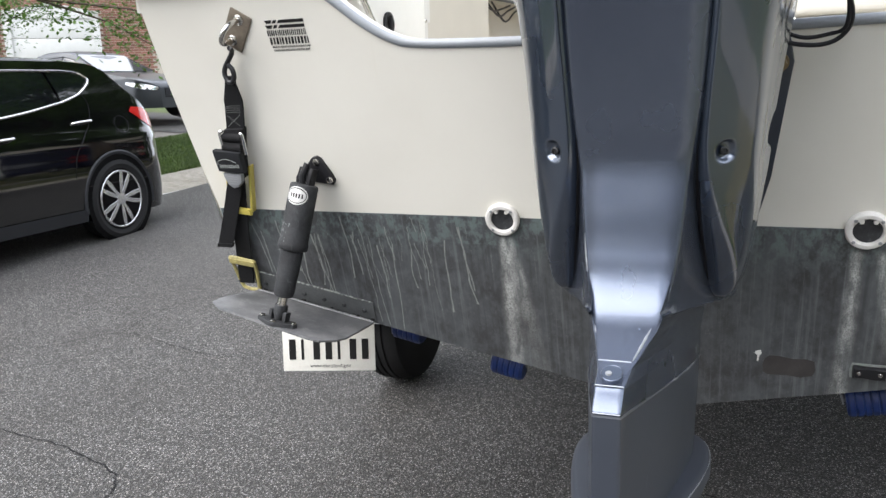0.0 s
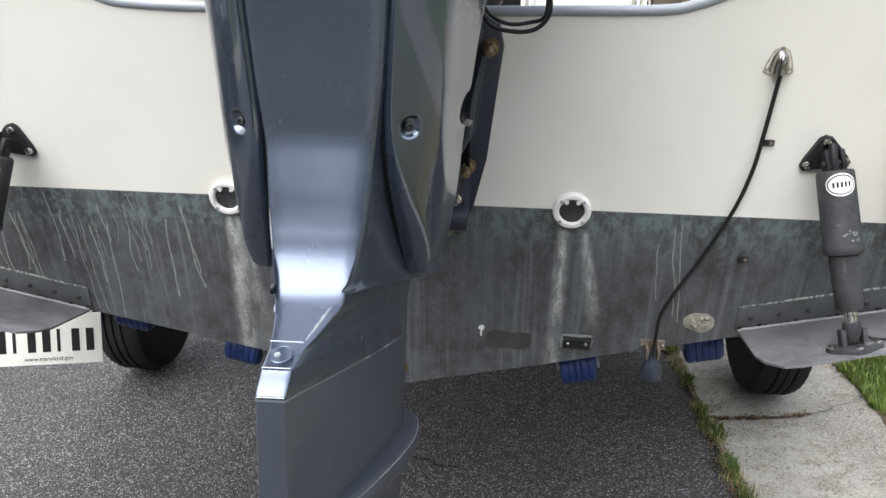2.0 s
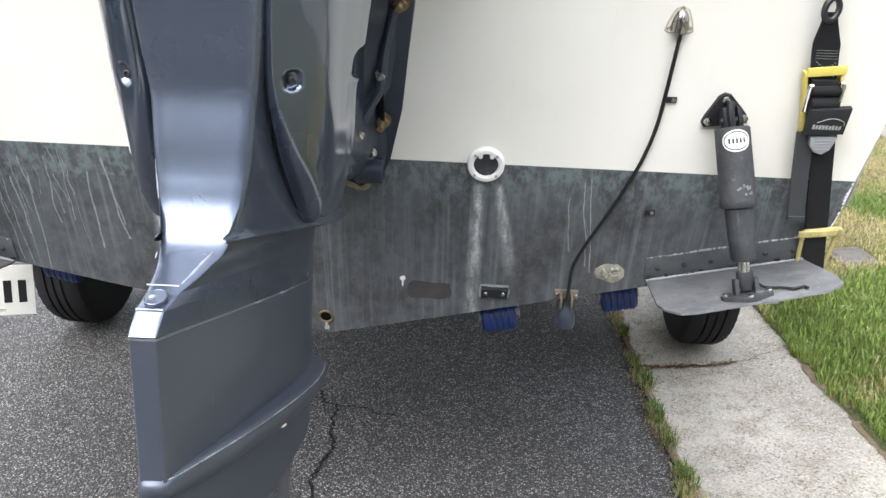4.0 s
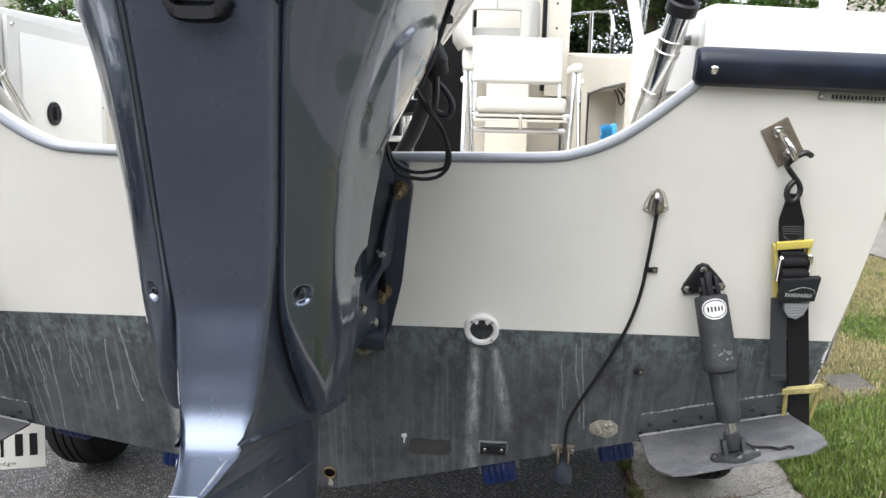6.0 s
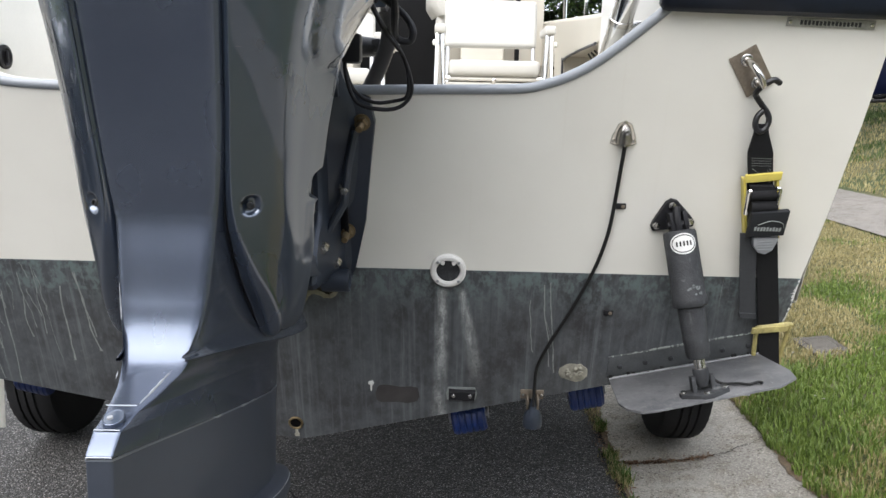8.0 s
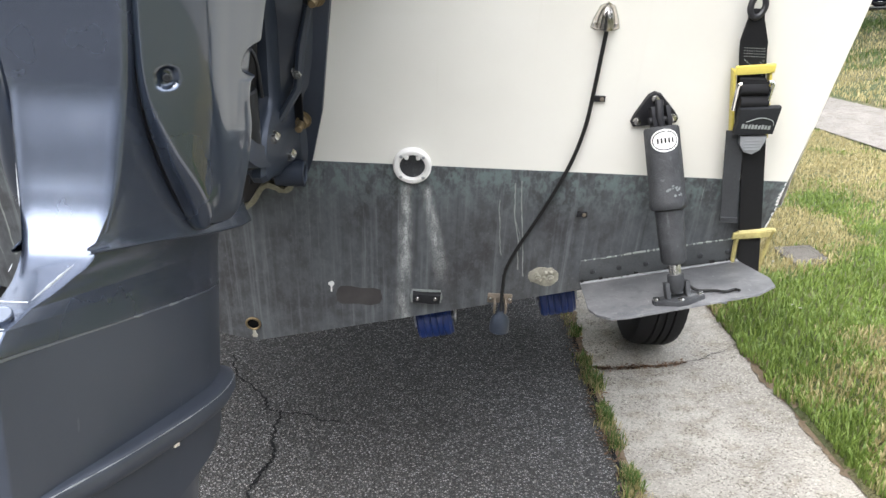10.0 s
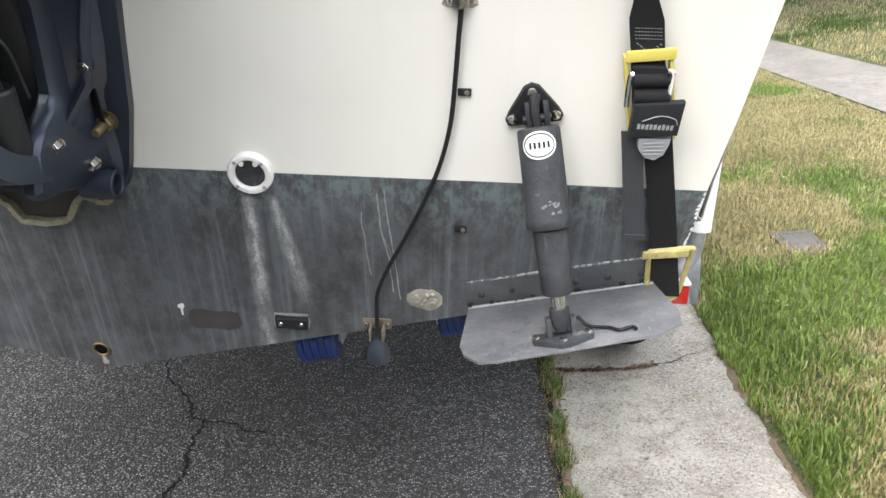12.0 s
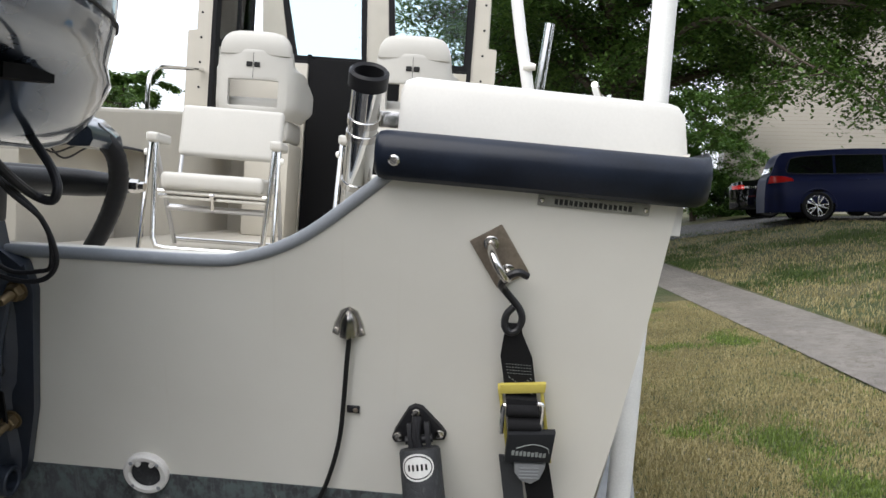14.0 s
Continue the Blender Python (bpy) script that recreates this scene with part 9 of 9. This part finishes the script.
def tuft_spot(rnd):
    """Separate tufts along the joint, and a few across the slab joint."""
    cx, cy, r = rnd.choice(((1.058, 1.44, 0.022), (1.066, 1.29, 0.026), (1.072, 1.24, 0.020), (1.062, 1.03, 0.026), (1.066, 0.98, 0.018), (1.062, 0.82, 0.026), (1.066, 0.62, 0.026), (1.070, 0.57, 0.02), (1.060, 0.36, 0.026), (1.064, 0.05, 0.026), (1.062, 1.75, 0.024), (1.06, 2.1, 0.028), (1.06, -0.25, 0.026)))
    x, y = rnd.gauss(cx, r * 0.5), rnd.gauss(cy, r)
    return x, y, gutter_z(max(x, 1.05), y) if x > 1.05 else road_z(x, y), 1.0


def crack(name, pts, width, seed, f, label):
    rnd = random.Random(seed)
    bm_ = new_bm()
    P = spline([(x, y, 0) for x, y in pts], 12)
    left, right = [], []
    for i, p in enumerate(P):
        d = (P[min(i + 1, len(P) - 1)] - P[max(i - 1, 0)]).normalized()
        s = Vector((-d.y, d.x, 0))
        p = p + s * rnd.uniform(-0.008, 0.008)
        w = width * rnd.uniform(0.35, 1.2) * math.sin(math.pi * (0.08 + 0.87 * i / (len(P) - 1))) ** 0.4
        for lst, k in ((left, -1), (right, 1)):
            q = p + s * w * k
            lst.append(bm_.verts.new((q.x, q.y, f(q.x, q.y) + 0.0045)))
    for i in range(len(P) - 1):
        bm_.faces.new((left[i], right[i], right[i + 1], left[i + 1]))
    return solo(name, bm_, "seam", label, "crack", smooth=0)


blades("weed_tufts", 1250, tuft_spot, "blade_weed", "green grass tufts growing in the joint", 0.020, 0.060, 56, 0.0022)
blades("dead_tufts", 2200, tuft_spot, "blade_dry", "dead straw round the tufts", 0.010, 0.040, 57, 0.0020)
SLAB_JOINT = [(1.06, 1.40), (1.205, 1.390), (1.356, 1.375), (1.511, 1.39), (1.70, 1.475)]
# dead leaf scraps and crumbs caught in the joint
rnd = random.Random(61)
vs, fs = [], []
for i in range(1100):
    y = rnd.uniform(-0.35, 2.6)
    x = 1.052 + rnd.gauss(0, 0.020)
    if i >= 900:   # in the slab joint
        x = 1.10 + 0.36 * rnd.random() ** 1.3
        y = interp_line(SLAB_JOINT, x) + rnd.gauss(0, 0.010)
    z = (gutter_z(max(x, 1.05), y) if x > 1.05 else road_z(x, y)) + rnd.uniform(0.003, 0.009)
    a, l, w = rnd.uniform(0, math.tau), rnd.uniform(0.004, 0.016), rnd.uniform(0.002, 0.006)
    c, n = math.cos(a), math.sin(a)
    k = len(vs)
    vs += [(x - c * l, y - n * l, z), (x - n * w, y + c * w, z + rnd.uniform(-0.001, 0.004)), (x + c * l, y + n * l, z + rnd.uniform(-0.001, 0.005)), (x + n * w, y - c * w, z)]
    fs.append((k, k + 1, k + 2, k + 3))
me = bpy.data.meshes.new("leaf_litter")
me.from_pydata(vs, [], fs)
me.materials.append(M["dead_leaf"])
tagged(new("leaf_litter", me), "brown dead leaf scraps caught in the gutter joint", "leaf litter", kind="stuff")
for k, (pts, w) in enumerate((
    ([(-0.42, 1.42), (-0.36, 1.25), (-0.22, 1.08), (-0.18, 0.98), (-0.13, 0.96), (-0.12, 0.80), (-0.09, 0.66), (-0.12, 0.5), (-0.09, 0.3), (-0.13, 0.05)], 0.0062),
    ([(-0.13, 0.96), (-0.02, 0.95), (0.03, 0.91), (0.10, 0.91)], 0.0055),
    ([(-4.6, 1.05), (-3.6, 1.25), (-3.2, 1.66), (-2.7, 1.58), (-2.38, 1.55), (-1.9, 1.62)], 0.0035),
    ([(-3.2, 1.66), (-3.25, 2.0), (-3.2, 2.32), (-2.8, 2.6)], 0.003),
    ([(-3.4, 0.6), (-2.73, 0.52), (-2.45, 0.50), (-2.1, 0.42), (-1.95, 0.3), (-1.9, 0.1)], 0.004),
    ([(-4.3, 2.6), (-3.6, 2.75), (-3.0, 3.0), (-2.5, 2.95)], 0.003),
)):
    crack("road_crack", pts, w, 60 + k, lambda x, y: road_z(x, y), "dark crack in the asphalt")
crack("gutter_joint", SLAB_JOINT, 0.0028, 70, lambda x, y: gutter_z(x, y), "dark joint across the concrete gutter")
crack("edge_joint", [(1.05, -1.0), (1.052, 0.0), (1.048, 1.0), (1.053, 2.0), (1.05, 3.5)], 0.010, 71, lambda x, y: road_z(1.05, y) + 0.002, "dark joint between asphalt and gutter")

meter = thing("utility_cover", "square weathered concrete utility cover set in the grass", "utility cover", (2.255, 2.195, lawn_z(2.255, 2.195) - 0.004))
meter.rotation_euler = (radians(3.4), radians(-5.1), radians(4))
bm = new_bm()
box(bm, (-0.10, -0.135, -0.06), (0.10, 0.135, 0.014), 0.010)
part("lid", bm, "cover", meter)
bm = new_bm()
box(bm, (-0.065, -0.095, 0.013), (0.065, 0.095, 0.0155), 0.003)
part("cover_plate", bm, "cover", meter)
bm = new_bm()
rnd = random.Random(77)
for i in range(160):
    x, y = rnd.uniform(1.1, 3.6), rnd.uniform(-0.2, 6)
    z = (gutter_z(x, y) if x < 1.72 else lawn_z(x, y)) + (0.006 if x < 1.72 else 0.03)
    a, s = rnd.uniform(0, 6.3), rnd.uniform(0.006, 0.016)
    u, w = Vector((math.cos(a), math.sin(a), rnd.uniform(-0.3, 0.3))) * s, Vector((-math.sin(a), math.cos(a), 0)) * s * 0.5
    c = Vector((x, y, z))
    bm.faces.new([bm.verts.new(c + q) for q in (u, w, -u, -w)])
solo("leaf_litter", bm, "barnacle", "scattered dry leaf crumbs on the ground", "leaf litter", kind="stuff", smooth=0)


def ragged(name, xc, y0, y1, wide, seed, f, mat, label):
    """A thin ragged strip of soil lying on the ground."""
    rnd = random.Random(seed)
    bm_ = new_bm()
    n = int((y1 - y0) / 0.025)
    left, right = [], []
    for i in range(n + 1):
        y = y0 + (y1 - y0) * i / n
        k = 0.5 + 0.9 * noise.noise(Vector((y * 2.1, seed, 0))) + 0.5 * noise.noise(Vector((y * 8, seed, 3)))
        for lst, sg in ((left, -1), (right, 1)):
            x = xc + sg * wide * max(k, 0.12) * rnd.uniform(0.6, 1.2)
            lst.append(bm_.verts.new((x, y, f(x, y) + 0.006)))
    for i in range(n):
        bm_.faces.new((left[i], right[i], right[i + 1], left[i + 1]))
    return solo(name, bm_, mat, label, "soil", kind="stuff", smooth=0)


ragged("joint_soil", 1.062, -1.0, 4.0, 0.050, 5, lambda x, y: gutter_z(x, y) if x > 1.05 else road_z(x, y), "soil", "brown soil in the joint beside the gutter")
ragged("edge_soil", 1.715, -1.0, 6.0, 0.045, 9, lambda x, y: gutter_z(x, y) if x < 1.70 else lawn_z(x, y), "soil", "brown soil along the edge of the grass")
